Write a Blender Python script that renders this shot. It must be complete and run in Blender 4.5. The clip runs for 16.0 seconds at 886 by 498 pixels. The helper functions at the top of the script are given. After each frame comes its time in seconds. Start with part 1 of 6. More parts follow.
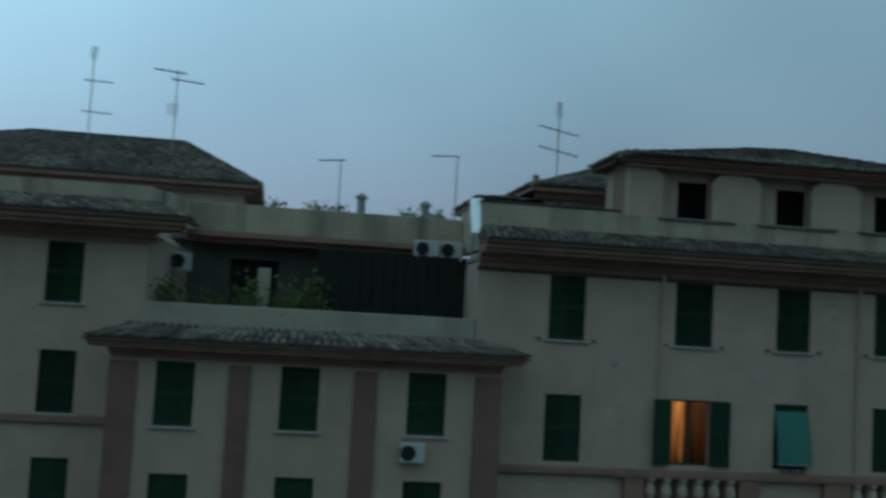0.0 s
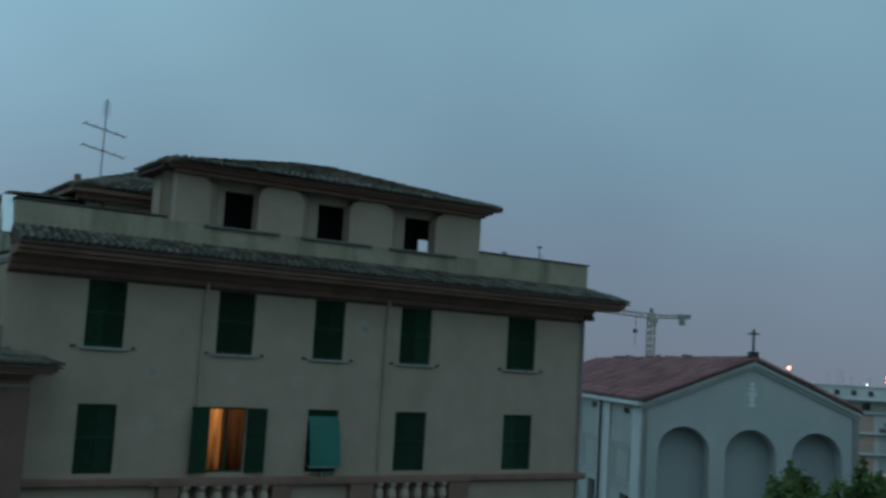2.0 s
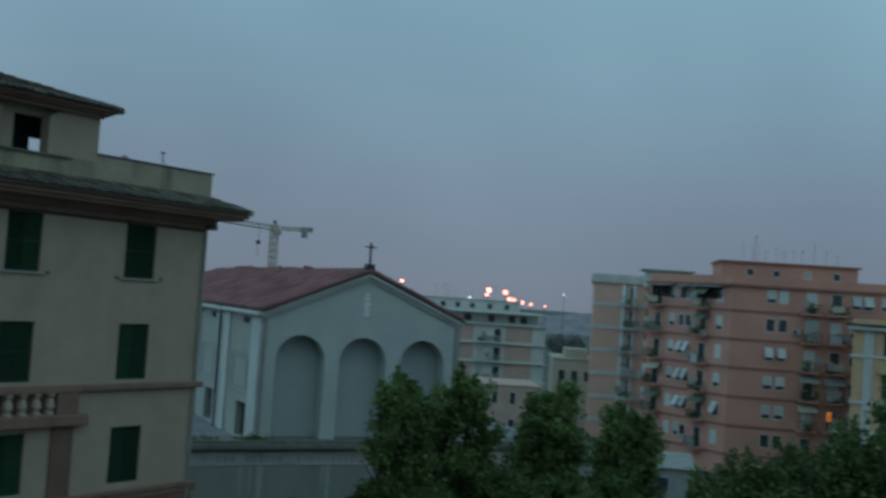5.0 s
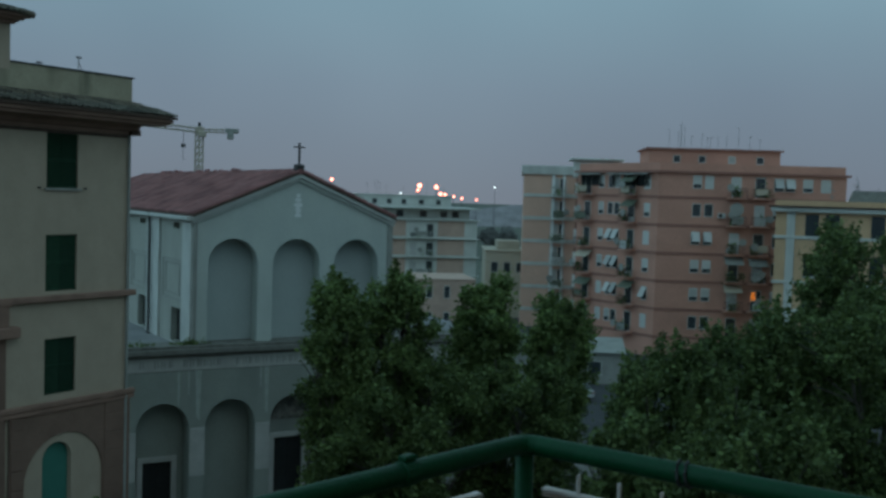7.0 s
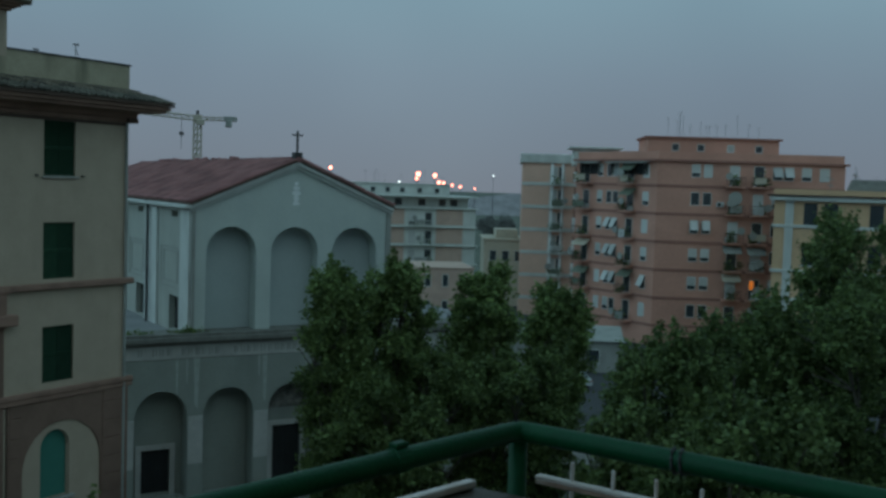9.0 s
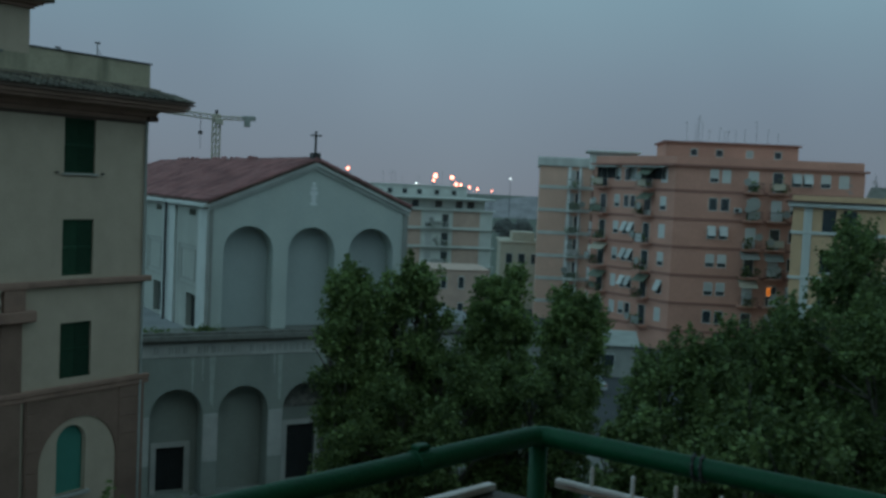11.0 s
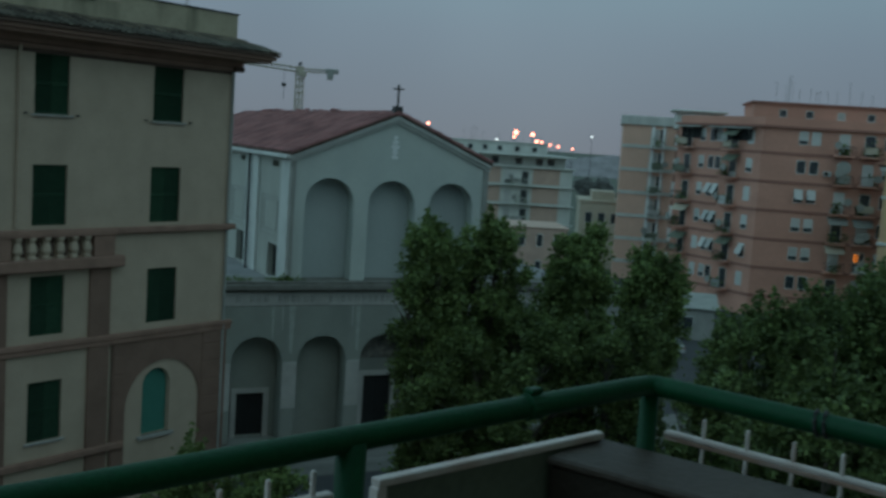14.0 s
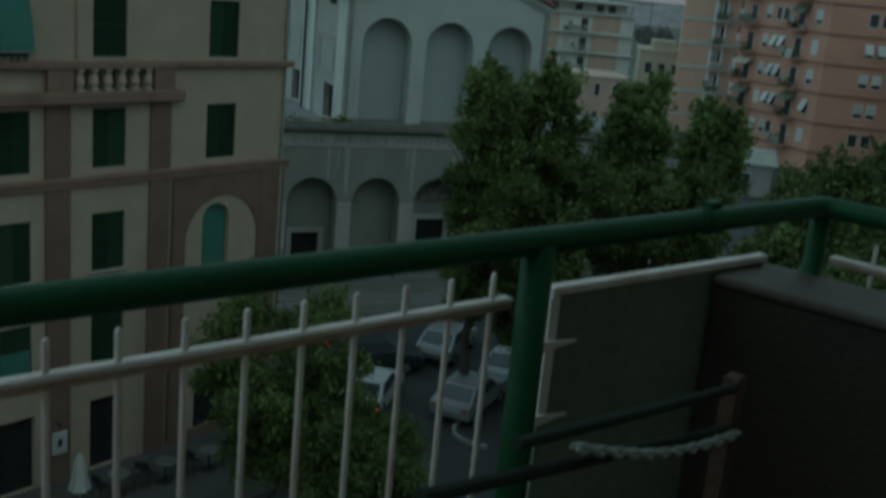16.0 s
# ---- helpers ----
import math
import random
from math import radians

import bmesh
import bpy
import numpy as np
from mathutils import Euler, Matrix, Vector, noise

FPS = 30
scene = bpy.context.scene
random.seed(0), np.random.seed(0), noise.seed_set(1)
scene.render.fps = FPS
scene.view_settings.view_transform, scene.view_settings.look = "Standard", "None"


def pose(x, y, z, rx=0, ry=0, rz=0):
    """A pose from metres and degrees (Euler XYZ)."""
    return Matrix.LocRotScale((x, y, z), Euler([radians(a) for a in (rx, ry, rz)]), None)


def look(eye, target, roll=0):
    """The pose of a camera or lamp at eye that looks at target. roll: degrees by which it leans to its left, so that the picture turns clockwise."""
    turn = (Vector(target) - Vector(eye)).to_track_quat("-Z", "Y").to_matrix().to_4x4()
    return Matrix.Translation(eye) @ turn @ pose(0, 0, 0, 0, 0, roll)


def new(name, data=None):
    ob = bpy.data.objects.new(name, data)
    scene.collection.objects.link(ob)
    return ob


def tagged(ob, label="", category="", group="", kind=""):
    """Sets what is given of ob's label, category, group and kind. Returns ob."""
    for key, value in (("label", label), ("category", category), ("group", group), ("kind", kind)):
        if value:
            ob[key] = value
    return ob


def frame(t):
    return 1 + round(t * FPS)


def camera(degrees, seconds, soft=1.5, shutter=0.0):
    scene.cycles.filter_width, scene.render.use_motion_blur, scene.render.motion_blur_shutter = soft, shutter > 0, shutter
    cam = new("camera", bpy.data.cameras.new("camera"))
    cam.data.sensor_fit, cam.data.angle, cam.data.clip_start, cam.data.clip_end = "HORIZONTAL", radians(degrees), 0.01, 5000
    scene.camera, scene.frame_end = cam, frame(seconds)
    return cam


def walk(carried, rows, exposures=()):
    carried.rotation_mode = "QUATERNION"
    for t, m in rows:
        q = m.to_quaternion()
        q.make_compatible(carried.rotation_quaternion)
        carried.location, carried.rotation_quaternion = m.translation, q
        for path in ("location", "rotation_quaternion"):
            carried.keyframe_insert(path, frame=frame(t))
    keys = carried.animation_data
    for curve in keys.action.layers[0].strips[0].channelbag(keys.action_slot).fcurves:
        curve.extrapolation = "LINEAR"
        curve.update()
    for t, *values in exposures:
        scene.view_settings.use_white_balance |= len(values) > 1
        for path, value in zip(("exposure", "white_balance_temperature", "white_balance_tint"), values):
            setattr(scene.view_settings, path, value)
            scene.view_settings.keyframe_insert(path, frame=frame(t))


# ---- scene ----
cam = camera(45.82, 16.0, soft=3.0, shutter=0.5)
PATH = [
    (0.0, pose(0.164, 0.182, 17.107, 94.28, -3.11, -9.17)),
    (0.5, pose(0.140, 0.126, 17.110, 93.92, -2.03, -15.38)),
    (1.0, pose(0.156, 0.077, 17.106, 95.23, -2.01, -23.72)),
    (1.5, pose(0.085, 0.032, 17.107, 95.63, -4.02, -29.94)),
    (2.0, pose(0.091, 0.018, 17.076, 96.16, -3.31, -33.83)),
    (2.5, pose(0.092, -0.013, 17.073, 96.69, -4.50, -36.39)),
    (3.0, pose(0.042, -0.040, 17.083, 97.02, -5.10, -39.24)),
    (3.5, pose(0.024, -0.071, 17.075, 96.20, -3.91, -44.10)),
    (4.0, pose(0.018, -0.090, 17.059, 94.82, -2.56, -47.36)),
    (4.5, pose(-0.004, -0.103, 17.035, 93.93, -2.77, -50.55)),
    (5.0, pose(-0.014, -0.098, 17.024, 92.63, -3.92, -54.27)),
    (5.2, pose(-0.028, -0.105, 17.030, 92.26, -4.25, -55.66)),
    (7.3, pose(-0.056, -0.100, 17.068, 86.95, -1.66, -58.02)),
    (7.5, pose(-0.051, -0.102, 17.067, 86.95, -1.66, -58.01)),
    (8.0, pose(-0.042, -0.101, 17.064, 87.04, -1.95, -57.95)),
    (8.5, pose(-0.035, -0.103, 17.064, 86.91, -1.86, -58.19)),
    (9.0, pose(-0.022, -0.096, 17.058, 86.50, -1.84, -58.11)),
    (11.5, pose(-0.049, -0.086, 17.064, 86.47, -2.78, -56.89)),
    (12.0, pose(-0.036, -0.077, 17.059, 86.14, -2.84, -56.64)),
    (12.5, pose(-0.050, -0.077, 17.058, 86.08, -3.03, -57.09)),
    (13.0, pose(-0.050, -0.069, 17.054, 85.67, -3.42, -57.45)),
    (13.5, pose(-0.048, -0.040, 17.043, 84.70, -3.30, -55.71)),
    (14.0, pose(-0.051, 0.006, 17.018, 83.95, -3.76, -52.82)),
    (14.5, pose(-0.054, 0.068, 16.979, 83.17, -5.84, -49.77)),
    (15.0, pose(-0.005, 0.158, 16.932, 81.27, -4.86, -47.17)),
    (15.5, pose(-0.028, 0.222, 16.910, 78.79, -5.09, -46.77)),
    (15.7, pose(-0.065, 0.234, 16.908, 78.03, -5.30, -49.10)),
    (16.0, pose(-0.121, 0.258, 16.890, 75.38, -5.22, -49.77)),
]
walk(cam, PATH, exposures=((0.0, 0.02, 6100, 3.0), (3.5, 0.08, 6100, 3.0), (8.0, 0.12, 6400, 0.5), (12.5, 0.12, 6430, 0.0), (15.0, 0.05, 6850, 0.5), (16.0, 0.03, 7200, 1.5)))

# ---- dusk sky ----
world = bpy.data.worlds.new("dusk_sky")
scene.world = world
world.use_nodes = True
wn, wl = world.node_tree.nodes, world.node_tree.links
wn.clear()
w_out = wn.new("ShaderNodeOutputWorld")
w_bg = wn.new("ShaderNodeBackground")
w_tc = wn.new("ShaderNodeTexCoord")
w_sep = wn.new("ShaderNodeSeparateXYZ")
w_ramp = wn.new("ShaderNodeValToRGB")
w_noise = wn.new("ShaderNodeTexNoise")
w_mix = wn.new("ShaderNodeMixRGB")
w_cr = wn.new("ShaderNodeValToRGB")
wl.new(w_tc.outputs["Generated"], w_sep.inputs[0])
wl.new(w_sep.outputs[2], w_ramp.inputs[0])
w_ramp.color_ramp.elements[0].position = 0.0
w_ramp.color_ramp.elements[0].color = (0.165, 0.185, 0.235, 1)
w_ramp.color_ramp.elements[1].position = 1.0
w_ramp.color_ramp.elements[1].color = (0.20, 0.33, 0.43, 1)
for pos, col in ((0.10, (0.185, 0.235, 0.305, 1)), (0.20, (0.20, 0.30, 0.38, 1)), (0.36, (0.23, 0.375, 0.46, 1))):
    el = w_ramp.color_ramp.elements.new(pos)
    el.color = col
wl.new(w_tc.outputs["Generated"], w_noise.inputs["Vector"])
w_noise.inputs["Scale"].default_value = 2.6
w_noise.inputs["Detail"].default_value = 2.0
wl.new(w_noise.outputs[0], w_cr.inputs[0])
w_cr.color_ramp.elements[0].position, w_cr.color_ramp.elements[0].color = 0.35, (0.90, 0.90, 0.91, 1)
w_cr.color_ramp.elements[1].position, w_cr.color_ramp.elements[1].color = 0.70, (1.10, 1.10, 1.08, 1)
w_mix.blend_type = "MULTIPLY"
w_mix.inputs[0].default_value = 1.0
wl.new(w_ramp.outputs[0], w_mix.inputs[1])
wl.new(w_cr.outputs[0], w_mix.inputs[2])
# the afterglow: the sky brightens towards one side
w_dot = wn.new("ShaderNodeVectorMath")
w_dot.operation = "DOT_PRODUCT"
w_dot.inputs[1].default_value = (-0.60, 0.68, 0.42)
wl.new(w_tc.outputs["Generated"], w_dot.inputs[0])
w_mr = wn.new("ShaderNodeMapRange")
w_mr.inputs[1].default_value, w_mr.inputs[2].default_value = 0.45, 1.0
w_mr.inputs[3].default_value, w_mr.inputs[4].default_value = 1.0, 2.0
w_mr.interpolation_type = "SMOOTHSTEP"
wl.new(w_dot.outputs["Value"], w_mr.inputs[0])
w_sc = wn.new("ShaderNodeVectorMath")
w_sc.operation = "SCALE"
wl.new(w_mix.outputs[0], w_sc.inputs[0])
wl.new(w_mr.outputs[0], w_sc.inputs[3])
wl.new(w_sc.outputs[0], w_bg.inputs[0])
w_bg.inputs[1].default_value = 1.0
wl.new(w_bg.outputs[0], w_out.inputs[0])

sun_data = bpy.data.lights.new("overcast_sun", "SUN")
sun_data.energy, sun_data.angle, sun_data.color = 0.10, radians(40), (0.95, 0.97, 1.0)
sun = new("overcast_sun", sun_data)
sun.matrix_basis = look((-20, -30, 60), (10, 20, 0))


# ---- materials ----
def surface(name, color, rough=0.8, vary=0.25, scale=3.0, fine=40.0, bump=0.15, metal=0.0, stain=0.0, stain_scale=0.6,
            stain_color=None, streak=False, per_object=0.0, spec=0.3):
    """A procedural surface: base colour with a broad and a fine variation, stains and relief."""
    m = bpy.data.materials.new(name)
    m.use_nodes = True
    nt = m.node_tree
    nd, ln = nt.nodes, nt.links
    b = nd["Principled BSDF"]
    b.inputs["Roughness"].default_value = rough
    b.inputs["Metallic"].default_value = metal
    b.inputs["Specular IOR Level"].default_value = spec
    geo = nd.new("ShaderNodeNewGeometry")
    n1, n2 = nd.new("ShaderNodeTexNoise"), nd.new("ShaderNodeTexNoise")
    for n, s in ((n1, scale), (n2, fine)):
        n.inputs["Scale"].default_value = s
        n.inputs["Detail"].default_value = 4.0
        ln.new(geo.outputs["Position"], n.inputs["Vector"])
    mixn = nd.new("ShaderNodeMath")
    mixn.operation = "ADD"
    ln.new(n1.outputs[0], mixn.inputs[0])
    ln.new(n2.outputs[0], mixn.inputs[1])
    mr = nd.new("ShaderNodeMapRange")
    mr.inputs[1].default_value, mr.inputs[2].default_value = 0.6, 1.4
    mr.inputs[3].default_value, mr.inputs[4].default_value = 1.0 - vary, 1.0 + vary
    ln.new(mixn.outputs[0], mr.inputs[0])
    mul = nd.new("ShaderNodeVectorMath")
    mul.operation = "SCALE"
    mul.inputs[0].default_value = color
    ln.new(mr.outputs[0], mul.inputs[3])
    top = mul.outputs[0]
    if stain:
        mp = nd.new("ShaderNodeMapping")
        mp.inputs["Scale"].default_value = (1, 1, 0.18) if streak else (1, 1, 1)
        ln.new(geo.outputs["Position"], mp.inputs["Vector"])
        n3 = nd.new("ShaderNodeTexNoise")
        n3.inputs["Scale"].default_value, n3.inputs["Detail"].default_value = stain_scale, 6.0
        ln.new(mp.outputs[0], n3.inputs["Vector"])
        cr = nd.new("ShaderNodeValToRGB")
        cr.color_ramp.elements[0].position, cr.color_ramp.elements[1].position = 0.48, 0.72
        cr.color_ramp.elements[1].color = (stain, stain, stain, 1)
        ln.new(n3.outputs[0], cr.inputs[0])
        mx = nd.new("ShaderNodeMixRGB")
        ln.new(cr.outputs[0], mx.inputs[0])
        ln.new(top, mx.inputs[1])
        mx.inputs[2].default_value = (*(stain_color or [c * 0.45 for c in color]), 1)
        top = mx.outputs[0]
    if per_object:
        oi = nd.new("ShaderNodeObjectInfo")
        m2 = nd.new("ShaderNodeMapRange")
        m2.inputs[3].default_value, m2.inputs[4].default_value = 1 - per_object, 1 + per_object
        ln.new(oi.outputs["Random"], m2.inputs[0])
        sc = nd.new("ShaderNodeVectorMath")
        sc.operation = "SCALE"
        ln.new(top, sc.inputs[0])
        ln.new(m2.outputs[0], sc.inputs[3])
        top = sc.outputs[0]
    ln.new(top, b.inputs["Base Color"])
    if bump:
        bp = nd.new("ShaderNodeBump")
        bp.inputs["Strength"].default_value, bp.inputs["Distance"].default_value = bump, 0.02
        ln.new(mixn.outputs[0], bp.inputs["Height"])
        ln.new(bp.outputs[0], b.inputs["Normal"])
    return m


def island_surface(name, color, vary=0.35, rough=0.75, translucent=0.0, warm=0.1):
    """A surface whose colour changes from piece to piece of one mesh (leaves, roof tiles)."""
    m = bpy.data.materials.new(name)
    m.use_nodes = True
    nd, ln = m.node_tree.nodes, m.node_tree.links
    b = nd["Principled BSDF"]
    b.inputs["Roughness"].default_value = rough
    b.inputs["Specular IOR Level"].default_value = 0.25
    geo = nd.new("ShaderNodeNewGeometry")
    cr = nd.new("ShaderNodeValToRGB")
    cr.color_ramp.elements[0].color = (*[c * (1 - vary) for c in color], 1)
    cr.color_ramp.elements[1].color = (color[0] * (1 + vary + warm), color[1] * (1 + vary), color[2] * (1 + vary * 0.5), 1)
    ln.new(geo.outputs["Random Per Island"], cr.inputs[0])
    ns = nd.new("ShaderNodeTexNoise")
    ns.inputs["Scale"].default_value, ns.inputs["Detail"].default_value = 0.8, 4
    ln.new(geo.outputs["Position"], ns.inputs["Vector"])
    mr = nd.new("ShaderNodeMapRange")
    mr.inputs[1].default_value, mr.inputs[2].default_value, mr.inputs[3].default_value, mr.inputs[4].default_value = 0.3, 0.7, 0.65, 1.3
    ln.new(ns.outputs[0], mr.inputs[0])
    sc = nd.new("ShaderNodeVectorMath")
    sc.operation = "SCALE"
    ln.new(cr.outputs[0], sc.inputs[0])
    ln.new(mr.outputs[0], sc.inputs[3])
    ln.new(sc.outputs[0], b.inputs["Base Color"])
    if translucent:
        b.inputs["Transmission Weight"].default_value = 0.0
        tr = nd.new("ShaderNodeBsdfTranslucent")
        ln.new(sc.outputs[0], tr.inputs[0])
        mx = nd.new("ShaderNodeMixShader")
        mx.inputs[0].default_value = translucent
        ln.new(b.outputs[0], mx.inputs[1])
        ln.new(tr.outputs[0], mx.inputs[2])
        ln.new(mx.outputs[0], nd["Material Output"].inputs[0])
    return m


def glow(name, color, strength, folds=False):
    m = bpy.data.materials.new(name)
    m.use_nodes = True
    nd, ln = m.node_tree.nodes, m.node_tree.links
    e = nd.new("ShaderNodeEmission")
    e.inputs[0].default_value, e.inputs[1].default_value = (*color, 1), strength
    ln.new(e.outputs[0], nd["Material Output"].inputs[0])
    if folds:
        # cloth that lets the room light through unevenly, brighter near the lamp above
        geo = nd.new("ShaderNodeNewGeometry")
        mp = nd.new("ShaderNodeMapping")
        mp.inputs["Scale"].default_value = (9, 9, 0.7)
        ln.new(geo.outputs["Position"], mp.inputs["Vector"])
        ns = nd.new("ShaderNodeTexNoise")
        ns.inputs["Scale"].default_value, ns.inputs["Detail"].default_value = 1.0, 3
        ln.new(mp.outputs[0], ns.inputs["Vector"])
        sp = nd.new("ShaderNodeSeparateXYZ")
        ln.new(geo.outputs["Position"], sp.inputs[0])
        mz = nd.new("ShaderNodeMapRange")
        mz.inputs[1].default_value, mz.inputs[2].default_value, mz.inputs[3].default_value, mz.inputs[4].default_value = 13.7, 15.4, 0.15, 1.1
        ln.new(sp.outputs[2], mz.inputs[0])
        mn = nd.new("ShaderNodeMapRange")
        mn.inputs[1].default_value, mn.inputs[2].default_value, mn.inputs[3].default_value, mn.inputs[4].default_value = 0.3, 0.7, 0.3 * strength, 1.4 * strength
        ln.new(ns.outputs[0], mn.inputs[0])
        mu = nd.new("ShaderNodeMath")
        mu.operation = "MULTIPLY"
        ln.new(mz.outputs[0], mu.inputs[0])
        ln.new(mn.outputs[0], mu.inputs[1])
        ln.new(mu.outputs[0], e.inputs[1])
    return m


PLASTER = surface("cream_plaster", (0.425, 0.338, 0.256), 0.9, 0.12, 1.2, 25, 0.2, stain=0.45, stain_scale=0.5, stain_color=(0.295, 0.236, 0.178), streak=True)
PARAPET = surface("weathered_parapet_plaster", (0.385, 0.335, 0.24), 0.95, 0.2, 1.0, 18, 0.3, stain=0.9, stain_scale=1.1, stain_color=(0.115, 0.115, 0.08), streak=True)
TERRACOTTA = surface("terracotta_render", (0.27, 0.165, 0.125), 0.9, 0.2, 2.0, 30, 0.25, stain=0.4, stain_scale=0.8)
BRICKRED = surface("red_brick_pilaster", (0.20, 0.125, 0.095), 0.9, 0.14, 1.5, 14, 0.2, stain=0.4)
EAVEWOOD = surface("dark_eave_soffit", (0.10, 0.065, 0.05), 0.85, 0.3, 4, 30, 0.2)
TILE = island_surface("old_clay_roof_tile", (0.14, 0.125, 0.112), 0.55, 0.9)
TILEPIECE = surface("old_clay_tile_piece", (0.108, 0.096, 0.077), 0.9, 0.3, 4, 40, 0.3, stain=0.5, stain_scale=3, stain_color=(0.08, 0.085, 0.06), per_object=0.45)
REDTILE = island_surface("red_clay_roof_tile", (0.245, 0.122, 0.118), 0.05, 0.95)
SHUTTER = surface("dark_green_shutter_paint", (0.019, 0.047, 0.026), 0.7, 0.25, 5, 60, 0.1, per_object=0.3, spec=0.12)
SILL = surface("stone_sill", (0.34, 0.33, 0.30), 0.8, 0.2, 5, 40, 0.15)
# near-black for dark doors and grilles, and for sheets of painted shade
DARK = surface("near_black_doors_and_shade", (0.02, 0.022, 0.022), 0.9, 0.3, 1, 8, 0.0)
CURTAIN = surface("green_awning_cloth", (0.052, 0.18, 0.14), 0.85, 0.12, 2, 60, 0.1)
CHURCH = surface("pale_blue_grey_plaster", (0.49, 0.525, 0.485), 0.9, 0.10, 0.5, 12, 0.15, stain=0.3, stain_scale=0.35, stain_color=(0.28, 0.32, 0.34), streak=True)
# grey-beige, darker than the front: the side's shade is in the colour
CHURCHSIDE = surface("side_shade_plaster", (0.36, 0.365, 0.325), 0.9, 0.12, 0.6, 12, 0.15, stain=0.5, stain_scale=0.5, stain_color=(0.22, 0.225, 0.2), streak=True)
# front plaster made darker to paint the shade of the recesses
CHURCHNICHE = surface("shade_toned_niche_plaster", (0.39, 0.43, 0.415), 0.9, 0.10, 0.5, 12, 0.15, stain=0.3, stain_scale=0.3, streak=True)
CHURCHWHITE = surface("white_church_trim", (0.52, 0.53, 0.50), 0.85, 0.1, 1, 20, 0.1, stain=0.3)
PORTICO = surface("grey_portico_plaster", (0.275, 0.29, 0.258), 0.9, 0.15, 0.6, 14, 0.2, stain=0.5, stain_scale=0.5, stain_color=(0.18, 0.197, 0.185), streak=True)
TRAVERTINE = surface("travertine_base", (0.44, 0.43, 0.40), 0.8, 0.15, 2, 25, 0.2, stain=0.3)
STONEDARK = surface("weathered_stone_ledge", (0.17, 0.165, 0.145), 0.95, 0.35, 2, 20, 0.4)
IRON = surface("dark_iron", (0.06, 0.06, 0.06), 0.6, 0.2, 10, 60, 0.1, metal=0.6)
ALU = surface("grey_aluminium", (0.28, 0.28, 0.28), 0.5, 0.1, 5, 50, 0.05, metal=0.7)
WHITEPLASTIC = surface("white_painted_metal_box", (0.47, 0.48, 0.46), 0.6, 0.1, 4, 40, 0.05)
# red and orange facings of the far blocks are lightened to allow for haze
REDBRICK = surface("red_brick_facing", (0.53, 0.278, 0.21), 0.9, 0.2, 0.4, 6, 0.25, stain=0.3, stain_scale=0.2)
ORANGEBRICK = surface("orange_brick_facing", (0.66, 0.43, 0.33), 0.9, 0.14, 0.4, 6, 0.25, stain=0.2, stain_scale=0.2)
CONCRETE = surface("pale_concrete", (0.56, 0.57, 0.53), 0.9, 0.14, 0.7, 12, 0.2, stain=0.35, stain_scale=0.4, streak=True)
GREYCONC = surface("grey_concrete", (0.30, 0.305, 0.28), 0.9, 0.15, 0.7, 12, 0.2, stain=0.4)
YELLOW = surface("yellow_ochre_plaster", (0.56, 0.375, 0.225), 0.9, 0.10, 0.7, 12, 0.15, stain=0.2)
# tan raised as well, with distance haze put into the colour
TANWALL = surface("tan_plaster", (0.45, 0.40, 0.315), 0.9, 0.12, 0.7, 12, 0.15, stain=0.3)
WHITEBAY = surface("white_bay_render", (0.80, 0.81, 0.80), 0.8, 0.08, 1, 12, 0.1, stain=0.3)
BLIND = surface("white_roller_blind", (0.47, 0.47, 0.45), 0.7, 0.08, 2, 20, 0.05, per_object=0.2)
PANE = surface("dark_window_glass", (0.04, 0.05, 0.055), 0.12, 0.15, 1, 5, 0.0, spec=0.6)
REDDARK = surface("dark_red_string_course", (0.30, 0.15, 0.12), 0.9, 0.15, 1, 12, 0.2)
LEAF = island_surface("plane_tree_leaf", (0.138, 0.198, 0.076), 0.45, 0.6, 0.3)
LEAFDARK = island_surface("dark_leaf", (0.102, 0.147, 0.056), 0.42, 0.6, 0.3)
# leaf colour greyed and paled to paint in the haze
FARLEAF = island_surface("haze_paled_leaf", (0.20, 0.212, 0.205), 0.10, 0.8)
MOSAIC = surface("worn_mosaic", (0.15, 0.145, 0.13), 0.8, 0.75, 2.5, 9, 0.2, stain=0.8, stain_scale=2.2, stain_color=(0.34, 0.31, 0.27))
LIME = surface("lime_streak", (0.36, 0.375, 0.345), 0.9, 0.25, 3, 20, 0.1)
BARK = surface("grey_bark", (0.085, 0.075, 0.06), 0.95, 0.35, 3, 20, 0.5)
ASPHALT = surface("asphalt", (0.055, 0.056, 0.058), 0.9, 0.25, 0.5, 25, 0.3, stain=0.4, stain_scale=0.25)
PAVING = surface("stone_paving", (0.10, 0.096, 0.087), 0.9, 0.2, 0.8, 15, 0.3, stain=0.4)
EARTH = surface("ground_earth", (0.10, 0.11, 0.085), 0.95, 0.3, 0.05, 2, 0.2)
GREENPAINT = surface("green_gloss_rail_paint", (0.003, 0.050, 0.017), 0.5, 0.22, 8, 90, 0.12, stain=0.35, stain_scale=6, stain_color=(0.003, 0.028, 0.012), spec=0.2)
WHITERAIL = surface("white_rail_paint", (0.60, 0.51, 0.47), 0.5, 0.12, 12, 120, 0.15, stain=0.5, stain_scale=9, stain_color=(0.40, 0.24, 0.18))
# rust tone and the shading of the bar's lower face in one brown
RUSTSHADE = surface("rusty_shade_brown", (0.34, 0.215, 0.165), 0.7, 0.25, 20, 150, 0.15, stain=0.5, stain_scale=12, stain_color=(0.5, 0.42, 0.38))
SHEET = surface("grey_green_plastic_sheet", (0.135, 0.155, 0.115), 0.5, 0.25, 3, 40, 0.1)
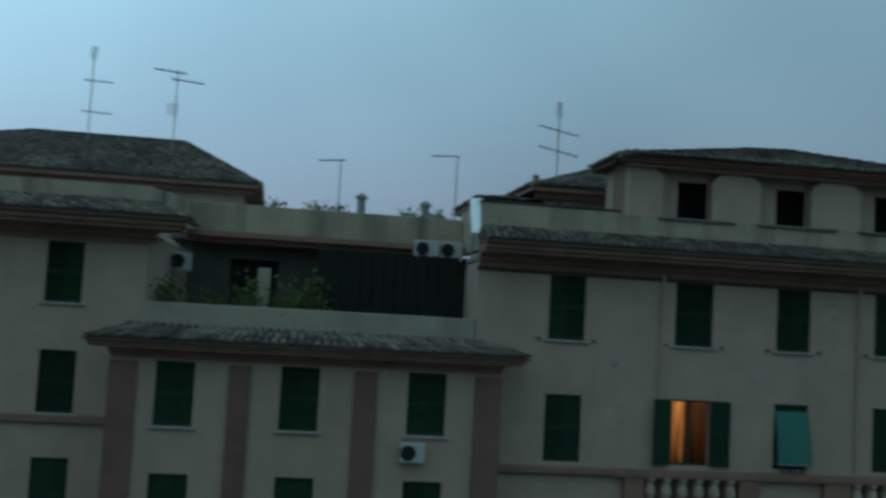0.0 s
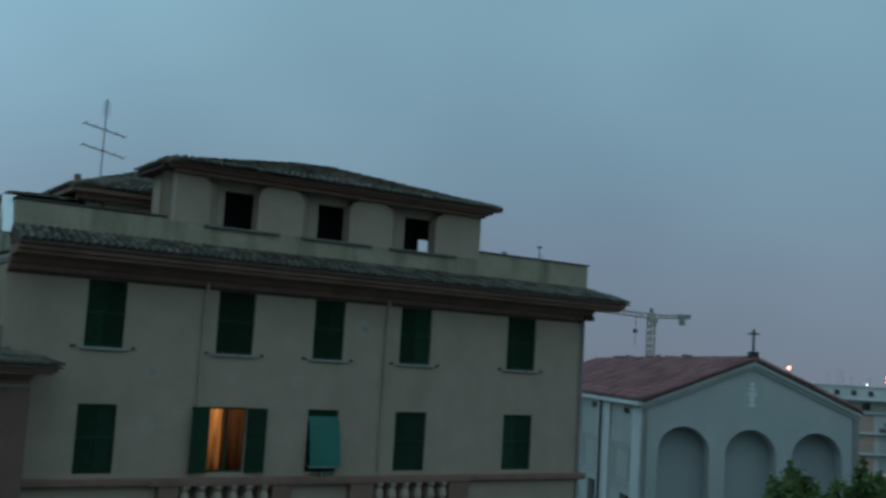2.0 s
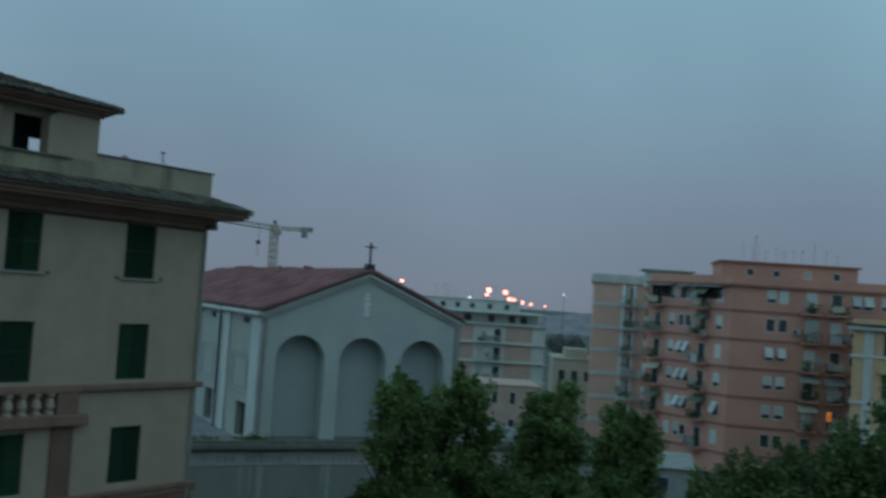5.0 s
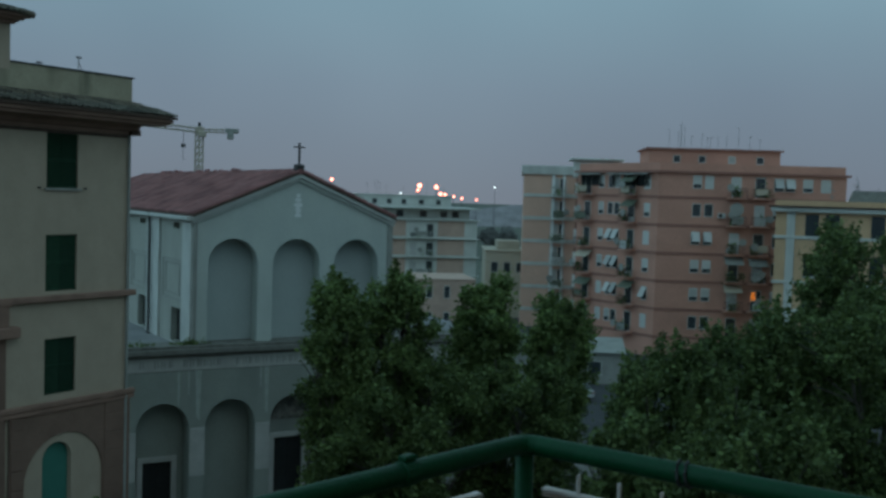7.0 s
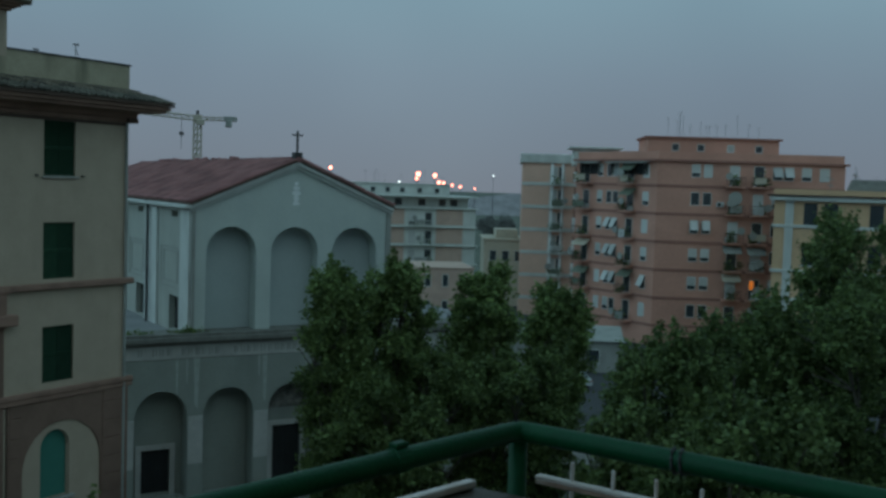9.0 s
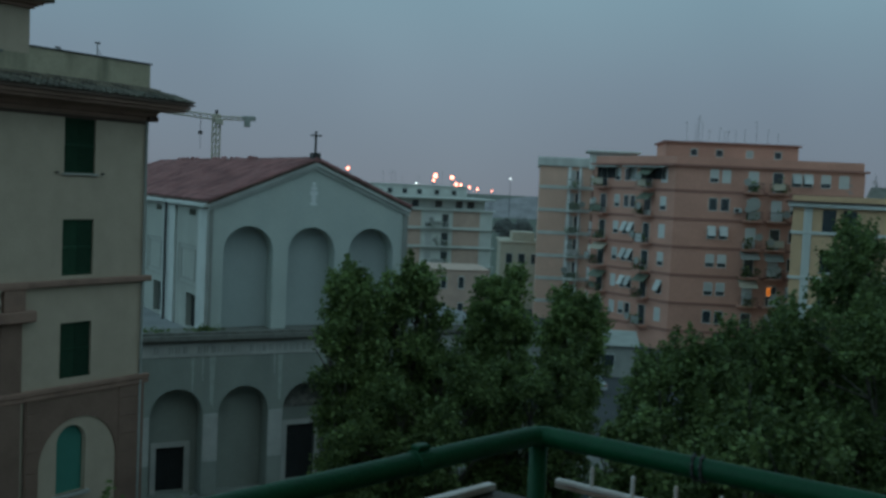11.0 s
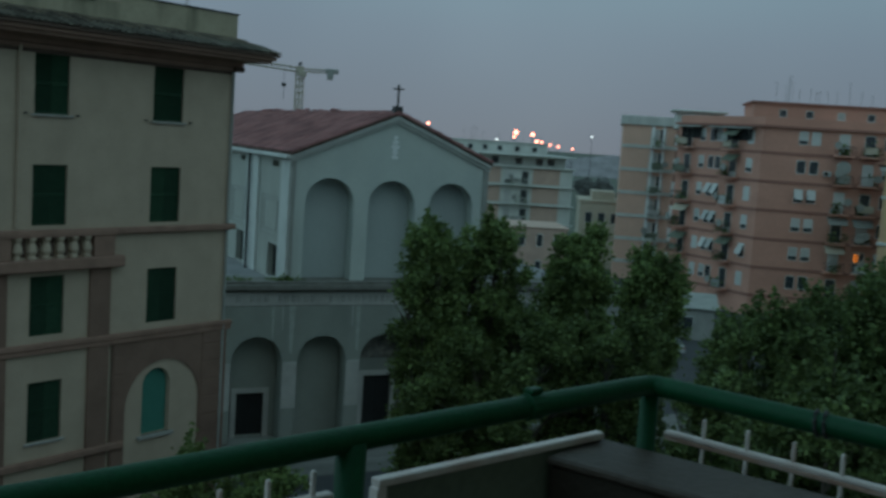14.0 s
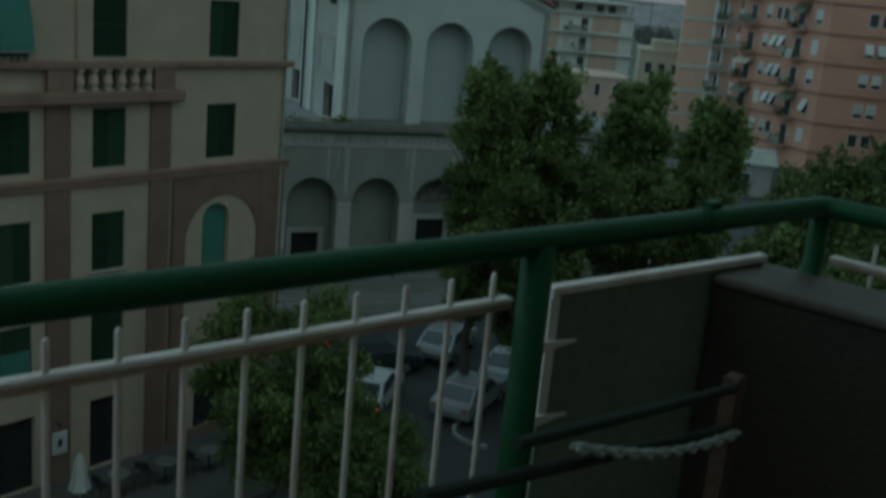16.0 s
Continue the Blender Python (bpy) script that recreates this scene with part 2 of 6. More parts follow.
BROWN = surface("dark_brown_boards", (0.026, 0.018, 0.012), 0.65, 0.3, 5, 60, 0.2)
BROWNTOP = surface("lighter_brown_lid", (0.065, 0.048, 0.038), 0.6, 0.3, 6, 60, 0.2)
DARKBAR = surface("dark_green_stick", (0.010, 0.016, 0.010), 0.8, 0.3, 20, 90, 0.2)
ROPE = surface("white_rope", (0.30, 0.31, 0.29), 0.9, 0.3, 60, 200, 0.4)
RUST = surface("rusty_stake", (0.075, 0.042, 0.028), 0.85, 0.35, 12, 80, 0.3)
FLOORTILE = surface("balcony_floor", (0.22, 0.15, 0.12), 0.8, 0.2, 3, 40, 0.15)
OWNWALL = surface("own_building_plaster", (0.42, 0.38, 0.30), 0.9, 0.12, 1, 20, 0.15)
# hill colour brought towards the sky's, so haze is part of it
FARHILL = surface("haze_toned_hill", (0.25, 0.232, 0.235), 0.95, 0.35, 0.02, 0.2, 0.0)
FARROOF = surface("flat_roof", (0.22, 0.22, 0.22), 0.9, 0.2, 0.5, 8, 0.1)
CRANEPAINT = surface("pale_crane_paint", (0.42, 0.37, 0.30), 0.6, 0.15, 2, 20, 0.05)
CARWHITE = surface("white_car_paint", (0.48, 0.5, 0.51), 0.3, 0.04, 2, 20, 0.0, spec=0.5)
CARDARK = surface("dark_car_paint", (0.03, 0.035, 0.045), 0.3, 0.05, 2, 20, 0.0, spec=0.5)
CARGREY = surface("silver_car_paint", (0.32, 0.33, 0.34), 0.35, 0.05, 2, 20, 0.0, metal=0.4, spec=0.5)
RUBBER = surface("tyre_rubber", (0.02, 0.02, 0.02), 0.9, 0.2, 10, 60, 0.1)
LAMPORANGE = glow("orange_lamp_light", (1.0, 0.29, 0.20), 6.0)
LAMPWHITE = glow("white_lamp_light", (0.85, 0.95, 1.0), 2.0)
WARMWINDOW = glow("warm_room_light", (1.0, 0.36, 0.09), 0.42, True)
ORANGEWINDOW = glow("orange_window_light", (1.0, 0.28, 0.04), 0.62)
TAILLIGHT = glow("red_tail_light", (1.0, 0.05, 0.02), 0.9)
HEADLIGHT = glow("car_head_light", (1.0, 0.55, 0.35), 0.9)


# ---- mesh helpers ----
I4 = Matrix.Identity(4)


class Geo:
    """Collects faces in a local frame; M carries them into the world."""

    def __init__(self, M=I4):
        self.M, self.v, self.f = M, [], []

    def poly(self, pts):
        n = len(self.v)
        self.v += [tuple(self.M @ Vector(p)) for p in pts]
        self.f.append(tuple(range(n, n + len(pts))))
        return self

    def hull(self, a, b):
        """A closed solid between two outlines with the same number of points."""
        n, k = len(self.v), len(a)
        self.v += [tuple(self.M @ Vector(p)) for p in list(a) + list(b)]
        self.f.append(tuple(range(n + k - 1, n - 1, -1)))
        self.f.append(tuple(range(n + k, n + 2 * k)))
        for i in range(k):
            j = (i + 1) % k
            self.f.append((n + i, n + j, n + k + j, n + k + i))
        return self

    def box(self, x0, x1, y0, y1, z0, z1):
        a = [(x0, y0, z0), (x1, y0, z0), (x1, y1, z0), (x0, y1, z0)]
        return self.hull(a, [(p[0], p[1], z1) for p in a])

    def bbox(self, x0, x1, y0, y1, z0, z1, b=0.01):
        """A box whose upper and lower edges are chamfered."""
        rings = []
        for z, i in ((z0, b), (z0 + b, 0), (z1 - b, 0), (z1, b)):
            rings.append([(x0 + i, y0 + i, z), (x1 - i, y0 + i, z), (x1 - i, y1 - i, z), (x0 + i, y1 - i, z)])
        return self.rings(rings)

    def rings(self, rings, closed=True):
        n, k = len(self.v), len(rings[0])
        for r in rings:
            self.v += [tuple(self.M @ Vector(p)) for p in r]
        if closed:
            self.f.append(tuple(range(n + k - 1, n - 1, -1)))
            e = n + k * (len(rings) - 1)
            self.f.append(tuple(range(e, e + k)))
        for j in range(len(rings) - 1):
            for i in range(k):
                a, b = n + j * k + i, n + j * k + (i + 1) % k
                self.f.append((a, b, b + k, a + k))
        return self

    def tube(self, path, r, sides=8):
        """A round bar along a path; r is a number or one radius per point."""
        pts = [Vector(p) for p in path]
        rs = r if isinstance(r, (list, tuple)) else [r] * len(pts)
        rings = []
        for i, p in enumerate(pts):
            d = (pts[min(i + 1, len(pts) - 1)] - pts[max(i - 1, 0)]).normalized()
            up = Vector((0, 0, 1)) if abs(d.z) < 0.9 else Vector((1, 0, 0))
            a = d.cross(up).normalized()
            b = a.cross(d)
            rings.append([p + (a * math.cos(t) + b * math.sin(t)) * rs[i] for t in (2 * math.pi * k / sides for k in range(sides))])
        return self.rings(rings)

    def lathe(self, x, y, profile, sides=12):
        """Turned shape about an upright axis; profile of (radius, z)."""
        return self.rings([[(x + r * math.cos(t), y + r * math.sin(t), z) for t in (2 * math.pi * k / sides for k in range(sides))] for r, z in profile])

    def mesh(self, name, inv=I4):
        me = bpy.data.meshes.new(name)
        me.from_pydata([tuple(inv @ Vector(p)) for p in self.v], [], self.f)
        bm = bmesh.new()
        bm.from_mesh(me)
        bmesh.ops.recalc_face_normals(bm, faces=bm.faces)
        bm.to_mesh(me)
        bm.free()
        return me


WORLD = {}


def thing(name, label, category, M, group="", kind=""):
    """An empty at the base of a thing, under which its parts hang."""
    ob = new(name)
    ob.matrix_basis = M
    ob.empty_display_size = 0.2
    WORLD[ob] = M
    return tagged(ob, label, category, group, kind)


def part(name, geo, mat, parent, label="", smooth=False, kind=""):
    """One mesh under a thing or a part; geo is in world coordinates."""
    M = WORLD[parent]
    me = geo.mesh(name, M.inverted())
    me.materials.append(mat)
    if smooth:
        me.polygons.foreach_set("use_smooth", [True] * len(me.polygons))
    ob = new(name, me)
    ob.parent = parent
    WORLD[ob] = M
    return tagged(ob, label, "", "", kind)


def solo(name, geo, mat, label, category, group="", kind="", smooth=False, base=None):
    """A thing made of one mesh."""
    M = Matrix.Translation(base) if base is not None else I4
    me = geo.mesh(name, M.inverted())
    me.materials.append(mat)
    if smooth:
        me.polygons.foreach_set("use_smooth", [True] * len(me.polygons))
    ob = new(name, me)
    ob.matrix_basis = M
    WORLD[ob] = M
    return tagged(ob, label, category, group, kind)


def shared(name, me, mat, parent, M_local):
    """A part that shares its mesh with its like; M_local places it in the world."""
    if not me.materials:
        me.materials.append(mat)
    ob = new(name, me)
    ob.parent = parent
    ob.matrix_basis = WORLD[parent].inverted() @ M_local
    WORLD[ob] = M_local
    return ob


def wall_grid(g, x0, x1, z0, z1, d, thick, holes):
    """A wall in the plane y = d of g's frame, going inward by thick, with rectangular openings (x0, x1, z0, z1)."""
    xs = sorted({x0, x1, *[h[0] for h in holes], *[h[1] for h in holes]})
    zs = sorted({z0, z1, *[h[2] for h in holes], *[h[3] for h in holes]})
    xs = [x for x in xs if x0 <= x <= x1]
    zs = [z for z in zs if z0 <= z <= z1]
    for i in range(len(xs) - 1):
        run = None
        for j in range(len(zs) - 1):
            cx, cz = (xs[i] + xs[i + 1]) / 2, (zs[j] + zs[j + 1]) / 2
            solid = not any(h[0] < cx < h[1] and h[2] < cz < h[3] for h in holes)
            if solid:
                run = (run[0], zs[j + 1]) if run else (zs[j], zs[j + 1])
            if run and (not solid or j == len(zs) - 2):
                for y in (d, d + thick):
                    g.poly([(xs[i], y, run[0]), (xs[i + 1], y, run[0]), (xs[i + 1], y, run[1]), (xs[i], y, run[1])])
                run = None
    for a, b, c, e in holes:
        g.poly([(a, d, c), (a, d + thick, c), (a, d + thick, e), (a, d, e)])
        g.poly([(b, d, c), (b, d + thick, c), (b, d + thick, e), (b, d, e)])
        g.poly([(a, d, c), (b, d, c), (b, d + thick, c), (a, d + thick, c)])
        g.poly([(a, d, e), (b, d, e), (b, d + thick, e), (a, d + thick, e)])
    return g


def arch_fill(g, x0, x1, zs, ztop, d, thick, n=12):
    """The spandrels that turn the top of a rectangular opening into a round arch springing at zs."""
    c, r = (x0 + x1) / 2, (x1 - x0) / 2
    rise = ztop - zs
    pts = [(c + r * math.cos(t), zs + rise * math.sin(t)) for t in (math.pi * k / n for k in range(n + 1))]
    for (xa, za), (xb, zb) in zip(pts[:-1], pts[1:]):
        for y in (d, d + thick):
            g.poly([(xa, y, za), (xb, y, zb), (xb, y, ztop), (xa, y, ztop)])
        g.poly([(xa, d, za), (xb, d, zb), (xb, d + thick, zb), (xa, d + thick, za)])
    return g


def one_tile():
    """A half-round clay tile, 0.4 long, open below, with real thickness."""
    gg = Geo()
    rings = []
    for y, k in ((0.0, 1.0), (0.40, 0.85)):
        outer = [(0.088 * k * math.cos(t), y, 0.075 * k * math.sin(t)) for t in (math.pi * q / 5 for q in range(6))]
        inner = [(0.070 * k * math.cos(t), y, 0.060 * k * math.sin(t) - 0.002) for t in (math.pi * q / 5 for q in range(5, -1, -1))]
        rings.append(outer + inner)
    gg.rings(rings)
    me = gg.mesh("roof_tile")
    me.materials.append(TILEPIECE)
    return me


def tiled_slope(g, p00, p10, p01, p11, pitch=0.22, course=0.36, r=0.085, seed=1, pieces=None):
    """Rows of half-round clay tiles over the slope p00-p10 (eave) to p01-p11 (ridge)."""
    rnd = random.Random(seed)
    p00, p10, p01, p11 = map(Vector, (p00, p10, p01, p11))
    nrm = (p10 - p00).cross(p01 - p00).normalized()
    if nrm.z < 0:
        nrm = -nrm
    nu = max(2, int((p10 - p00).length / pitch))
    nv = max(1, int(max((p01 - p00).length, (p11 - p10).length) / course))
    for i in range(nu):
        u = (i + 0.5) / nu
        for j in range(nv):
            a = p00.lerp(p10, u).lerp(p01.lerp(p11, u), j / nv)
            b = p00.lerp(p10, u).lerp(p01.lerp(p11, u), (j + 1.12) / nv)
            w = p00.lerp(p01, j / nv).lerp(p10.lerp(p11, j / nv), u)
            width = (p10.lerp(p11, j / nv) - p00.lerp(p01, j / nv)).length / nu
            side = (p10 - p00).normalized() * min(r, width * 0.48)
            if pieces and j < pieces[1]:
                ex = (p10 - p00).normalized()
                ey = (b - a).normalized()
                ez = ex.cross(ey).normalized()
                R3 = Matrix((ex, ey, ez)).transposed().to_4x4()
                o = a + nrm * (0.012 + rnd.random() * 0.02 + 0.02) + ey * rnd.uniform(-0.04, 0.02)
                shared("roof_tile", pieces[2], TILEPIECE, pieces[0], g.M @ Matrix.Translation(o) @ R3 @ Matrix.Rotation(rnd.uniform(-0.05, 0.05), 4, "Z"))
                continue
            lift = nrm * (0.02 + rnd.random() * 0.018)
            up = nrm * r * 0.9
            jig = (b - a).normalized() * rnd.uniform(-0.02, 0.02)
            n = len(g.v)
            for q, s in ((a + lift + nrm * 0.03 + jig, 1.0), (b + lift, 0.85)):
                g.v += [tuple(g.M @ (q - side * s)), tuple(g.M @ (q - side * 0.6 * s + up * 0.8)), tuple(g.M @ (q + side * 0.6 * s + up * 0.8)), tuple(g.M @ (q + side * s))]
            g.f += [(n, n + 1, n + 5, n + 4), (n + 1, n + 2, n + 6, n + 5), (n + 2, n + 3, n + 7, n + 6), (n, n + 3, n + 2, n + 1)]
    return g


# ---- ground ----
STEP = surface("worn_travertine_step", (0.17, 0.165, 0.15), 0.9, 0.2, 1.2, 20, 0.3, stain=0.4, per_object=0.2)
g = Geo()
g.poly([(-2500, -2500, 0), (2500, -2500, 0), (2500, 2500, 0), (-2500, 2500, 0)])
solo("ground", g, EARTH, "dull earth and grass reaching the horizon", "ground", kind="structure")
g = Geo()
g.poly([(-60, 6.5, 0.012), (140, 6.5, 0.012), (140, 23.5, 0.012), (-60, 23.5, 0.012)])
g.poly([(26.5, 23.5, 0.012), (140, 23.5, 0.012), (140, 70, 0.012), (26.5, 70, 0.012)])
solo("road", g, ASPHALT, "dark worn asphalt street in front of the houses", "road", kind="structure")
g = Geo()
g.bbox(-60, 26.4, 23.6, 28.4, -0.1, 0.15, 0.02)
solo("pavement_far", g, PAVING, "grey stone pavement along the cream house", "pavement", kind="structure")
g = Geo()
g.bbox(-60, 90, 0.0, 6.4, -0.1, 0.15, 0.02)
solo("pavement_near", g, PAVING, "grey stone pavement under the balcony", "pavement", kind="structure")
CH = Matrix.Rotation(radians(-28), 4, "Z")
g = Geo(CH)
g.bbox(5, 43, 47.8, 53.9, -0.1, 0.02, 0.005)
fore = solo("pavement_church", g, PAVING, "low stone steps of the church forecourt", "pavement", kind="structure")
for k in range(12):
    g = Geo(CH)
    g.bbox(5, 43, 48.0 + 0.38 * k, 48.37 + 0.38 * k + (1.2 if k == 11 else 0), 0.0, 0.035 + 0.011 * k, 0.012)
    part("step", g, STEP, fore)

# ---- cream apartment house across the street ----
YF, YC, YB = 28.37, 27.4, 31.3
house = thing("apartment_house", "cream plastered apartment house with terracotta pilasters and dark green shutters", "house", Matrix.Translation((1.3, YF, 0)))
HY = Geo(Matrix.Translation((0, YF, 0)))


def holes_of(cols, rows):
    return [(a, b, c, d) for a, b in cols for c, d in rows]


COLS_R = [(7.66, 8.70), (11.33, 12.45), (14.38, 15.41), (17.42, 18.58), (21.66, 22.88)]
ROW1, ROW2, ROW3, ROW4, ROW5 = (16.95, 18.76), (13.62, 15.45), (10.25, 12.08), (6.95, 8.82), (3.7, 5.6)
H_R = holes_of(COLS_R, [ROW1, ROW3]) + holes_of(COLS_R, [ROW2]) + holes_of(COLS_R[:4], [ROW4, ROW5]) + [(21.62, 22.76, 6.4, 8.67)]
H_R += [(7.6, 8.8, 0.15, 2.6), (11.3, 12.5, 0.15, 2.6), (14.3, 15.5, 0.15, 2.6), (17.4, 18.6, 0.15, 2.6), (21.5, 22.9, 0.4, 2.6)]
g = Geo(HY.M)
wall_grid(g, 5.6, 25.08, 0.15, 19.0, 0, 0.4, H_R)
arch_fill(g, 21.62, 22.76, 8.1, 8.67, 0, 0.4)
g.poly([(25.08, 0, 0.15), (25.08, 12, 0.15), (25.08, 12, 19), (25.08, 0, 19)])
g.poly([(5.6, 0, 16), (5.6, 12, 16), (5.6, 12, 19), (5.6, 0, 19)])
g.poly([(5.6, 12, 0.15), (25.08, 12, 0.15), (25.08, 12, 19), (5.6, 12, 19)])
part("wall", g, PLASTER, house, "cream plaster wall of one wing")
COLS_L = [(-5.68, -4.76), (-9.0, -8.0), (-12.0, -11.0)]
g = Geo(HY.M)
wall_grid(g, -16, -3.2, 0.15, 19.0, 0, 0.4, holes_of(COLS_L, [(17.23, 18.8), (14.4, 16.0), (11.4, 13.27), (8, 9.8), (4.5, 6.4), (0.15, 2.6)]))
g.poly([(-3.2, 0, 16), (-2.4, YB - YF, 16), (-2.4, YB - YF, 19), (-3.2, 0, 19)])
g.poly([(-16, 0, 0.15), (-16, 12, 0.15), (-16, 12, 19), (-16, 0, 19)])
g.poly([(-16, 12, 0.15), (-2.4, 12, 0.15), (-2.4, 12, 19), (-16, 12, 19)])
part("wall", g, PLASTER, house, "cream plaster wall of the other wing")
# the middle block stands forward and ends below the terrace
COLS_C = [(-2.66, -1.70), (0.45, 1.44), (3.73, 4.74)]
g = Geo(Matrix.Translation((0, YC, 0)))
wall_grid(g, -3.8, 6.2, 0.15, 16.2, 0, 0.4, holes_of(COLS_C, [(14.28, 15.9), (11.2, 13.1), (7.9, 9.8), (4.5, 6.4), (0.15, 2.6)]))
for x in (-3.8, 6.2):
    g.poly([(x, 0, 0.15), (x, 1.0, 0.15), (x, 1.0, 16.2), (x, 0, 16.2)])
part("wall", g, PLASTER, house, "cream plaster wall of the forward middle block")
PALEPLASTER = surface("pale_terrace_plaster", (0.36, 0.335, 0.255), 0.9, 0.15, 1, 20, 0.2, stain=0.5, stain_scale=0.7, streak=True)
REED = surface("dark_reed", (0.016, 0.018, 0.013), 0.9, 0.4, 6, 40, 0.3)
# plaster darkened so that the covered terrace's shade lies in its colour
TANWALLD = surface("shade_darkened_plaster", (0.10, 0.10, 0.085), 0.9, 0.25, 1, 15, 0.2)
# terrace parapet and recessed loggia
g = Geo(HY.M)
g.bbox(-3.2, 5.62, -0.0, 0.25, 16.2, 17.38, 0.02)
g.box(-3.2, 5.6, 0.25, 3.2, 16.2, 16.4)
part("terrace_parapet", g, PALEPLASTER, house, "pale plastered terrace parapet")
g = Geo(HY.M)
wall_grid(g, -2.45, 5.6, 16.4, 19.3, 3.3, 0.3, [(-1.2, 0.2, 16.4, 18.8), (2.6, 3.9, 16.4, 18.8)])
part("loggia_wall", g, TANWALLD, house, "terrace back wall, its shade painted in dark grey")
g = Geo(HY.M)
g.box(-2.45, 5.6, YB - YF - 0.45, 3.5, 19.2, 19.35)
g.box(-2.45, 5.6, YB - YF - 0.75, YB - YF + 0.1, 19.35, 19.5)
part("loggia_eave", g, TERRACOTTA, house, "terracotta moulding over the terrace")
g = Geo(HY.M)
g.bbox(-2.4, 5.6, YB - YF - 0.05, YB - YF + 0.2, 19.5, 20.37, 0.02)
part("roof_parapet", g, PARAPET, house, "weathered parapet above the terrace")
# near-black sheet stands in for the shade behind the loggia openings
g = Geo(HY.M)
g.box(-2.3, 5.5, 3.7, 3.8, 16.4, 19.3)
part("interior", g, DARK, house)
for k in range(14):
    x = 1.3 + k * 0.32
    g = Geo(HY.M)
    g.box(x, x + 0.29, 1.9, 1.93, 16.45 + random.Random(k).uniform(-0.04, 0.04), 19.15)
    part("screen_panel", g, REED, house, "dark reed screen shading the terrace")


def moulding(x0, x1, d0, prof, left, right):
    """One stepped moulding; prof is a list of (overhang, height) from below."""
    gg = Geo(HY.M)
    return gg.rings([[(x0 - (o if left else 0), d0 - o, z), (x1 + (o if right else 0), d0 - o, z), (x1 + (o if right else 0), d0 + 0.02, z), (x0 - (o if left else 0), d0 + 0.02, z)] for o, z in prof])


TILEMESH = one_tile()


def eave(x0, x1, d0, over, z, label, left=True, right=True, back=6.0, k=1.0, pieces=0):
    """Stepped terracotta cornice with a tiled pent roof above it."""
    prof = [(over * o, z + h * k) for o, h in ((0.0, -0.16), (0.09, -0.16), (0.10, -0.04), (0.20, 0.0), (0.22, 0.12), (0.30, 0.18), (0.88, 0.20), (0.88, 0.28), (1.0, 0.31), (1.0, 0.42))]
    part("cornice", moulding(x0, x1, d0, prof, left, right), TERRACOTTA, house, label)
    gg = Geo(HY.M)
    oo = over + 0.10
    xa, xb = x0 - (oo if left else 0), x1 + (oo if right else 0)
    ze, zt = z + 0.50 * k, z + 0.42 * k + 0.5 * max(over, 0.55)
    gg.hull([(xa, d0 - oo, z + 0.43 * k), (xb, d0 - oo, z + 0.43 * k), (x1, d0 + 0.0, z + 0.43 * k), (x0, d0, z + 0.43 * k)],
            [(xa, d0 - oo, ze), (xb, d0 - oo, ze), (x1, d0, zt), (x0, d0, zt)])
    part("roof_bed", gg, EAVEWOOD, house)
    gg = Geo(HY.M)
    tiled_slope(gg, (xa, d0 - oo, ze), (xb, d0 - oo, ze), (x0, d0, zt), (x1, d0, zt), seed=3, pieces=(house, pieces, TILEMESH) if pieces else None)
    if right:
        tiled_slope(gg, (xb, d0 - oo, ze), (xb, d0 + back, ze), (x1, d0, zt), (x1, d0 + back, zt), seed=4)
    part("roof_tiles", gg, TILE, house, "old mossy clay roof tiles along the eave", kind="stuff")


eave(5.6, 25.08, 0.0, 1.0, 19.0, "stepped terracotta cornice under the eave", left=False, pieces=2)
eave(-16, -3.2, 0.0, 1.0, 19.0, "stepped terracotta cornice under the eave", left=False, right=True, back=2.5)
eave(-3.7, 6.1, YC - YF, 0.6, 16.06, "stepped terracotta cornice of the middle block", back=0.9, k=0.7)
g = Geo(HY.M)
tiled_slope(g, (-3.9, YC - YF, 16.45), (6.2, YC - YF, 16.45), (-3.6, 0, 16.75), (5.9, 0, 16.75), seed=33)
part("roof_tiles", g, TILE, house, kind="stuff")
g = Geo(HY.M)
g.box(5.6, 25.08, -0.01, 0.2, 18.72, 18.83)
g.box(24.9, 25.3, -0.25, 12, 18.83, 19.0)
part("trim", g, EAVEWOOD, house)

# roof parapets and belvederes
g = Geo(HY.M)
g.bbox(5.62, 9.6, 0.0, 0.25, 19.3, 20.62, 0.02)
part("roof_parapet", g, PARAPET, house, "weathered mossy parapet along the roof terrace")
for q in ((20.3, 25.1, 0.0, 0.25, 20.78), (24.85, 25.1, 0.25, 11.5, 20.78), (5.62, 5.87, 0.25, 3.2, 20.62)):
    g = Geo(HY.M)
    g.bbox(*q[:4], 19.3, q[4], 0.02)
    part("roof_parapet", g, PARAPET, house)
g = Geo(HY.M)
g.bbox(5.58, 9.6, -0.04, 0.3, 20.62, 20.67, 0.01)
part("coping", g, IRON, house)
g = Geo(HY.M)
g.bbox(20.3, 25.16, -0.04, 0.3, 20.78, 20.83, 0.01)
part("coping", g, IRON, house, "thin dark metal coping")
g = Geo(HY.M)
g.hull([(-16, 0, 19.7), (-3.2, 0, 19.7), (-2.4, 2.9, 19.7), (-2.65, 2.9, 19.7), (-3.4, 0.25, 19.7), (-16, 0.25, 19.7)],
       [(-16, 0, 20.38), (-3.2, 0, 20.38), (-2.4, 2.9, 20.38), (-2.65, 2.9, 20.38), (-3.4, 0.25, 20.38), (-16, 0.25, 20.38)])
part("roof_parapet", g, PARAPET, house, "weathered parapet of the other wing")
g = Geo(HY.M)
g.box(5.6, 25.08, 0.2, 12, 18.95, 19.12)
g.box(-16, -3.0, 0.2, 12, 18.95, 19.12)
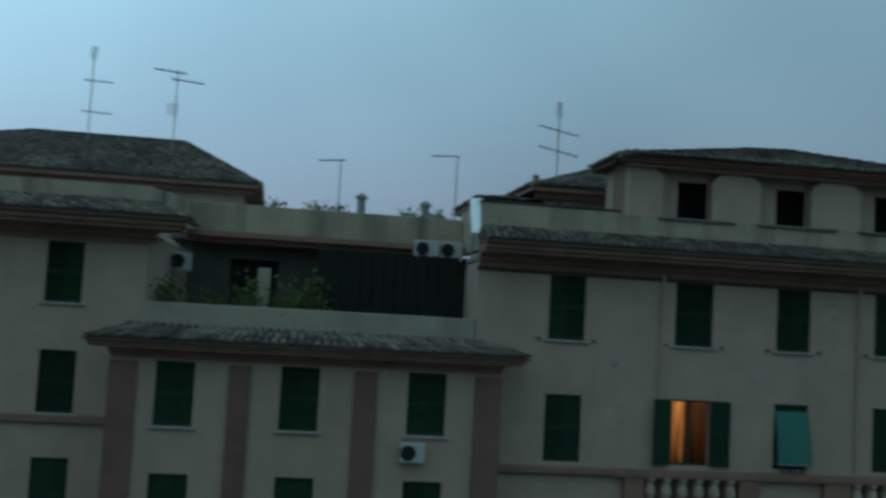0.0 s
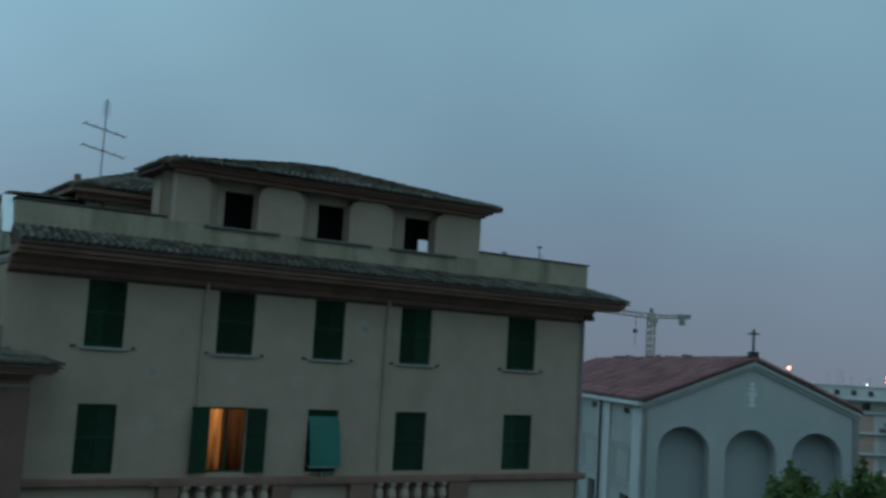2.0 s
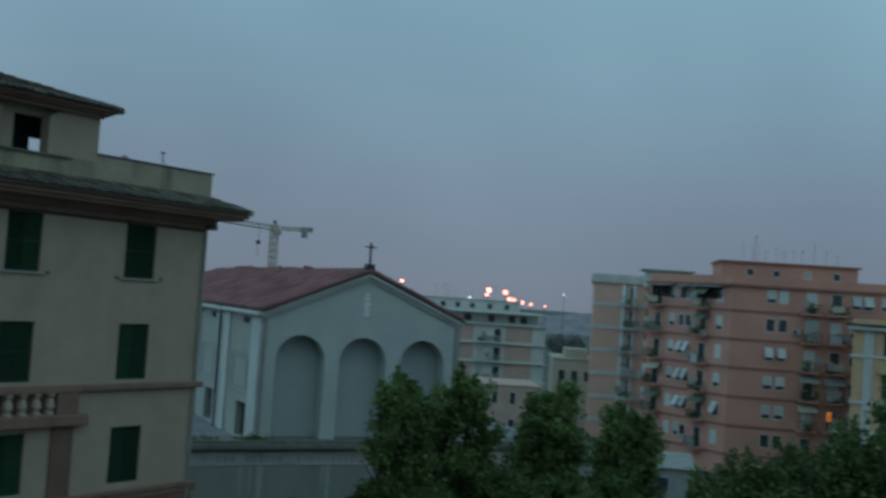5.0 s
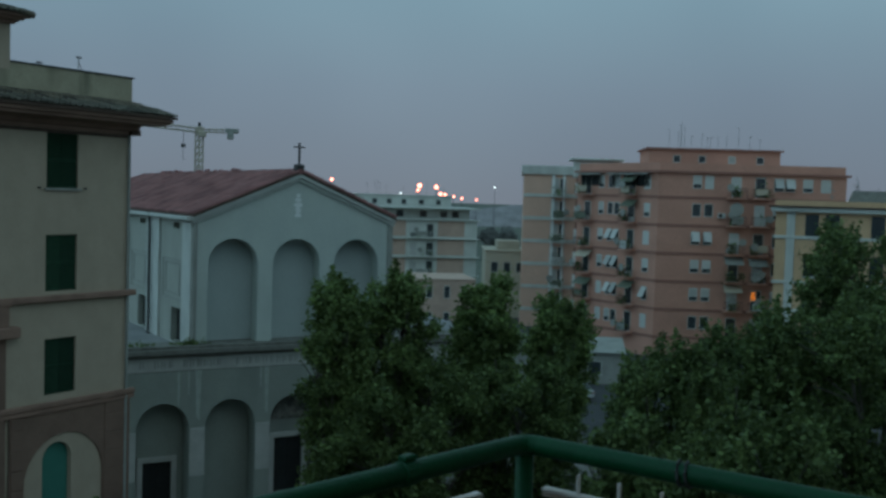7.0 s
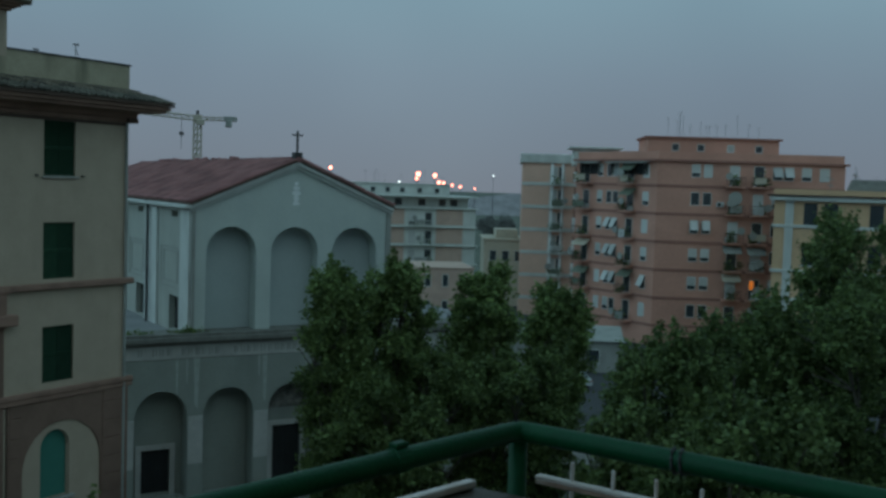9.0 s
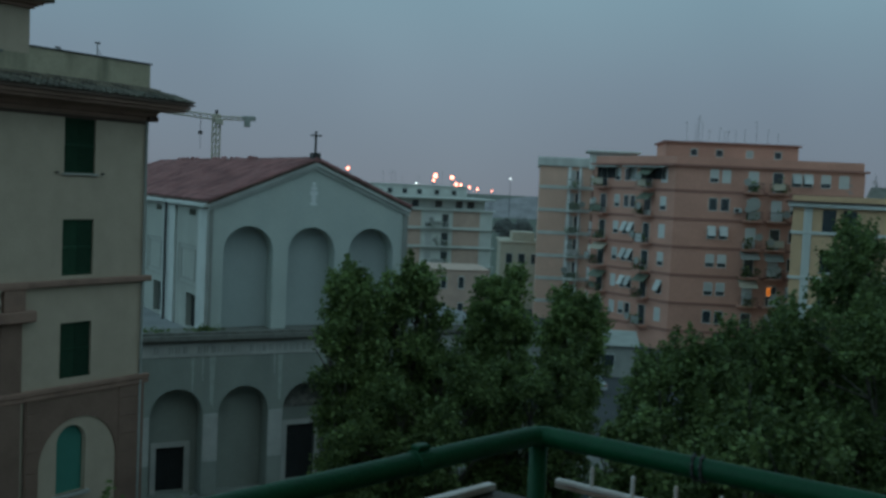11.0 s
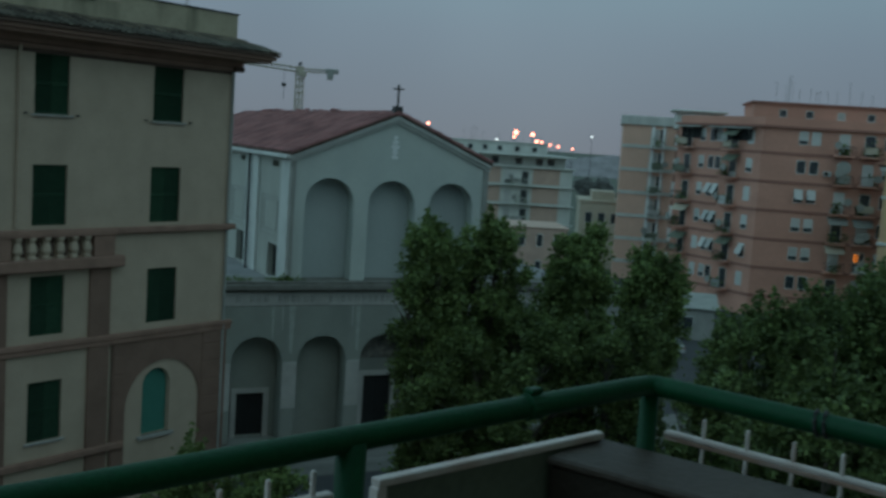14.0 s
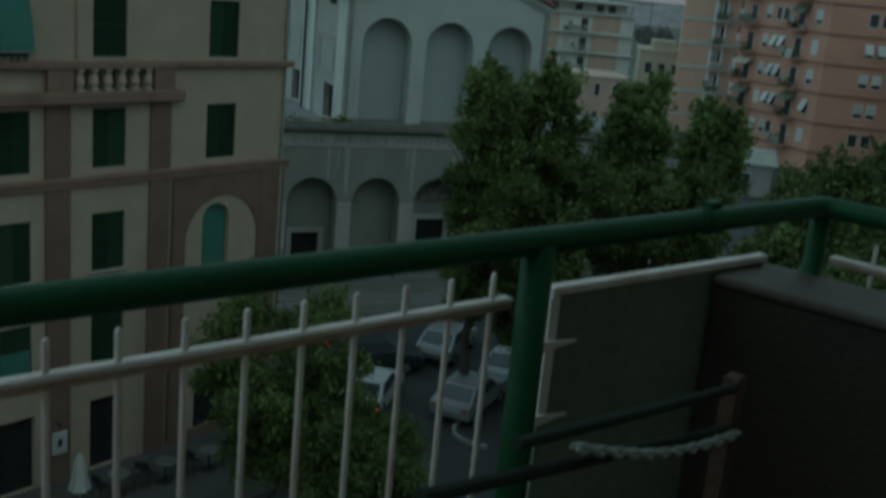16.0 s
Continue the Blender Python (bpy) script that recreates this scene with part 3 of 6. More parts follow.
g.box(-3.0, 5.6, 3.3, 12, 19.3, 19.5)
part("flat_roof", g, FARROOF, house)


DK = [(11.43, 12.56), (14.47, 15.62), (17.6, 18.86)]
g = Geo(HY.M)
g.bbox(9.6, 20.3, 0.0, 0.62, 19.7, 20.55, 0.01)
part("belvedere_base", g, PARAPET, house, "weathered parapet under the belvedere openings")
g = Geo(HY.M)
wall_grid(g, 9.6, 20.3, 20.55, 22.1, 0.45, 0.25, [(a, b, 20.55, 21.68) for a, b in DK])
part("belvedere_wall", g, PLASTER, house, "cream belvedere wall with dark openings")


def pier(x0, x1, round_left, round_right):
    """A wall pier with a rounded head that splays back to the next opening."""
    n = 8
    zs, zt = 21.58, 21.98
    top = []
    xm = (x0 + x1) / 2
    for k in range(2 * n + 1):
        t = math.pi * (1 - k / (2 * n))
        x, z = xm + (x1 - x0) / 2 * math.cos(t), zs + (zt - zs) * math.sin(t)
        if (x < xm and not round_left) or (x > xm and not round_right):
            z = zt
        top.append((x, z))
    out = [(x0, 20.55)] + top + [(x1, 20.55)]
    gg = Geo(HY.M)
    gg.hull([(x, 0.0, z) for x, z in out], [(x + (0.42 if x > xm else 0.0) * (1 if round_right else 0), 0.45, z) for x, z in out])
    part("belvedere_pier", gg, PLASTER, house, "cream pier with a rounded head")


pier(9.8, 10.8, False, True)
pier(12.30, 13.75, True, True)
pier(15.34, 16.88, True, True)
pier(18.52, 20.3, True, False)
for a, b in ((10.71, 13.0), (13.72, 16.15), (16.82, 19.34)):
    g = Geo(HY.M)
    g.bbox(a, b, -0.10, 0.3, 20.49, 20.56, 0.01)
    part("ledge", g, STONEDARK, house)
g = Geo(HY.M)
g = Geo(HY.M @ Matrix.Translation((20.3, 0, 0)) @ Matrix.Rotation(radians(90), 4, "Z"))
wall_grid(g, 0.45, 2.05, 19.7, 22.1, 0, 0.25, [])
part("belvedere_side", g, PLASTER, house)
SB = HY.M @ Matrix.Translation((9.8, 0, 0)) @ Matrix.Rotation(radians(-90), 4, "Z")
g = Geo(SB)
wall_grid(g, -2.05, -0.45, 19.7, 22.1, 0, 0.25, [(-1.35, -0.75, 20.85, 21.6)])
part("belvedere_side", g, PLASTER, house, "cream side wall with a small opening")
g = Geo(HY.M)
wall_grid(g, 9.8, 20.05, 19.7, 21.9, 1.85, 0.2, [(18.95, 19.95, 20.6, 21.3)])
part("belvedere_back", g, PLASTER, house)
part("cornice", moulding(9.85, 20.2, 0.0, [(0.0, 21.92), (0.16, 21.92), (0.16, 22.02), (0.34, 22.04), (0.34, 22.12), (0.5, 22.12), (0.5, 22.2)], True, True), TERRACOTTA, house, "terracotta cornice of the belvedere")
g = Geo(HY.M)
g.box(9.4, 20.62, 0.03, 2.4, 22.03, 22.14)
part("soffit", g, EAVEWOOD, house)
c4 = [(9.32, -0.58, 22.15), (20.72, -0.58, 22.2), (20.72, 2.5, 22.2), (9.32, 2.5, 22.15)]
R1, R2 = (14.0, 0.95, 22.86), (14.9, 0.95, 22.9)
g = Geo(HY.M)
tiled_slope(g, c4[0], c4[1], R1, R2, seed=5, pieces=(house, 2, TILEMESH))
tiled_slope(g, c4[1], c4[2], R2, R2, seed=6)
tiled_slope(g, c4[3], c4[0], R1, R1, seed=7)
part("roof_tiles", g, TILE, house, "old clay tiles of the belvedere roof", kind="stuff")
g = Geo(HY.M)
for a, b, c, e in ((c4[0], c4[1], R2, R1), (c4[1], c4[2], R2, R2), (c4[2], c4[3], R1, R2), (c4[3], c4[0], R1, R1)):
    g.poly([a, b, c] if c == e else [a, b, c, e])
g.poly(c4)
part("roof_bed", g, EAVEWOOD, house)
for a, b in ((c4[0], R1), (c4[1], R2), (R1, R2)):
    g = Geo(HY.M)
    g.tube([a, b], 0.1, 6)
    part("ridge_tiles", g, TILE, house)

# second hipped roof behind, with its low wall and the one on the other wing
for x0, x1, y0, zt, rise, rx0, rx1, y1, hol in ((8.3, 13.0, 3.6, 21.5, 1.05, 10.3, 12.4, 6.9, [(9.0, 9.5, 20.7, 21.15)]), (6.75, 8.25, 4.2, 21.05, 0.45, 7.6, 7.9, 7.6, []), (-16.0, -1.15, 8.5, 21.5, 2.05, -9.0, -3.6, 16.0, [(-4.75, -3.85, 20.45, 21.15), (-10.35, -9.45, 20.6, 21.15)])):
    g = Geo(HY.M)
    wall_grid(g, x0, x1, 19.1, zt, y0, 0.3, hol)
    g.poly([(x1, y0, 19.1), (x1, y1, 19.1), (x1, y1, zt), (x1, y0, zt)])
    g.poly([(x0, y0, 19.1), (x0, y1, 19.1), (x0, y1, zt), (x0, y0, zt)])
    part("belvedere_wall", g, PLASTER, house)
    # near-black sheet paints the shade behind the wall openings
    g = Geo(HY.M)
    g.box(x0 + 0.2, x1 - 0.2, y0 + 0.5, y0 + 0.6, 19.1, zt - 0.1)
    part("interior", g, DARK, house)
    q = [(x0 - 0.6, y0 - 0.6, zt + 0.12), (x1 + 0.6, y0 - 0.6, zt + 0.12), (x1 + 0.6, y1 + 0.6, zt + 0.12), (x0 - 0.6, y1 + 0.6, zt + 0.12)]
    ym = (y0 + y1) / 2
    ra, rb = (rx0, ym, zt + rise), (rx1, ym, zt + rise)
    g = Geo(HY.M)
    g.box(x0 - 0.55, x1 + 0.55, y0 - 0.55, y1 + 0.55, zt - 0.02, zt + 0.11)
    g.box(x0 - 0.3, x1 + 0.3, y0 - 0.3, y0 + 0.1, zt - 0.2, zt - 0.02)
    part("cornice", g, TERRACOTTA, house)
    g = Geo(HY.M)
    tiled_slope(g, q[0], q[1], ra, rb, seed=8)
    tiled_slope(g, q[1], q[2], rb, rb, seed=9)
    tiled_slope(g, q[3], q[0], ra, ra, seed=10)
    g.tube([q[1], rb], 0.1, 6).tube([ra, rb], 0.1, 6).tube([q[0], ra], 0.1, 6)
    g.poly([q[0], q[1], rb, ra]).poly([q[1], q[2], rb]).poly([q[3], q[0], ra]).poly([q[2], q[3], ra, rb])
    part("roof_tiles", g, TILE, house, kind="stuff")
# near-black sheet stands in for the shade inside the belvedere
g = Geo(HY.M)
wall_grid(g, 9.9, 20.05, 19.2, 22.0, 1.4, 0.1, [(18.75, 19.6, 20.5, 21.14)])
part("interior", g, DARK, house, "near-black sheet painted as the shade inside the belvedere")

# string courses, pilasters, balustrades
g = Geo(HY.M)
g.bbox(6.4, 25.25, -0.2, 0.02, 13.30, 13.50, 0.03)
g.bbox(24.95, 25.25, 0.02, 8, 13.30, 13.50, 0.03)
part("string_course", g, TERRACOTTA, house, "terracotta string course")
g = Geo(HY.M)
g.bbox(6.4, 25.3, -0.16, 0.02, 9.86, 10.04, 0.03)
g.bbox(6.4, 25.3, -0.12, 0.02, 9.70, 9.86, 0.02)
part("string_course", g, TERRACOTTA, house, "terracotta string course")
g = Geo(HY.M)
g.bbox(6.4, 20.8, -0.20, 0.02, 6.2, 6.42, 0.03)
part("string_course", g, TERRACOTTA, house)
g = Geo(HY.M)
g.bbox(-16, -3.8, -0.14, 0.02, 14.15, 14.36, 0.03)
part("string_course", g, TERRACOTTA, house)
g = Geo(HY.M)
g.bbox(9.4, 20.55, -0.32, -0.002, 12.25, 12.62, 0.04)
part("balcony_band", g, TERRACOTTA, house, "projecting terracotta balcony moulding")
g = Geo(HY.M)
g.bbox(9.7, 20.3, -0.27, -0.203, 13.28, 13.44, 0.02)
part("balustrade_rail", g, TERRACOTTA, house)
for x0, x1 in ((9.95, 10.5), (13.3, 13.9), (15.85, 16.65), (19.45, 20.2)):
    g = Geo(HY.M)
    g.bbox(x0, x1, -0.24, 0.0, 12.62, 13.3, 0.02)
    part("balustrade_pier", g, TERRACOTTA, house)
g = Geo(HY.M)
for a, b in ((10.5, 13.3), (13.9, 15.85), (16.65, 19.45)):
    g.box(a, b, -0.03, -0.002, 12.62, 13.3)
part("balustrade_back", g, PLASTER, house, "pale plaster behind the balusters")
bal = Geo()
bal.lathe(0, 0, [(0.14, 0), (0.14, 0.06), (0.09, 0.10), (0.15, 0.24), (0.125, 0.38), (0.08, 0.50), (0.12, 0.56), (0.14, 0.60), (0.14, 0.66)], 10)
BALUSTER = bal.mesh("baluster")
for a, n in ((10.72, 6), (16.9, 6)):
    for k in range(n):
        shared("baluster", BALUSTER, PLASTER, house, Matrix.Translation((a + 0.47 * k, YF - 0.14, 12.63)))
# thin dark boxes paint the shade in the gaps between balusters
g = Geo(HY.M)
for k in range(6):
    for a in (10.72, 16.9):
        g.box(a + 0.47 * k + 0.14, a + 0.47 * k + 0.33, -0.045, -0.031, 12.68, 13.28)
part("baluster_gap", g, EAVEWOOD, house, kind="stuff")
for x0, x1 in ((6.95, 7.25), (9.95, 10.5), (13.3, 13.75), (15.85, 16.65), (19.45, 20.2)):
    g = Geo(HY.M)
    g.bbox(x0, x1, -0.09, 0.01, 0.15, 12.25, 0.02)
    part("pilaster", g, BRICKRED, house, "terracotta pilaster")
g = Geo(HY.M)
wall_grid(g, 20.35, 25.16, 0.15, 9.7, -0.06, 0.06, [(20.9, 24.0, 0.5, 8.95)])
arch_fill(g, 20.9, 24.0, 7.4, 8.95, -0.06, 0.06, 16)
part("pilaster", g, BRICKRED, house, "terracotta panel with a tall round arch")
zz = 0.4
while zz < 9.3:
    for x0, x1 in ((20.42, 20.86), (24.06, 25.13)):
        g = Geo(HY.M)
        g.bbox(x0, x1, -0.085, -0.058, zz, zz + 0.60, 0.012)
        part("block", g, BRICKRED, house)
    zz += 0.635
for x0, x1 in ((-3.8, -3.12), (-0.85, -0.32), (2.32, 2.92), (5.5, 6.2)):
    g = Geo(HY.M)
    g.bbox(x0, x1, YC - YF - 0.09, YC - YF + 0.01, 0.15, 15.87, 0.02)
    part("pilaster", g, BRICKRED, house, "terracotta pilaster")

DIMCURTAIN = glow("dim_room_light", (1.0, 0.36, 0.12), 0.055, True)
# windows: one pair of louvred shutters is built once and shared
leaf = Geo()
LW, LH = 0.5, 1.0
edge = [(0.0, 0.0), (0.0, 0.045)]
for lo, hi in ((0.045, 0.47), (0.53, 0.955)):
    n = 20
    for k in range(n):
        z = lo + (hi - lo) * k / n
        edge += [(0.003, z), (0.026, z + (hi - lo) / n * 0.85)]
    edge += [(0.0, hi), (0.0, hi + 0.045)]
outline = edge + [(0.045, LH), (0.045, 0.0)]
leaf.hull([(0.004, y, z) for y, z in outline], [(LW - 0.004, y, z) for y, z in outline])
LEAFMESH = leaf.mesh("shutter")


def window(parent, M, x0, x1, z0, z1, d=0.0, state="closed", sill=True):
    """A window with a frame, a sill and louvred shutters, in the wall plane y = d of the frame M."""
    gg = Geo(M)
    y = d + 0.16
    gg.box(x0, x0 + 0.06, y, y + 0.07, z0, z1).box(x1 - 0.06, x1, y, y + 0.07, z0, z1)
    gg.box(x0 + 0.06, x1 - 0.06, y, y + 0.07, z1 - 0.06, z1).box(x0 + 0.06, x1 - 0.06, y, y + 0.07, z0, z0 + 0.06)
    gg.box((x0 + x1) / 2 - 0.04, (x0 + x1) / 2 + 0.04, y, y + 0.07, z0 + 0.06, z1 - 0.06)
    w = part("window", gg, SHUTTER, parent)
    gg = Geo(M)
    gg.box(x0, x1, d + 0.25, d + 0.29, z0, z1)
    part("pane", gg, PANE, w)
    if state == "lit":
        gg = Geo(M)
        gg.box(x0 + 0.06, x0 + 0.46, d + 0.20, d + 0.22, z0 + 0.06, z1 - 0.06)
        part("curtain", gg, WARMWINDOW, w, "curtain glowing with warm room light")
        gg = Geo(M)
        gg.box(x0 + 0.47, x1 - 0.06, d + 0.20, d + 0.22, z0 + 0.06, z1 - 0.06)
        part("curtain", gg, DIMCURTAIN, w, "dim brown curtain")
    if sill:
        gg = Geo(M)
        gg.bbox(x0 - 0.09, x1 + 0.09, d - 0.09, d + 0.15, z0 - 0.07, z0 - 0.002, 0.01)
        part("sill", gg, SILL, w)
    ww, hh = (x1 - x0) / 2, z1 - z0
    for s in (0, 1):
        S = Matrix.Diagonal((ww / LW, 1, hh / LH, 1))
        if state == "closed":
            T = Matrix.Translation((x0 + s * ww, d + 0.06, z0))
        elif s == 0:
            T = Matrix.Translation((x0, d, z0)) @ Matrix.Rotation(radians(-165), 4, "Z")
        else:
            T = Matrix.Translation((x1 - 0.06, d - 0.05, z0)) @ Matrix.Rotation(radians(-6), 4, "Z")
        shared("shutter", LEAFMESH, SHUTTER, w, M @ T @ S)
    return w


for k, (a, b) in enumerate(COLS_R):
    window(house, HY.M, a, b, *ROW1)
    if k == 1:
        window(house, HY.M, a - 0.02, b + 0.05, *ROW2, state="lit", sill=False)
    else:
        window(house, HY.M, a, b, *ROW2, sill=False)
    window(house, HY.M, a, b, *ROW3, sill=False)
    if k < 4:
        window(house, HY.M, a, b, *ROW4)
        window(house, HY.M, a, b, *ROW5)
for a, b in COLS_L:
    for r in ((17.23, 18.8), (14.4, 16.0), (11.4, 13.27), (8, 9.8), (4.5, 6.4)):
        window(house, HY.M, a, b, *r)
MC = Matrix.Translation((0, YC, 0))
for a, b in COLS_C:
    for r in ((14.28, 15.9), (11.2, 13.1), (7.9, 9.8), (4.5, 6.4)):
        window(house, MC, a, b, *r)
# round-headed window with a green blind, and green blinds in the lower rows
g = Geo(HY.M)
g.box(21.63, 22.75, 0.19, 0.22, 6.4, 8.1)
g.hull([(22.19 + 0.56 * math.cos(math.pi * k / 12), 0.19, 8.1 + 0.56 * math.sin(math.pi * k / 12)) for k in range(13)], [(22.19 + 0.56 * math.cos(math.pi * k / 12), 0.22, 8.1 + 0.56 * math.sin(math.pi * k / 12)) for k in range(13)])
# near-black sheet for the shade behind the blind
bl = Geo(HY.M)
bl.box(21.5, 22.85, 0.38, 0.40, 6.4, 8.7)
part("interior", bl, DARK, house)
part("blind", g, CURTAIN, house, "faded green roller blind")
g = Geo(HY.M)
g.bbox(21.45, 22.9, -0.12, 0.1, 6.28, 6.4, 0.01)
part("sill", g, SILL, house)
for a, b in (COLS_R[2],):
    for r in (ROW5,):
        g = Geo(HY.M)
        g.box(a + 0.05, b - 0.05, 0.015, 0.05, r[0] + 0.1, r[0] + 1.1)
        part("blind", g, CURTAIN, house, "faded green roller blind")
# cloth awning hanging out of one window
aw = thing("window_awning", "turquoise cloth blind hanging out of a window", "awning", Matrix.Translation((14.9, YF, 13.6)))
g = Geo(HY.M)
prof = [(0.03, 15.25), (-0.06, 15.0), (-0.17, 14.5), (-0.25, 14.0), (-0.27, 13.78)]
for (ya, za), (yb, zb) in zip(prof[:-1], prof[1:]):
    g.hull([(14.42, ya, za), (15.42, ya, za), (15.42, ya + 0.015, za), (14.42, ya + 0.015, za)], [(14.42, yb, zb), (15.44, yb, zb), (15.44, yb + 0.015, zb), (14.42, yb + 0.015, zb)])
part("cloth", g, CURTAIN, aw)
g = Geo(HY.M)
g.tube([(14.4, -0.27, 13.77), (15.46, -0.27, 13.77)], 0.02, 6)
g.tube([(14.4, -0.27, 13.77), (14.4, 0.0, 13.9)], 0.012, 6).tube([(15.46, -0.27, 13.77), (15.46, 0.0, 13.9)], 0.012, 6)
part("bar", g, ALU, aw)
for k in range(4):
    g = Geo(HY.M)
    g.lathe(14.65 + 0.2 * k, -0.12, [(0.06, 13.5), (0.08, 13.62), (0.02, 13.63)], 8)
    solo("flower_pot", g, STONEDARK, "small dark pot on the string course", "pot", "pots on the string course", base=(14.65 + 0.2 * k, YF - 0.12, 13.5))
# ground floor doors
for a, b in ((7.6, 8.8), (11.3, 12.5), (14.3, 15.5), (17.4, 18.6), (21.5, 22.9)):
    g = Geo(HY.M)
    g.box(a, b, 0.2, 0.26, 0.15, 2.6)
    part("door", g, DARK, house)
# drain pipes
for x in (10.93, 16.9):
    g = Geo(HY.M)
    g.tube([(x, -0.07, 13.6), (x, -0.07, 18.9)], 0.055, 8)
    part("drain_pipe", g, PLASTER, house)
g = Geo(HY.M)
g.tube([(24.95, -0.08, 0.2), (24.95, -0.08, 18.9)], 0.05, 8)
part("drain_pipe", g, GREYCONC, house)


def air_conditioner(x, y, z, M=I4, w=0.8, h=0.55):
    t = thing("air_conditioner", "white outdoor air conditioner unit on wall brackets", "air conditioner", M @ Matrix.Translation((x, y, z)), "air conditioners on the house")
    gg = Geo(M)
    gg.bbox(x - w / 2, x + w / 2, y - 0.28, y, z, z + h, 0.02)
    part("case", gg, WHITEPLASTIC, t)
    gg = Geo(M)
    n = 16
    gg.rings([[(x - 0.12 + r * math.cos(2 * math.pi * k / n), yy, z + h / 2 + r * math.sin(2 * math.pi * k / n)) for k in range(n)] for r, yy in ((0.2, y - 0.279), (0.2, y - 0.295), (0.17, y - 0.295), (0.17, y - 0.284))])
    part("fan_grille", gg, DARK, t)
    for s in (-0.6, 0.6):
        gg = Geo(M)
        gg.box(x + s * w / 2 - 0.02, x + s * w / 2 + 0.02, y - 0.3, y + 0.04, z - 0.04, z)
        part("bracket", gg, ALU, t)
    return t


air_conditioner(3.9, YC - 0.02, 13.6, w=0.62, h=0.5)
air_conditioner(4.45, YB - 0.5, 19.12, w=0.75, h=0.5)
air_conditioner(5.2, YB - 0.5, 19.12, w=0.65, h=0.5)
air_conditioner(-2.45, YF + 1.9, 18.3, w=0.5, h=0.5)
g = Geo(HY.M)
g.hull([(5.36, -0.02, 19.75), (5.66, -0.02, 19.75), (5.66, 0.4, 19.75), (5.36, 0.4, 19.75)], [(5.36, 0.16, 20.72), (5.66, 0.16, 20.72), (5.66, 0.4, 20.72), (5.36, 0.4, 20.72)])
solo("flue_box", g, surface("bright_zinc", (0.95, 0.95, 0.93), 0.3, 0.03, 3, 20, 0.0, metal=1.0), "bright zinc flue box at the parapet corner", "flue", base=(5.5, YF + 0.2, 19.75))


# terrace clutter
def potted_shrub(x, y, z, r, h, seed):
    t = thing("potted_shrub", "dark leafy shrub in a terracotta terrace pot", "plant", Matrix.Translation((x, y, z)), "shrubs on the terrace")
    gg = Geo()
    gg.lathe(x, y, [(0.14, z), (0.2, z + 0.32), (0.17, z + 0.32), (0.12, z + 0.28)], 10)
    part("pot", gg, TERRACOTTA, t)
    rnd = random.Random(seed)
    gg = Geo()
    for k in range(int(420 * h)):
        a, b, c = rnd.gauss(0, r * 0.5), rnd.gauss(0, r * 0.5), z + 0.3 + abs(rnd.gauss(0.45, 0.3)) * h
        d = [Vector((rnd.uniform(-1, 1), rnd.uniform(-1, 1), rnd.uniform(-1, 1))) * 0.09 for _ in range(2)]
        p = Vector((x + a, y + b, c))
        gg.poly([p, p + d[0], p + d[0] + d[1], p + d[1]])
    part("foliage", gg, LEAFDARK, t, kind="stuff")


for k, (x, r, h) in enumerate(((-2.6, 0.5, 1.3), (-1.5, 0.4, 1.0), (-0.6, 0.5, 1.4), (0.5, 0.5, 1.2), (1.2, 0.4, 1.5))):
    potted_shrub(x, YF + (0.75 if x < 1.0 else 1.6), 16.4, r, h, k)
g = Geo(HY.M)
g.bbox(-0.35, 0.0, 1.6, 1.7, 17.2, 18.5, 0.01)
solo("hung_laundry", g, PALEPLASTER, "pale cloth hung up on the terrace", "laundry", base=(-0.2, YF + 1.6, 17.2))
for k, x in enumerate((0.0, 1.2, 1.8, 4.0, 4.9)):
    g = Geo(HY.M)
    rnd = random.Random(50 + k)
    for q in range(90):
        p = Vector((x + rnd.gauss(0, 0.16), 3.2 + rnd.gauss(0, 0.1), 20.37 + abs(rnd.gauss(0.05, 0.1))))
        d = [Vector((rnd.uniform(-1, 1), rnd.uniform(-1, 1), rnd.uniform(-1, 1))) * 0.07 for _ in range(2)]
        g.poly([p, p + d[0], p + d[0] + d[1], p + d[1]])
    t = thing("roof_plant", "small dark plant on the roof parapet", "plant", Matrix.Translation((x, YF + 3.2, 20.37)), "plants on the parapet")
    part("foliage", g, LEAFDARK, t, kind="stuff")


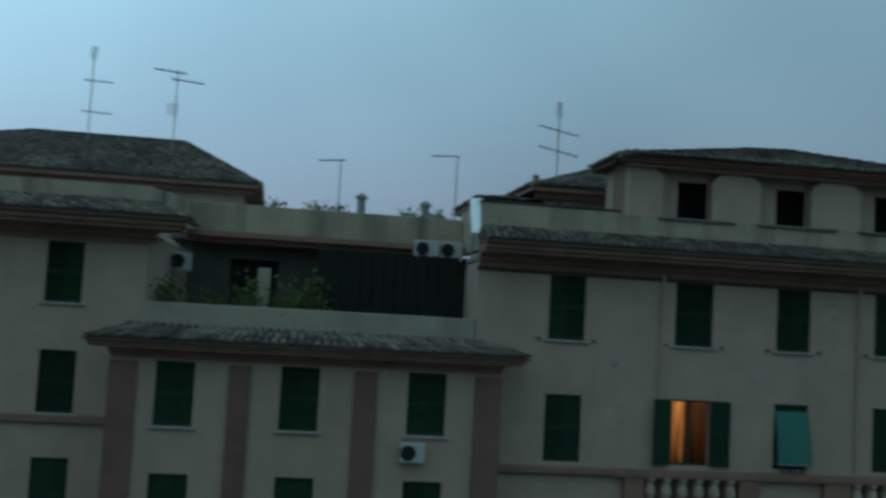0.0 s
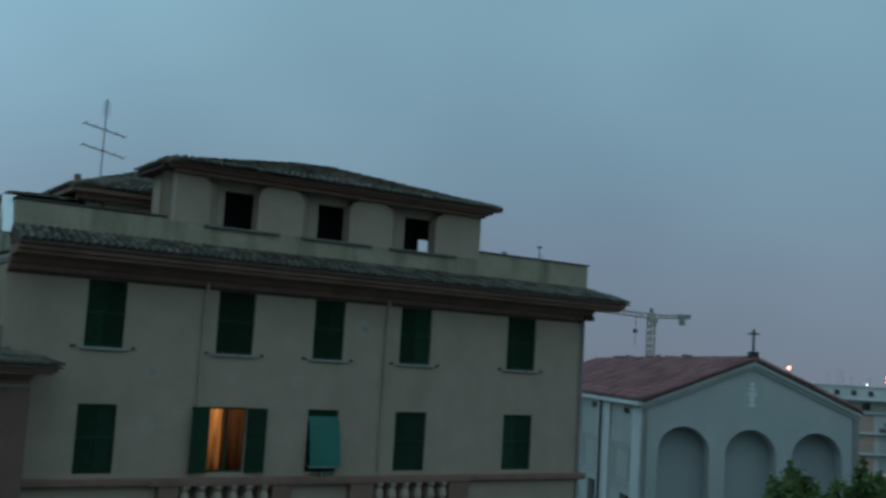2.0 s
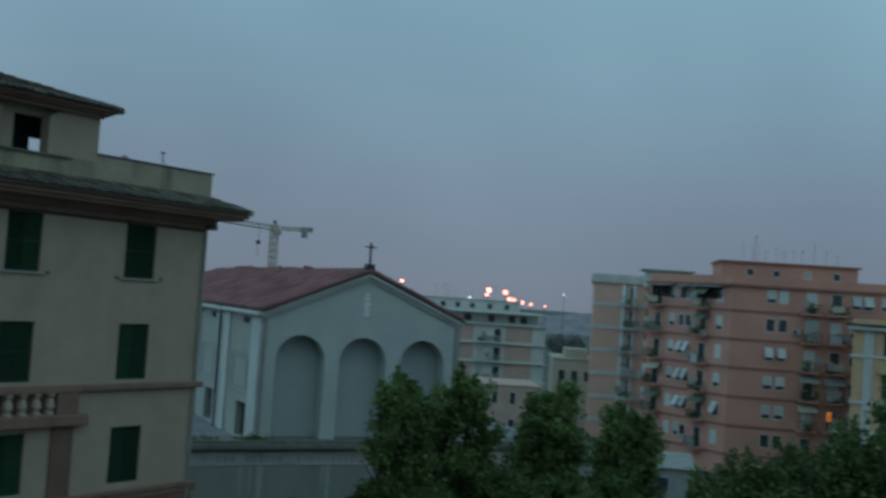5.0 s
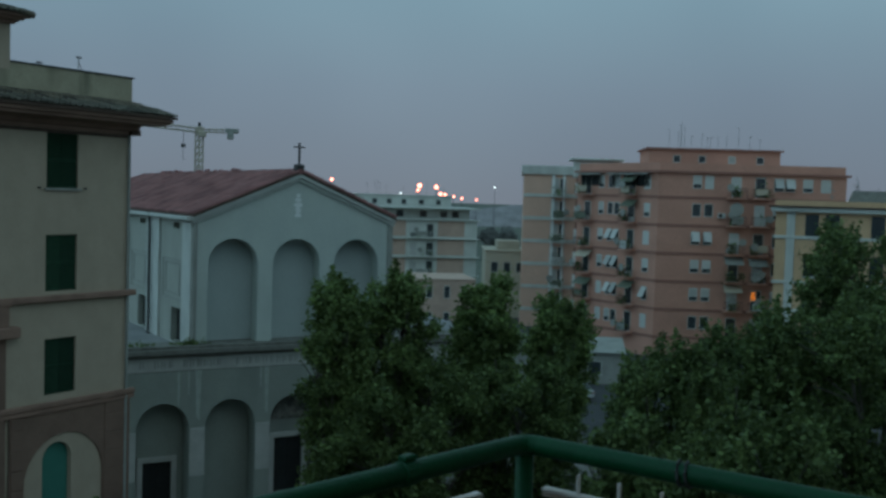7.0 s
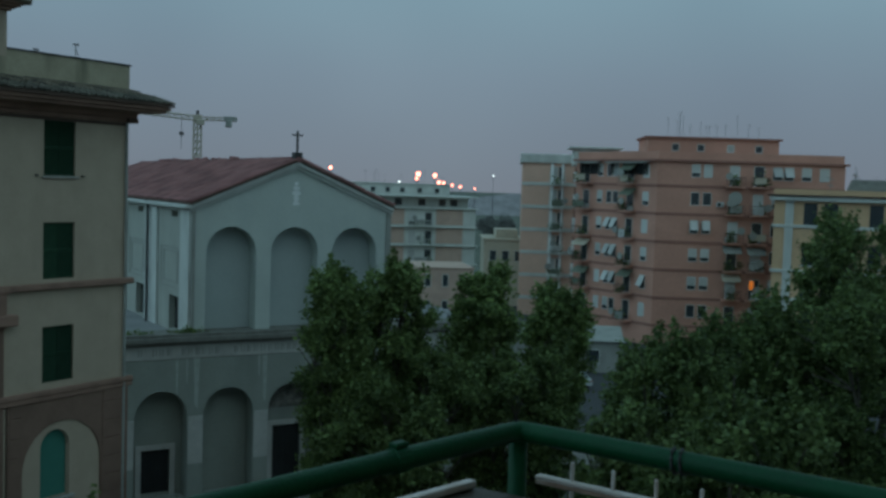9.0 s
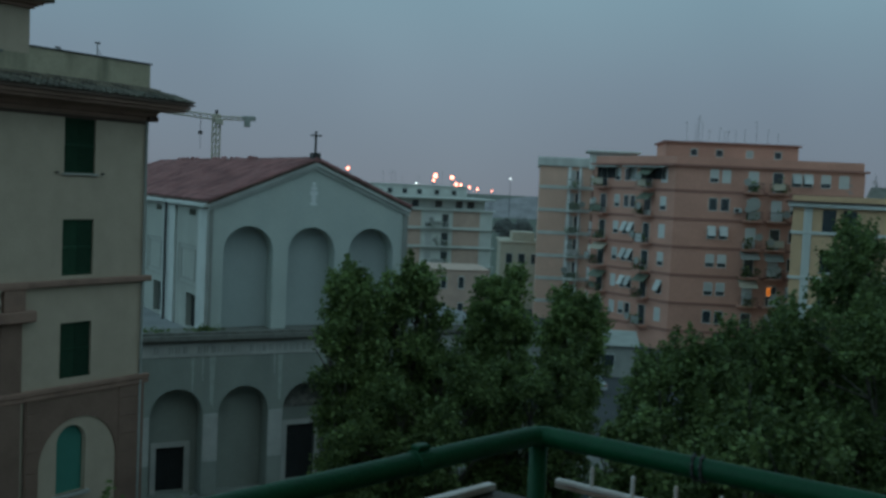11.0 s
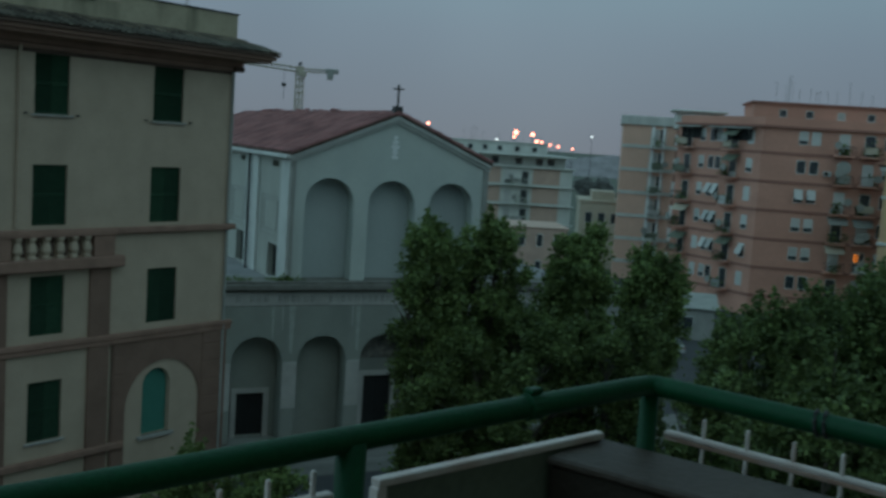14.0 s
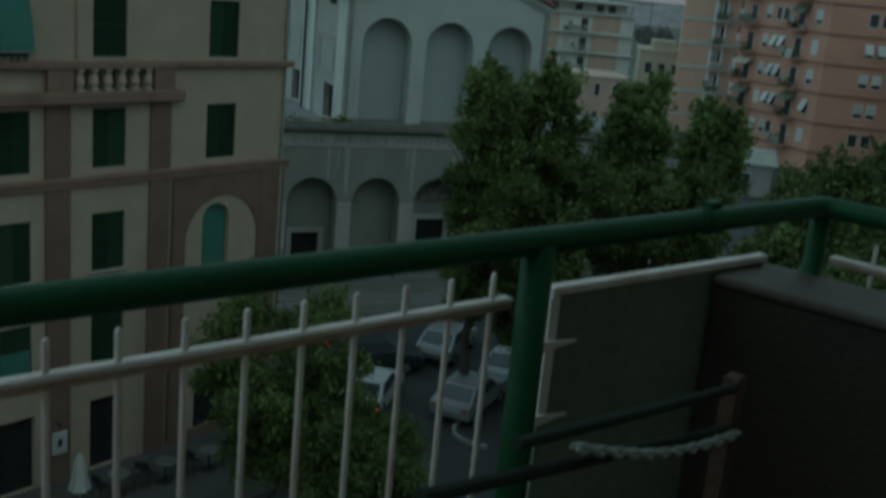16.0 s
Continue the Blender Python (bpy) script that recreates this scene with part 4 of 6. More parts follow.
def antenna(x, y, z, h, kind, seed=0):
    t = thing("tv_antenna", "thin grey television antenna on a roof mast", "antenna", Matrix.Translation((x, y, z)), "roof antennas")
    gg = Geo()
    gg.tube([(x, y, z), (x, y, z + h)], 0.022, 6)
    part("mast", gg, ALU, t)
    rnd = random.Random(seed)
    if kind == "yagi":
        booms = ((h - 0.95, 1.25), (h - 1.6, 1.25))
        for zz, ln in booms:
            gg = Geo()
            gg.tube([(x - ln / 2, y, z + zz + 0.12), (x + ln / 2, y, z + zz - 0.12)], 0.022, 5)
            for k in range(5):
                u = -ln / 2 + ln * k / 4
                gg.tube([(x + u, y - 0.3, z + zz - 0.19 * u), (x + u, y + 0.3, z + zz - 0.19 * u)], 0.01, 4)
            part("boom", gg, ALU, t)
        gg = Geo()
        for k in range(5):
            gg.tube([(x - 0.12, y, z + h - 0.1 - 0.1 * k), (x + 0.12, y, z + h - 0.1 - 0.1 * k)], 0.012, 4)
        part("panel", gg, ALU, t)
    elif kind == "side":
        gg = Geo()
        for zz in (h - 1.25, h - 2.4):
            gg.tube([(x - 0.3, y, z + zz + 0.02), (x + 0.75, y, z + zz - 0.02)], 0.02, 5)
            for k in range(4):
                gg.tube([(x - 0.2 + 0.28 * k, y - 0.3, z + zz), (x - 0.2 + 0.28 * k, y + 0.3, z + zz)], 0.01, 4)
        part("boom", gg, ALU, t)
        gg = Geo()
        for k in range(6):
            gg.tube([(x - 0.14, y, z + h - 0.08 * k), (x + 0.14, y, z + h - 0.08 * k)], 0.013, 4)
        part("panel", gg, ALU, t)
    elif kind == "pair":
        for dx, zz in ((-0.3, h), (0.35, h - 0.32)):
            gg = Geo()
            gg.tube([(x + dx - 0.55, y, z + zz), (x + dx + 0.62, y, z + zz - 0.1)], 0.028, 5)
            for k in range(5):
                gg.tube([(x + dx - 0.5 + 0.25 * k, y - 0.25, z + zz), (x + dx - 0.5 + 0.25 * k, y + 0.25, z + zz)], 0.01, 4)
            part("boom", gg, ALU, t)
        gg = Geo()
        for k in range(5):
            gg.tube([(x - 0.3, y, z + h - 1.3 - 0.09 * k), (x + 0.1, y, z + h - 1.2 - 0.09 * k)], 0.013, 4)
        part("panel", gg, ALU, t)
    elif kind == "flat":
        gg = Geo()
        gg.tube([(x - 0.85, y, z + h - 0.05), (x + 0.05, y, z + h)], 0.025, 5)
        part("boom", gg, ALU, t)
    elif kind == "strut":
        gg = Geo()
        gg.tube([(x - 0.1, y, z + h), (x + 0.12, y, z + h)], 0.03, 5)
        gg.tube([(x, y, z + h - 0.15), (x + 0.28, y, z + h - 0.65)], 0.012, 4)
        part("strut", gg, IRON, t)
    else:
        gg = Geo()
        s = rnd.choice((-1, 1))
        gg.tube([(x - 0.15 * s, y, z + h), (x + 0.7 * s, y, z + h - 0.08)], 0.025, 5)
        part("boom", gg, ALU, t)
    return t


antenna(8.6, YF + 3.4, 21.6, 2.8, "yagi", 1)
antenna(-6.9, YF + 11, 23.0, 3.6, "side", 2)
antenna(-3.9, YF + 11, 23.0, 3.0, "pair", 3)
antenna(1.95, YF + 5, 19.5, 2.75, "short", 4)
antenna(5.7, YF + 5, 19.5, 3.15, "flat", 5)
antenna(24.05, YF + 1.5, 19.1, 2.35, "strut", 6)
antenna(22.45, YF + 1.5, 19.1, 1.98, "strut", 7)
for x, h in ((2.6, 1.4), (4.6, 1.3)):
    g = Geo(HY.M)
    g.lathe(x, 4.0, [(0.13, 19.5), (0.13, 19.5 + h), (0.19, 19.52 + h), (0.19, 19.6 + h), (0.05, 19.7 + h)], 8)
    solo("chimney", g, GREYCONC, "grey round chimney pipe on the roof", "chimney", "roof chimneys", base=(x, YF + 4, 19.5))
g = Geo(HY.M)
g.bbox(7.86, 8.02, 3.3, 3.5, 21.55, 22.0, 0.02)
solo("chimney", g, TERRACOTTA, "small square chimney on the tiled roof", "chimney", "roof chimneys", base=(7.94, YF + 3.4, 21.55))

PATCH = surface("repaired_plaster", (0.44, 0.365, 0.285), 0.9, 0.12, 2, 25, 0.2)
# small things on the wall and roof
n = 14
for x, z in ((16.15, 17.95), (9.6, 16.4)):
    g = Geo(HY.M)
    g.rings([[(x + r * math.cos(2 * math.pi * k / n), yy, z + r * math.sin(2 * math.pi * k / n)) for k in range(n)] for r, yy in ((0.10, 0.0), (0.10, -0.03), (0.07, -0.03), (0.07, -0.01))])
    part("vent", g, SILL, house, "round wall vent")
for k, (x0, x1, z0, z1) in enumerate(((13.6, 14.3, 16.05, 16.5), (15.75, 16.4, 17.7, 18.25), (9.3, 9.8, 14.6, 15.2))):
    rnd = random.Random(k)
    n = 11
    cx, cz = (x0 + x1) / 2, (z0 + z1) / 2
    out = [(cx + (x1 - x0) / 2 * math.cos(2 * math.pi * q / n) * rnd.uniform(0.6, 1.1), cz + (z1 - z0) / 2 * math.sin(2 * math.pi * q / n) * rnd.uniform(0.6, 1.1)) for q in range(n)]
    g = Geo(HY.M)
    g.hull([(x, -0.004, z) for x, z in out], [(x, 0.0, z) for x, z in out])
    part("plaster_patch", g, PATCH, house, "paler patch of repaired plaster")
# hinge pins beside the upper windows
for a, b in COLS_R:
    for x in (a - 0.28, b + 0.28):
        g = Geo(HY.M)
        g.box(x - 0.05, x + 0.05, -0.07, 0.0, 16.93, 16.98)
        part("shutter_catch", g, IRON, house)


# ---- outside the ground floor ----
def cafe_chair(x, y, rz):
    M = Matrix.Translation((x, y, 0.15)) @ Matrix.Rotation(radians(rz), 4, "Z")
    t = thing("cafe_chair", "dark metal cafe chair on the pavement", "chair", M, "cafe chairs")
    g = Geo(M)
    g.bbox(-0.2, 0.2, -0.2, 0.2, 0.43, 0.46, 0.01)
    part("seat", g, CARDARK, t)
    g = Geo(M)
    g.bbox(-0.2, 0.2, 0.18, 0.21, 0.62, 0.88, 0.01)
    part("backrest", g, CARDARK, t)
    for sx in (-0.18, 0.18):
        for sy in (-0.18, 0.19):
            g = Geo(M)
            g.tube([(sx, sy, 0), (sx, sy, 0.43 if sy < 0 else 0.88)], 0.012, 6)
            part("leg", g, IRON, t)


def cafe_table(x, y):
    t = thing("cafe_table", "small round grey cafe table on the pavement", "table", Matrix.Translation((x, y, 0.15)), "cafe tables")
    g = Geo()
    g.lathe(x, y, [(0.33, 0.86), (0.35, 0.875), (0.35, 0.89), (0.33, 0.90)], 18)
    part("tabletop", g, ALU, t)
    g = Geo()
    g.lathe(x, y, [(0.22, 0.15), (0.22, 0.17), (0.03, 0.2), (0.03, 0.86)], 12)
    part("pedestal", g, IRON, t)


for x, y in ((17.2, 26.4), (18.8, 26.2), (20.4, 26.0)):
    cafe_table(x, y)
    cafe_chair(x - 0.55, y + 0.1, 100)
    cafe_chair(x + 0.55, y - 0.05, -80)
t = thing("parasol", "folded white parasol on a pole", "parasol", Matrix.Translation((15.9, 26.5, 0.15)))
g = Geo()
g.lathe(15.9, 26.5, [(0.25, 0.15), (0.25, 0.22), (0.025, 0.24), (0.025, 2.0)], 12)
part("pole", g, ALU, t)
g = Geo()
g.rings([[(15.9 + r * (1 + 0.25 * (k % 2)) * math.cos(2 * math.pi * k / 12), 26.5 + r * (1 + 0.25 * (k % 2)) * math.sin(2 * math.pi * k / 12), z) for k in range(12)] for r, z in ((0.28, 0.75), (0.2, 1.1), (0.1, 1.8), (0.03, 1.95))])
part("cloth", g, WHITEPLASTIC, t)
t = thing("hanging_sign", "white hanging sign on an iron wall bracket", "sign", Matrix.Translation((16.1, YF, 1.5)))
g = Geo()
g.bbox(15.85, 16.35, YF - 0.42, YF - 0.36, 1.3, 2.05, 0.02)
part("board", g, WHITEPLASTIC, t)
g = Geo()
g.bbox(16.03, 16.17, YF - 0.432, YF - 0.421, 1.55, 1.8, 0.003)
part("mark", g, CARDARK, t)
g = Geo()
g.tube([(16.1, YF, 2.3), (16.1, YF - 0.5, 2.3)], 0.02, 6)
g.tube([(16.1, YF - 0.39, 2.3), (16.1, YF - 0.39, 2.05)], 0.012, 6)
part("bracket", g, IRON, t)

# ---- church ----
CF, CU, SC = 53.4, 53.7, 21.95
church = thing("church", "pale blue-grey church with a gabled front and an arcaded porch", "church", CH @ Matrix.Translation((SC, CF, 0)))
SP = 3.61
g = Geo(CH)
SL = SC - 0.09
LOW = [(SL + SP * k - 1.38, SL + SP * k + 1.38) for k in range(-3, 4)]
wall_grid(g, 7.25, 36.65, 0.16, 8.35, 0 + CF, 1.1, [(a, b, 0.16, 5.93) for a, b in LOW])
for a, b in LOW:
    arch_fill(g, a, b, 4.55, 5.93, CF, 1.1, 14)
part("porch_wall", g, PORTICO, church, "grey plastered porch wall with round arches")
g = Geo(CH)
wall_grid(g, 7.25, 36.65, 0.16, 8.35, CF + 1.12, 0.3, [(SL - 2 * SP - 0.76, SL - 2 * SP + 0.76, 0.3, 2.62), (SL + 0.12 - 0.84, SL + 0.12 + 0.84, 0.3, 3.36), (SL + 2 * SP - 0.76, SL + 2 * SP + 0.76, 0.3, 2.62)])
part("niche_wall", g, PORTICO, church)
for c, w, h in ((SL - 2 * SP, 0.76, 2.62), (SL + 0.12, 0.84, 3.36), (SL + 2 * SP, 0.76, 2.62)):
    g = Geo(CH)
    g.bbox(c - w - 0.28, c - w, CF + 1.0, CF + 1.12, 0.16, h + 0.28, 0.02)
    g.bbox(c + w, c + w + 0.28, CF + 1.0, CF + 1.12, 0.16, h + 0.28, 0.02)
    g.bbox(c - w, c + w, CF + 1.0, CF + 1.12, h, h + 0.28, 0.02)
    d = part("door_frame", g, TRAVERTINE, church, "pale travertine door frame")
    g = Geo(CH)
    for s in (-1, 1):
        g.bbox(min(c, c + s * w) + 0.01, max(c, c + s * w) - 0.01, CF + 1.2, CF + 1.27, 0.18, h, 0.02)
    part("door", g, DARK, d, "dark wooden door leaves")
g = Geo(CH)
n = 14
g.poly([(SL + 1.4 * math.cos(math.pi * k / n), CF + 1.1, 4.35 + 1.5 * math.sin(math.pi * k / n)) for k in range(n + 1)])
part("lunette", g, MOSAIC, church, "dark worn mosaic lunette over the main door")
for k in range(-3, 5):
    x = SL + SP * (k - 0.5)
    g = Geo(CH)
    g.bbox(x - 0.40, x + 0.40, CF - 0.05, CF + 0.02, 0.16, 4.53, 0.02)
    part("pier", g, TRAVERTINE, church, "pale travertine pier facing")
    g = Geo(CH)
    g.bbox(x - 0.41, x + 0.41, CF - 0.06, CF + 0.02, 0.16, 2.0, 0.02)
    part("pier_base", g, PORTICO, church)
g = Geo(CH)
g.bbox(7.25, 36.65, CF - 0.04, CF + 0.02, 7.6, 8.35, 0.02)
fr = part("frieze", g, TRAVERTINE, church, "pale frieze with worn unreadable lettering")
g = Geo(CH)
rnd = random.Random(9)
x = 12.6
while x < 33:
    if rnd.random() > 0.16:
        g.box(x, x + rnd.uniform(0.06, 0.12), CF - 0.048, CF - 0.04, 7.78, 8.16)
        g.box(x + 0.16, x + 0.16 + rnd.uniform(0.04, 0.08), CF - 0.048, CF - 0.04, 7.80, 8.15)
    x += rnd.uniform(0.33, 0.42)
part("worn_letters", g, GREYCONC, fr, kind="stuff")
g = Geo(CH)
g.bbox(7.05, 36.85, CF - 0.22, CF + 1.4, 8.35, 8.48, 0.03)
g.bbox(7.0, 36.9, CF - 0.42, CF + 1.4, 8.48, 8.78, 0.04)
g.bbox(7.15, 36.75, CF - 0.26, CF + 1.4, 8.78, 8.93, 0.03)
part("porch_cornice", g, STONEDARK, church, "dark weathered stone cornice of the porch")
g = Geo(CH)
g.box(7.25, 36.65, CF + 1.4, 72, 8.3, 8.5)
part("porch_roof", g, FARROOF, church)
for k, (x, w, z) in enumerate(((15.35, 0.16, 5.7), (15.9, 0.12, 6.2), (16.3, 0.34, 4.9), (19.85, 0.12, 6.4), (20.1, 0.28, 5.0), (22.6, 0.14, 6.3), (23.4, 0.30, 5.2), (25.0, 0.2, 6.0))):
    g = Geo(CH)
    g.hull([(x, CF - 0.004, 7.6), (x + w, CF - 0.004, 7.6), (x + w * 0.8, CF - 0.004, z), (x + w * 0.25, CF - 0.004, z + 0.2)], [(x, CF, 7.6), (x + w, CF, 7.6), (x + w * 0.8, CF, z), (x + w * 0.25, CF, z + 0.2)])
    part("lime_streak", g, LIME, church, "pale streak of lime run down from the frieze")
# nave front
UA, UB = SC - 5.75, SC + 5.75
ZE, ZR = 15.70, 18.07
UP = [(SC + SP * k - 1.385, SC + SP * k + 1.385) for k in (-1, 0, 1)]
g = Geo(CH)
wall_grid(g, UA, UB, 8.4, 15.6, CU, 0.95, [(a, b, 8.75, 14.48) for a, b in UP])
for a, b in UP:
    arch_fill(g, a, b, 13.1, 14.48, CU, 0.95, 20)
g.hull([(UA, CU, 15.6), (UB, CU, 15.6), (SC, CU, 17.95)], [(UA, CU + 0.55, 15.6), (UB, CU + 0.55, 15.6), (SC, CU + 0.55, 17.95)])
part("front_wall", g, CHURCH, church, "pale blue-grey gabled front wall")
g = Geo(CH)
g.box(UA + 0.3, UB - 0.3, CU + 0.96, CU + 1.2, 8.4, 15.5)
part("niche_wall", g, CHURCHNICHE, church, "blue-grey back of the blind arches, darkened as recess shade")
for top, low, out in ((18.05, 17.86, 0.28), (17.86, 17.66, 0.13)):
    g = Geo(CH)
    for xe in (UA - 0.16, UB + 0.16):
        dz = 0.412 * abs(xe - SC)
        a = [(xe, low - dz), (SC, low), (SC, top), (xe, top - dz)]
        g.hull([(x, CU - out, z) for x, z in a], [(x, CU, z) for x, z in a])
    part("gable_moulding", g, CHURCHWHITE, church, "pale stepped moulding under the gable")
g = Geo(CH)
for z, w, h in ((16.05, 0.16, 0.36), (16.35, 0.26, 0.3), (16.62, 0.2, 0.22), (16.86, 0.12, 0.2), (15.78, 0.22, 0.2)):
    n = 12
    ring = [(SC + w * math.cos(2 * math.pi * q / n), z + h / 2 * math.sin(2 * math.pi * q / n)) for q in range(n)]
    g.hull([(x, CU - 0.02, zz) for x, zz in ring], [(x, CU, zz) for x, zz in ring])
part("relief", g, WHITEBAY, church, "faint pale plaster relief in the gable")
g = Geo(CH)
g.bbox(UA - 0.02, UA + 0.14, CU - 0.1, CU + 0.1, 8.5, 15.5, 0.02)
part("drain_pipe", g, GREYCONC, church)
g = Geo(CH)
g.bbox(UB - 0.2, UB + 0.1, CU - 0.1, CU + 0.1, 8.5, 15.5, 0.02)
part("drain_pipe", g, GREYCONC, church)
# nave side wall with strip pilasters, panels and windows (frame turned so that x runs to the front)
SIDE = CH @ Matrix.Translation((UA, CU, 0)) @ Matrix.Rotation(radians(-90), 4, "Z")
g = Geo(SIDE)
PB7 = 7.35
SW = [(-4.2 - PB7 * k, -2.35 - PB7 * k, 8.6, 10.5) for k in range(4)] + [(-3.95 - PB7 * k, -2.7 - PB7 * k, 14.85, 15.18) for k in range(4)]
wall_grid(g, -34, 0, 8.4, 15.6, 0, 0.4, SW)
part("side_wall", g, CHURCHSIDE, church, "side wall of the nave, shade painted into its grey-beige")
# near-black sheet paints the shade behind the side windows
g = Geo(SIDE)
g.box(-34, -0.6, 0.35, 0.5, 8.4, 15.5)
part("interior", g, DARK, church)
for k in range(4):
    g = Geo(SIDE)
    g.bbox(-1.75 - PB7 * k, -0.12 - PB7 * k + (1.0 if k else 0), -0.14, 0.0, 8.5, 15.3, 0.02)
    part("strip_pilaster", g, CHURCHWHITE, church, "white strip pilaster")
    for i0, z0, z1 in ((0.0, 11.0, 13.1), (0.55, 11.3, 12.9)):
        a, b = -5.75 - PB7 * k + i0, -2.1 - PB7 * k - i0
        g = Geo(SIDE)
        g.box(a, b, -0.035, 0.0, z0 - 0.07, z0).box(a, b, -0.035, 0.0, z1, z1 + 0.07)
        g.box(a - 0.16, a, -0.035, 0.0, z0 - 0.07, z1 + 0.07).box(b, b + 0.16, -0.035, 0.0, z0 - 0.07, z1 + 0.07)
        part("panel_frame", g, GREYCONC, church)
    g = Geo(SIDE)
    g.tube([(-7.9 - PB7 * k, -0.30, 8.5), (-7.9 - PB7 * k, -0.30, 15.3), (-7.7 - PB7 * k, -0.42, 15.6)], 0.085, 8)
    part("drain_pipe", g, IRON, church)
g = Geo(SIDE)
g.bbox(-34, 0.2, -0.45, 0.0, 15.4, 15.6, 0.03)
part("side_cornice", g, CHURCHWHITE, church)
# roof, its ridge sinks a little to the back
L = 34
OV = 0.2
g = Geo(CH)
er, el = (UB + OV, CU - 0.35, ZE - 0.1), (UA - OV, CU - 0.35, ZE - 0.1)
erb, elb = (UB + OV, CU + L, ZE - 0.1), (UA - OV, CU + L, ZE - 0.1)
rf, rb = (SC, CU - 0.35, ZR), (SC, CU + L, ZR - 0.16)
g.hull([el, rf, rb, elb], [(p[0], p[1], p[2] + 0.1) for p in (el, rf, rb, elb)])
g.hull([er, rf, rb, erb], [(p[0], p[1], p[2] + 0.1) for p in (er, rf, rb, erb)])
part("roof_bed", g, EAVEWOOD, church, "dark roof edge")
g = Geo(CH)
up = lambda p: (p[0], p[1], p[2] + 0.1)
tiled_slope(g, up(el), up(elb), up(rf), up(rb), 0.34, 0.5, 0.14, seed=21)
tiled_slope(g, up(er), up(erb), up(rf), up(rb), 0.5, 0.7, 0.2, seed=22)
part("roof_tiles", g, REDTILE, church, "red clay tiles of the nave roof", kind="stuff")
g = Geo(CH)
g.tube([up(rf), up(rb)], 0.16, 6)
for k in range(15):
    rk = random.Random(k)
    y = CU + 9.5 + 1.3 * k + rk.uniform(-0.4, 0.4)
    zr = ZR + 0.22 - 0.16 * (y - CU) / L
    g.bbox(SC - 0.1, SC + 0.1, y, y + rk.uniform(0.25, 0.7), zr - 0.1, zr + rk.uniform(0.08, 0.24), 0.03)
part("ridge_tiles", g, REDTILE, church)
g = Geo(CH)
g.bbox(SC - 0.22, SC + 0.22, CU - 0.24, CU + 0.24, ZR - 0.1, ZR + 0.5, 0.03)
g.bbox(SC - 0.05, SC + 0.05, CU - 0.05, CU + 0.05, ZR + 0.5, ZR + 1.68, 0.01)
g.bbox(SC - 0.32, SC + 0.32, CU - 0.04, CU + 0.04, ZR + 1.40, ZR + 1.48, 0.01)
solo("roof_cross", g, IRON, "dark metal cross on a block at the gable top", "cross", base=CH @ Vector((SC, CU, ZR + 0.1)))
g = Geo(CH)
rnd = random.Random(4)
for k in range(260):
    c = rnd.choice((-5.7, -6.1, -8.4))
    p = Vector((SC + c + rnd.gauss(0, 0.35), CF - 0.1 + rnd.uniform(0, 0.35), 8.93 + abs(rnd.gauss(0, 0.11))))
    d = [Vector((rnd.uniform(-1, 1), rnd.uniform(-1, 1), rnd.uniform(-1, 1))) * 0.11 for _ in range(2)]
    g.poly([p, p + d[0], p + d[0] + d[1], p + d[1]])
solo("ledge_weeds", g, LEAFDARK, "dark weeds growing on the porch cornice", "weeds", kind="stuff", base=CH @ Vector((SC - 6.5, CF, 8.93)))


def at(az, dist, z=0.0):
    return Vector((dist * math.sin(radians(az)), dist * math.cos(radians(az)), z))


# ---- tower crane behind the church ----
cp = at(44.92, 210)
crane = thing("tower_crane", "pale tower crane far behind the church", "crane", Matrix.Translation(cp))


def truss(g, a, b, w, n, r=0.12):
    a, b = Vector(a), Vector(b)
    d = (b - a).normalized()
    u = d.cross(Vector((0, 0, 1)) if abs(d.z) < 0.9 else Vector((1, 0, 0))).normalized() * w
    v = d.cross(u).normalized() * w
    for s, t in ((1, 1), (1, -1), (-1, 1), (-1, -1)):
        g.tube([a + u * s + v * t, b + u * s + v * t], r, 4)
    for k in range(n):
        p, q = a.lerp(b, k / n), a.lerp(b, (k + 1) / n)
        for s in (1, -1):
            g.tube([p + u * s + v, q + u * s - v], r * 0.6, 4).tube([p + u + v * s, q - u + v * s], r * 0.6, 4)


g = Geo()
top = cp + Vector((0, 0, 28.4))
truss(g, cp, top, 0.5, 22, 0.24)
part("mast", g, CRANEPAINT, crane)
jd = Vector((math.cos(radians(-45)), math.sin(radians(-45)), 0)).normalized()
g = Geo()
truss(g, top, top - jd * 24 + Vector((0, 0, 2.0)), 0.4, 20, 0.13)
part("jib", g, CRANEPAINT, crane)
g = Geo()
truss(g, top, top + jd * 7.2 + Vector((0, 0, 0.1)), 0.28, 6, 0.12)
part("counter_jib", g, CRANEPAINT, crane)
g = Geo(Matrix.Translation(top + jd * 6.2) @ Matrix.Rotation(radians(-45), 4, "Z"))
g.bbox(-0.9, 0.3, -0.7, 0.7, -1.5, -0.1, 0.1)
g.bbox(-1.3, 1.3, -0.6, 0.6, -0.3, 0.6, 0.1)
part("counterweight", g, GREYCONC, crane)
g = Geo(Matrix.Translation(top) @ Matrix.Rotation(radians(-45), 4, "Z"))
g.bbox(-0.3, 1.3, -1.2, 0.1, -1.3, -0.2, 0.1)
g.bbox(-0.8, 0.8, -0.6, 0.6, -0.5, 0.7, 0.15)
part("cab", g, CRANEPAINT, crane)
g = Geo()
g.tube([top, top + Vector((0, 0, 1.5))], 0.3, 6)
hk = top - jd * 3.0
g.tube([hk, hk - Vector((0, 0, 6))], 0.06, 4)
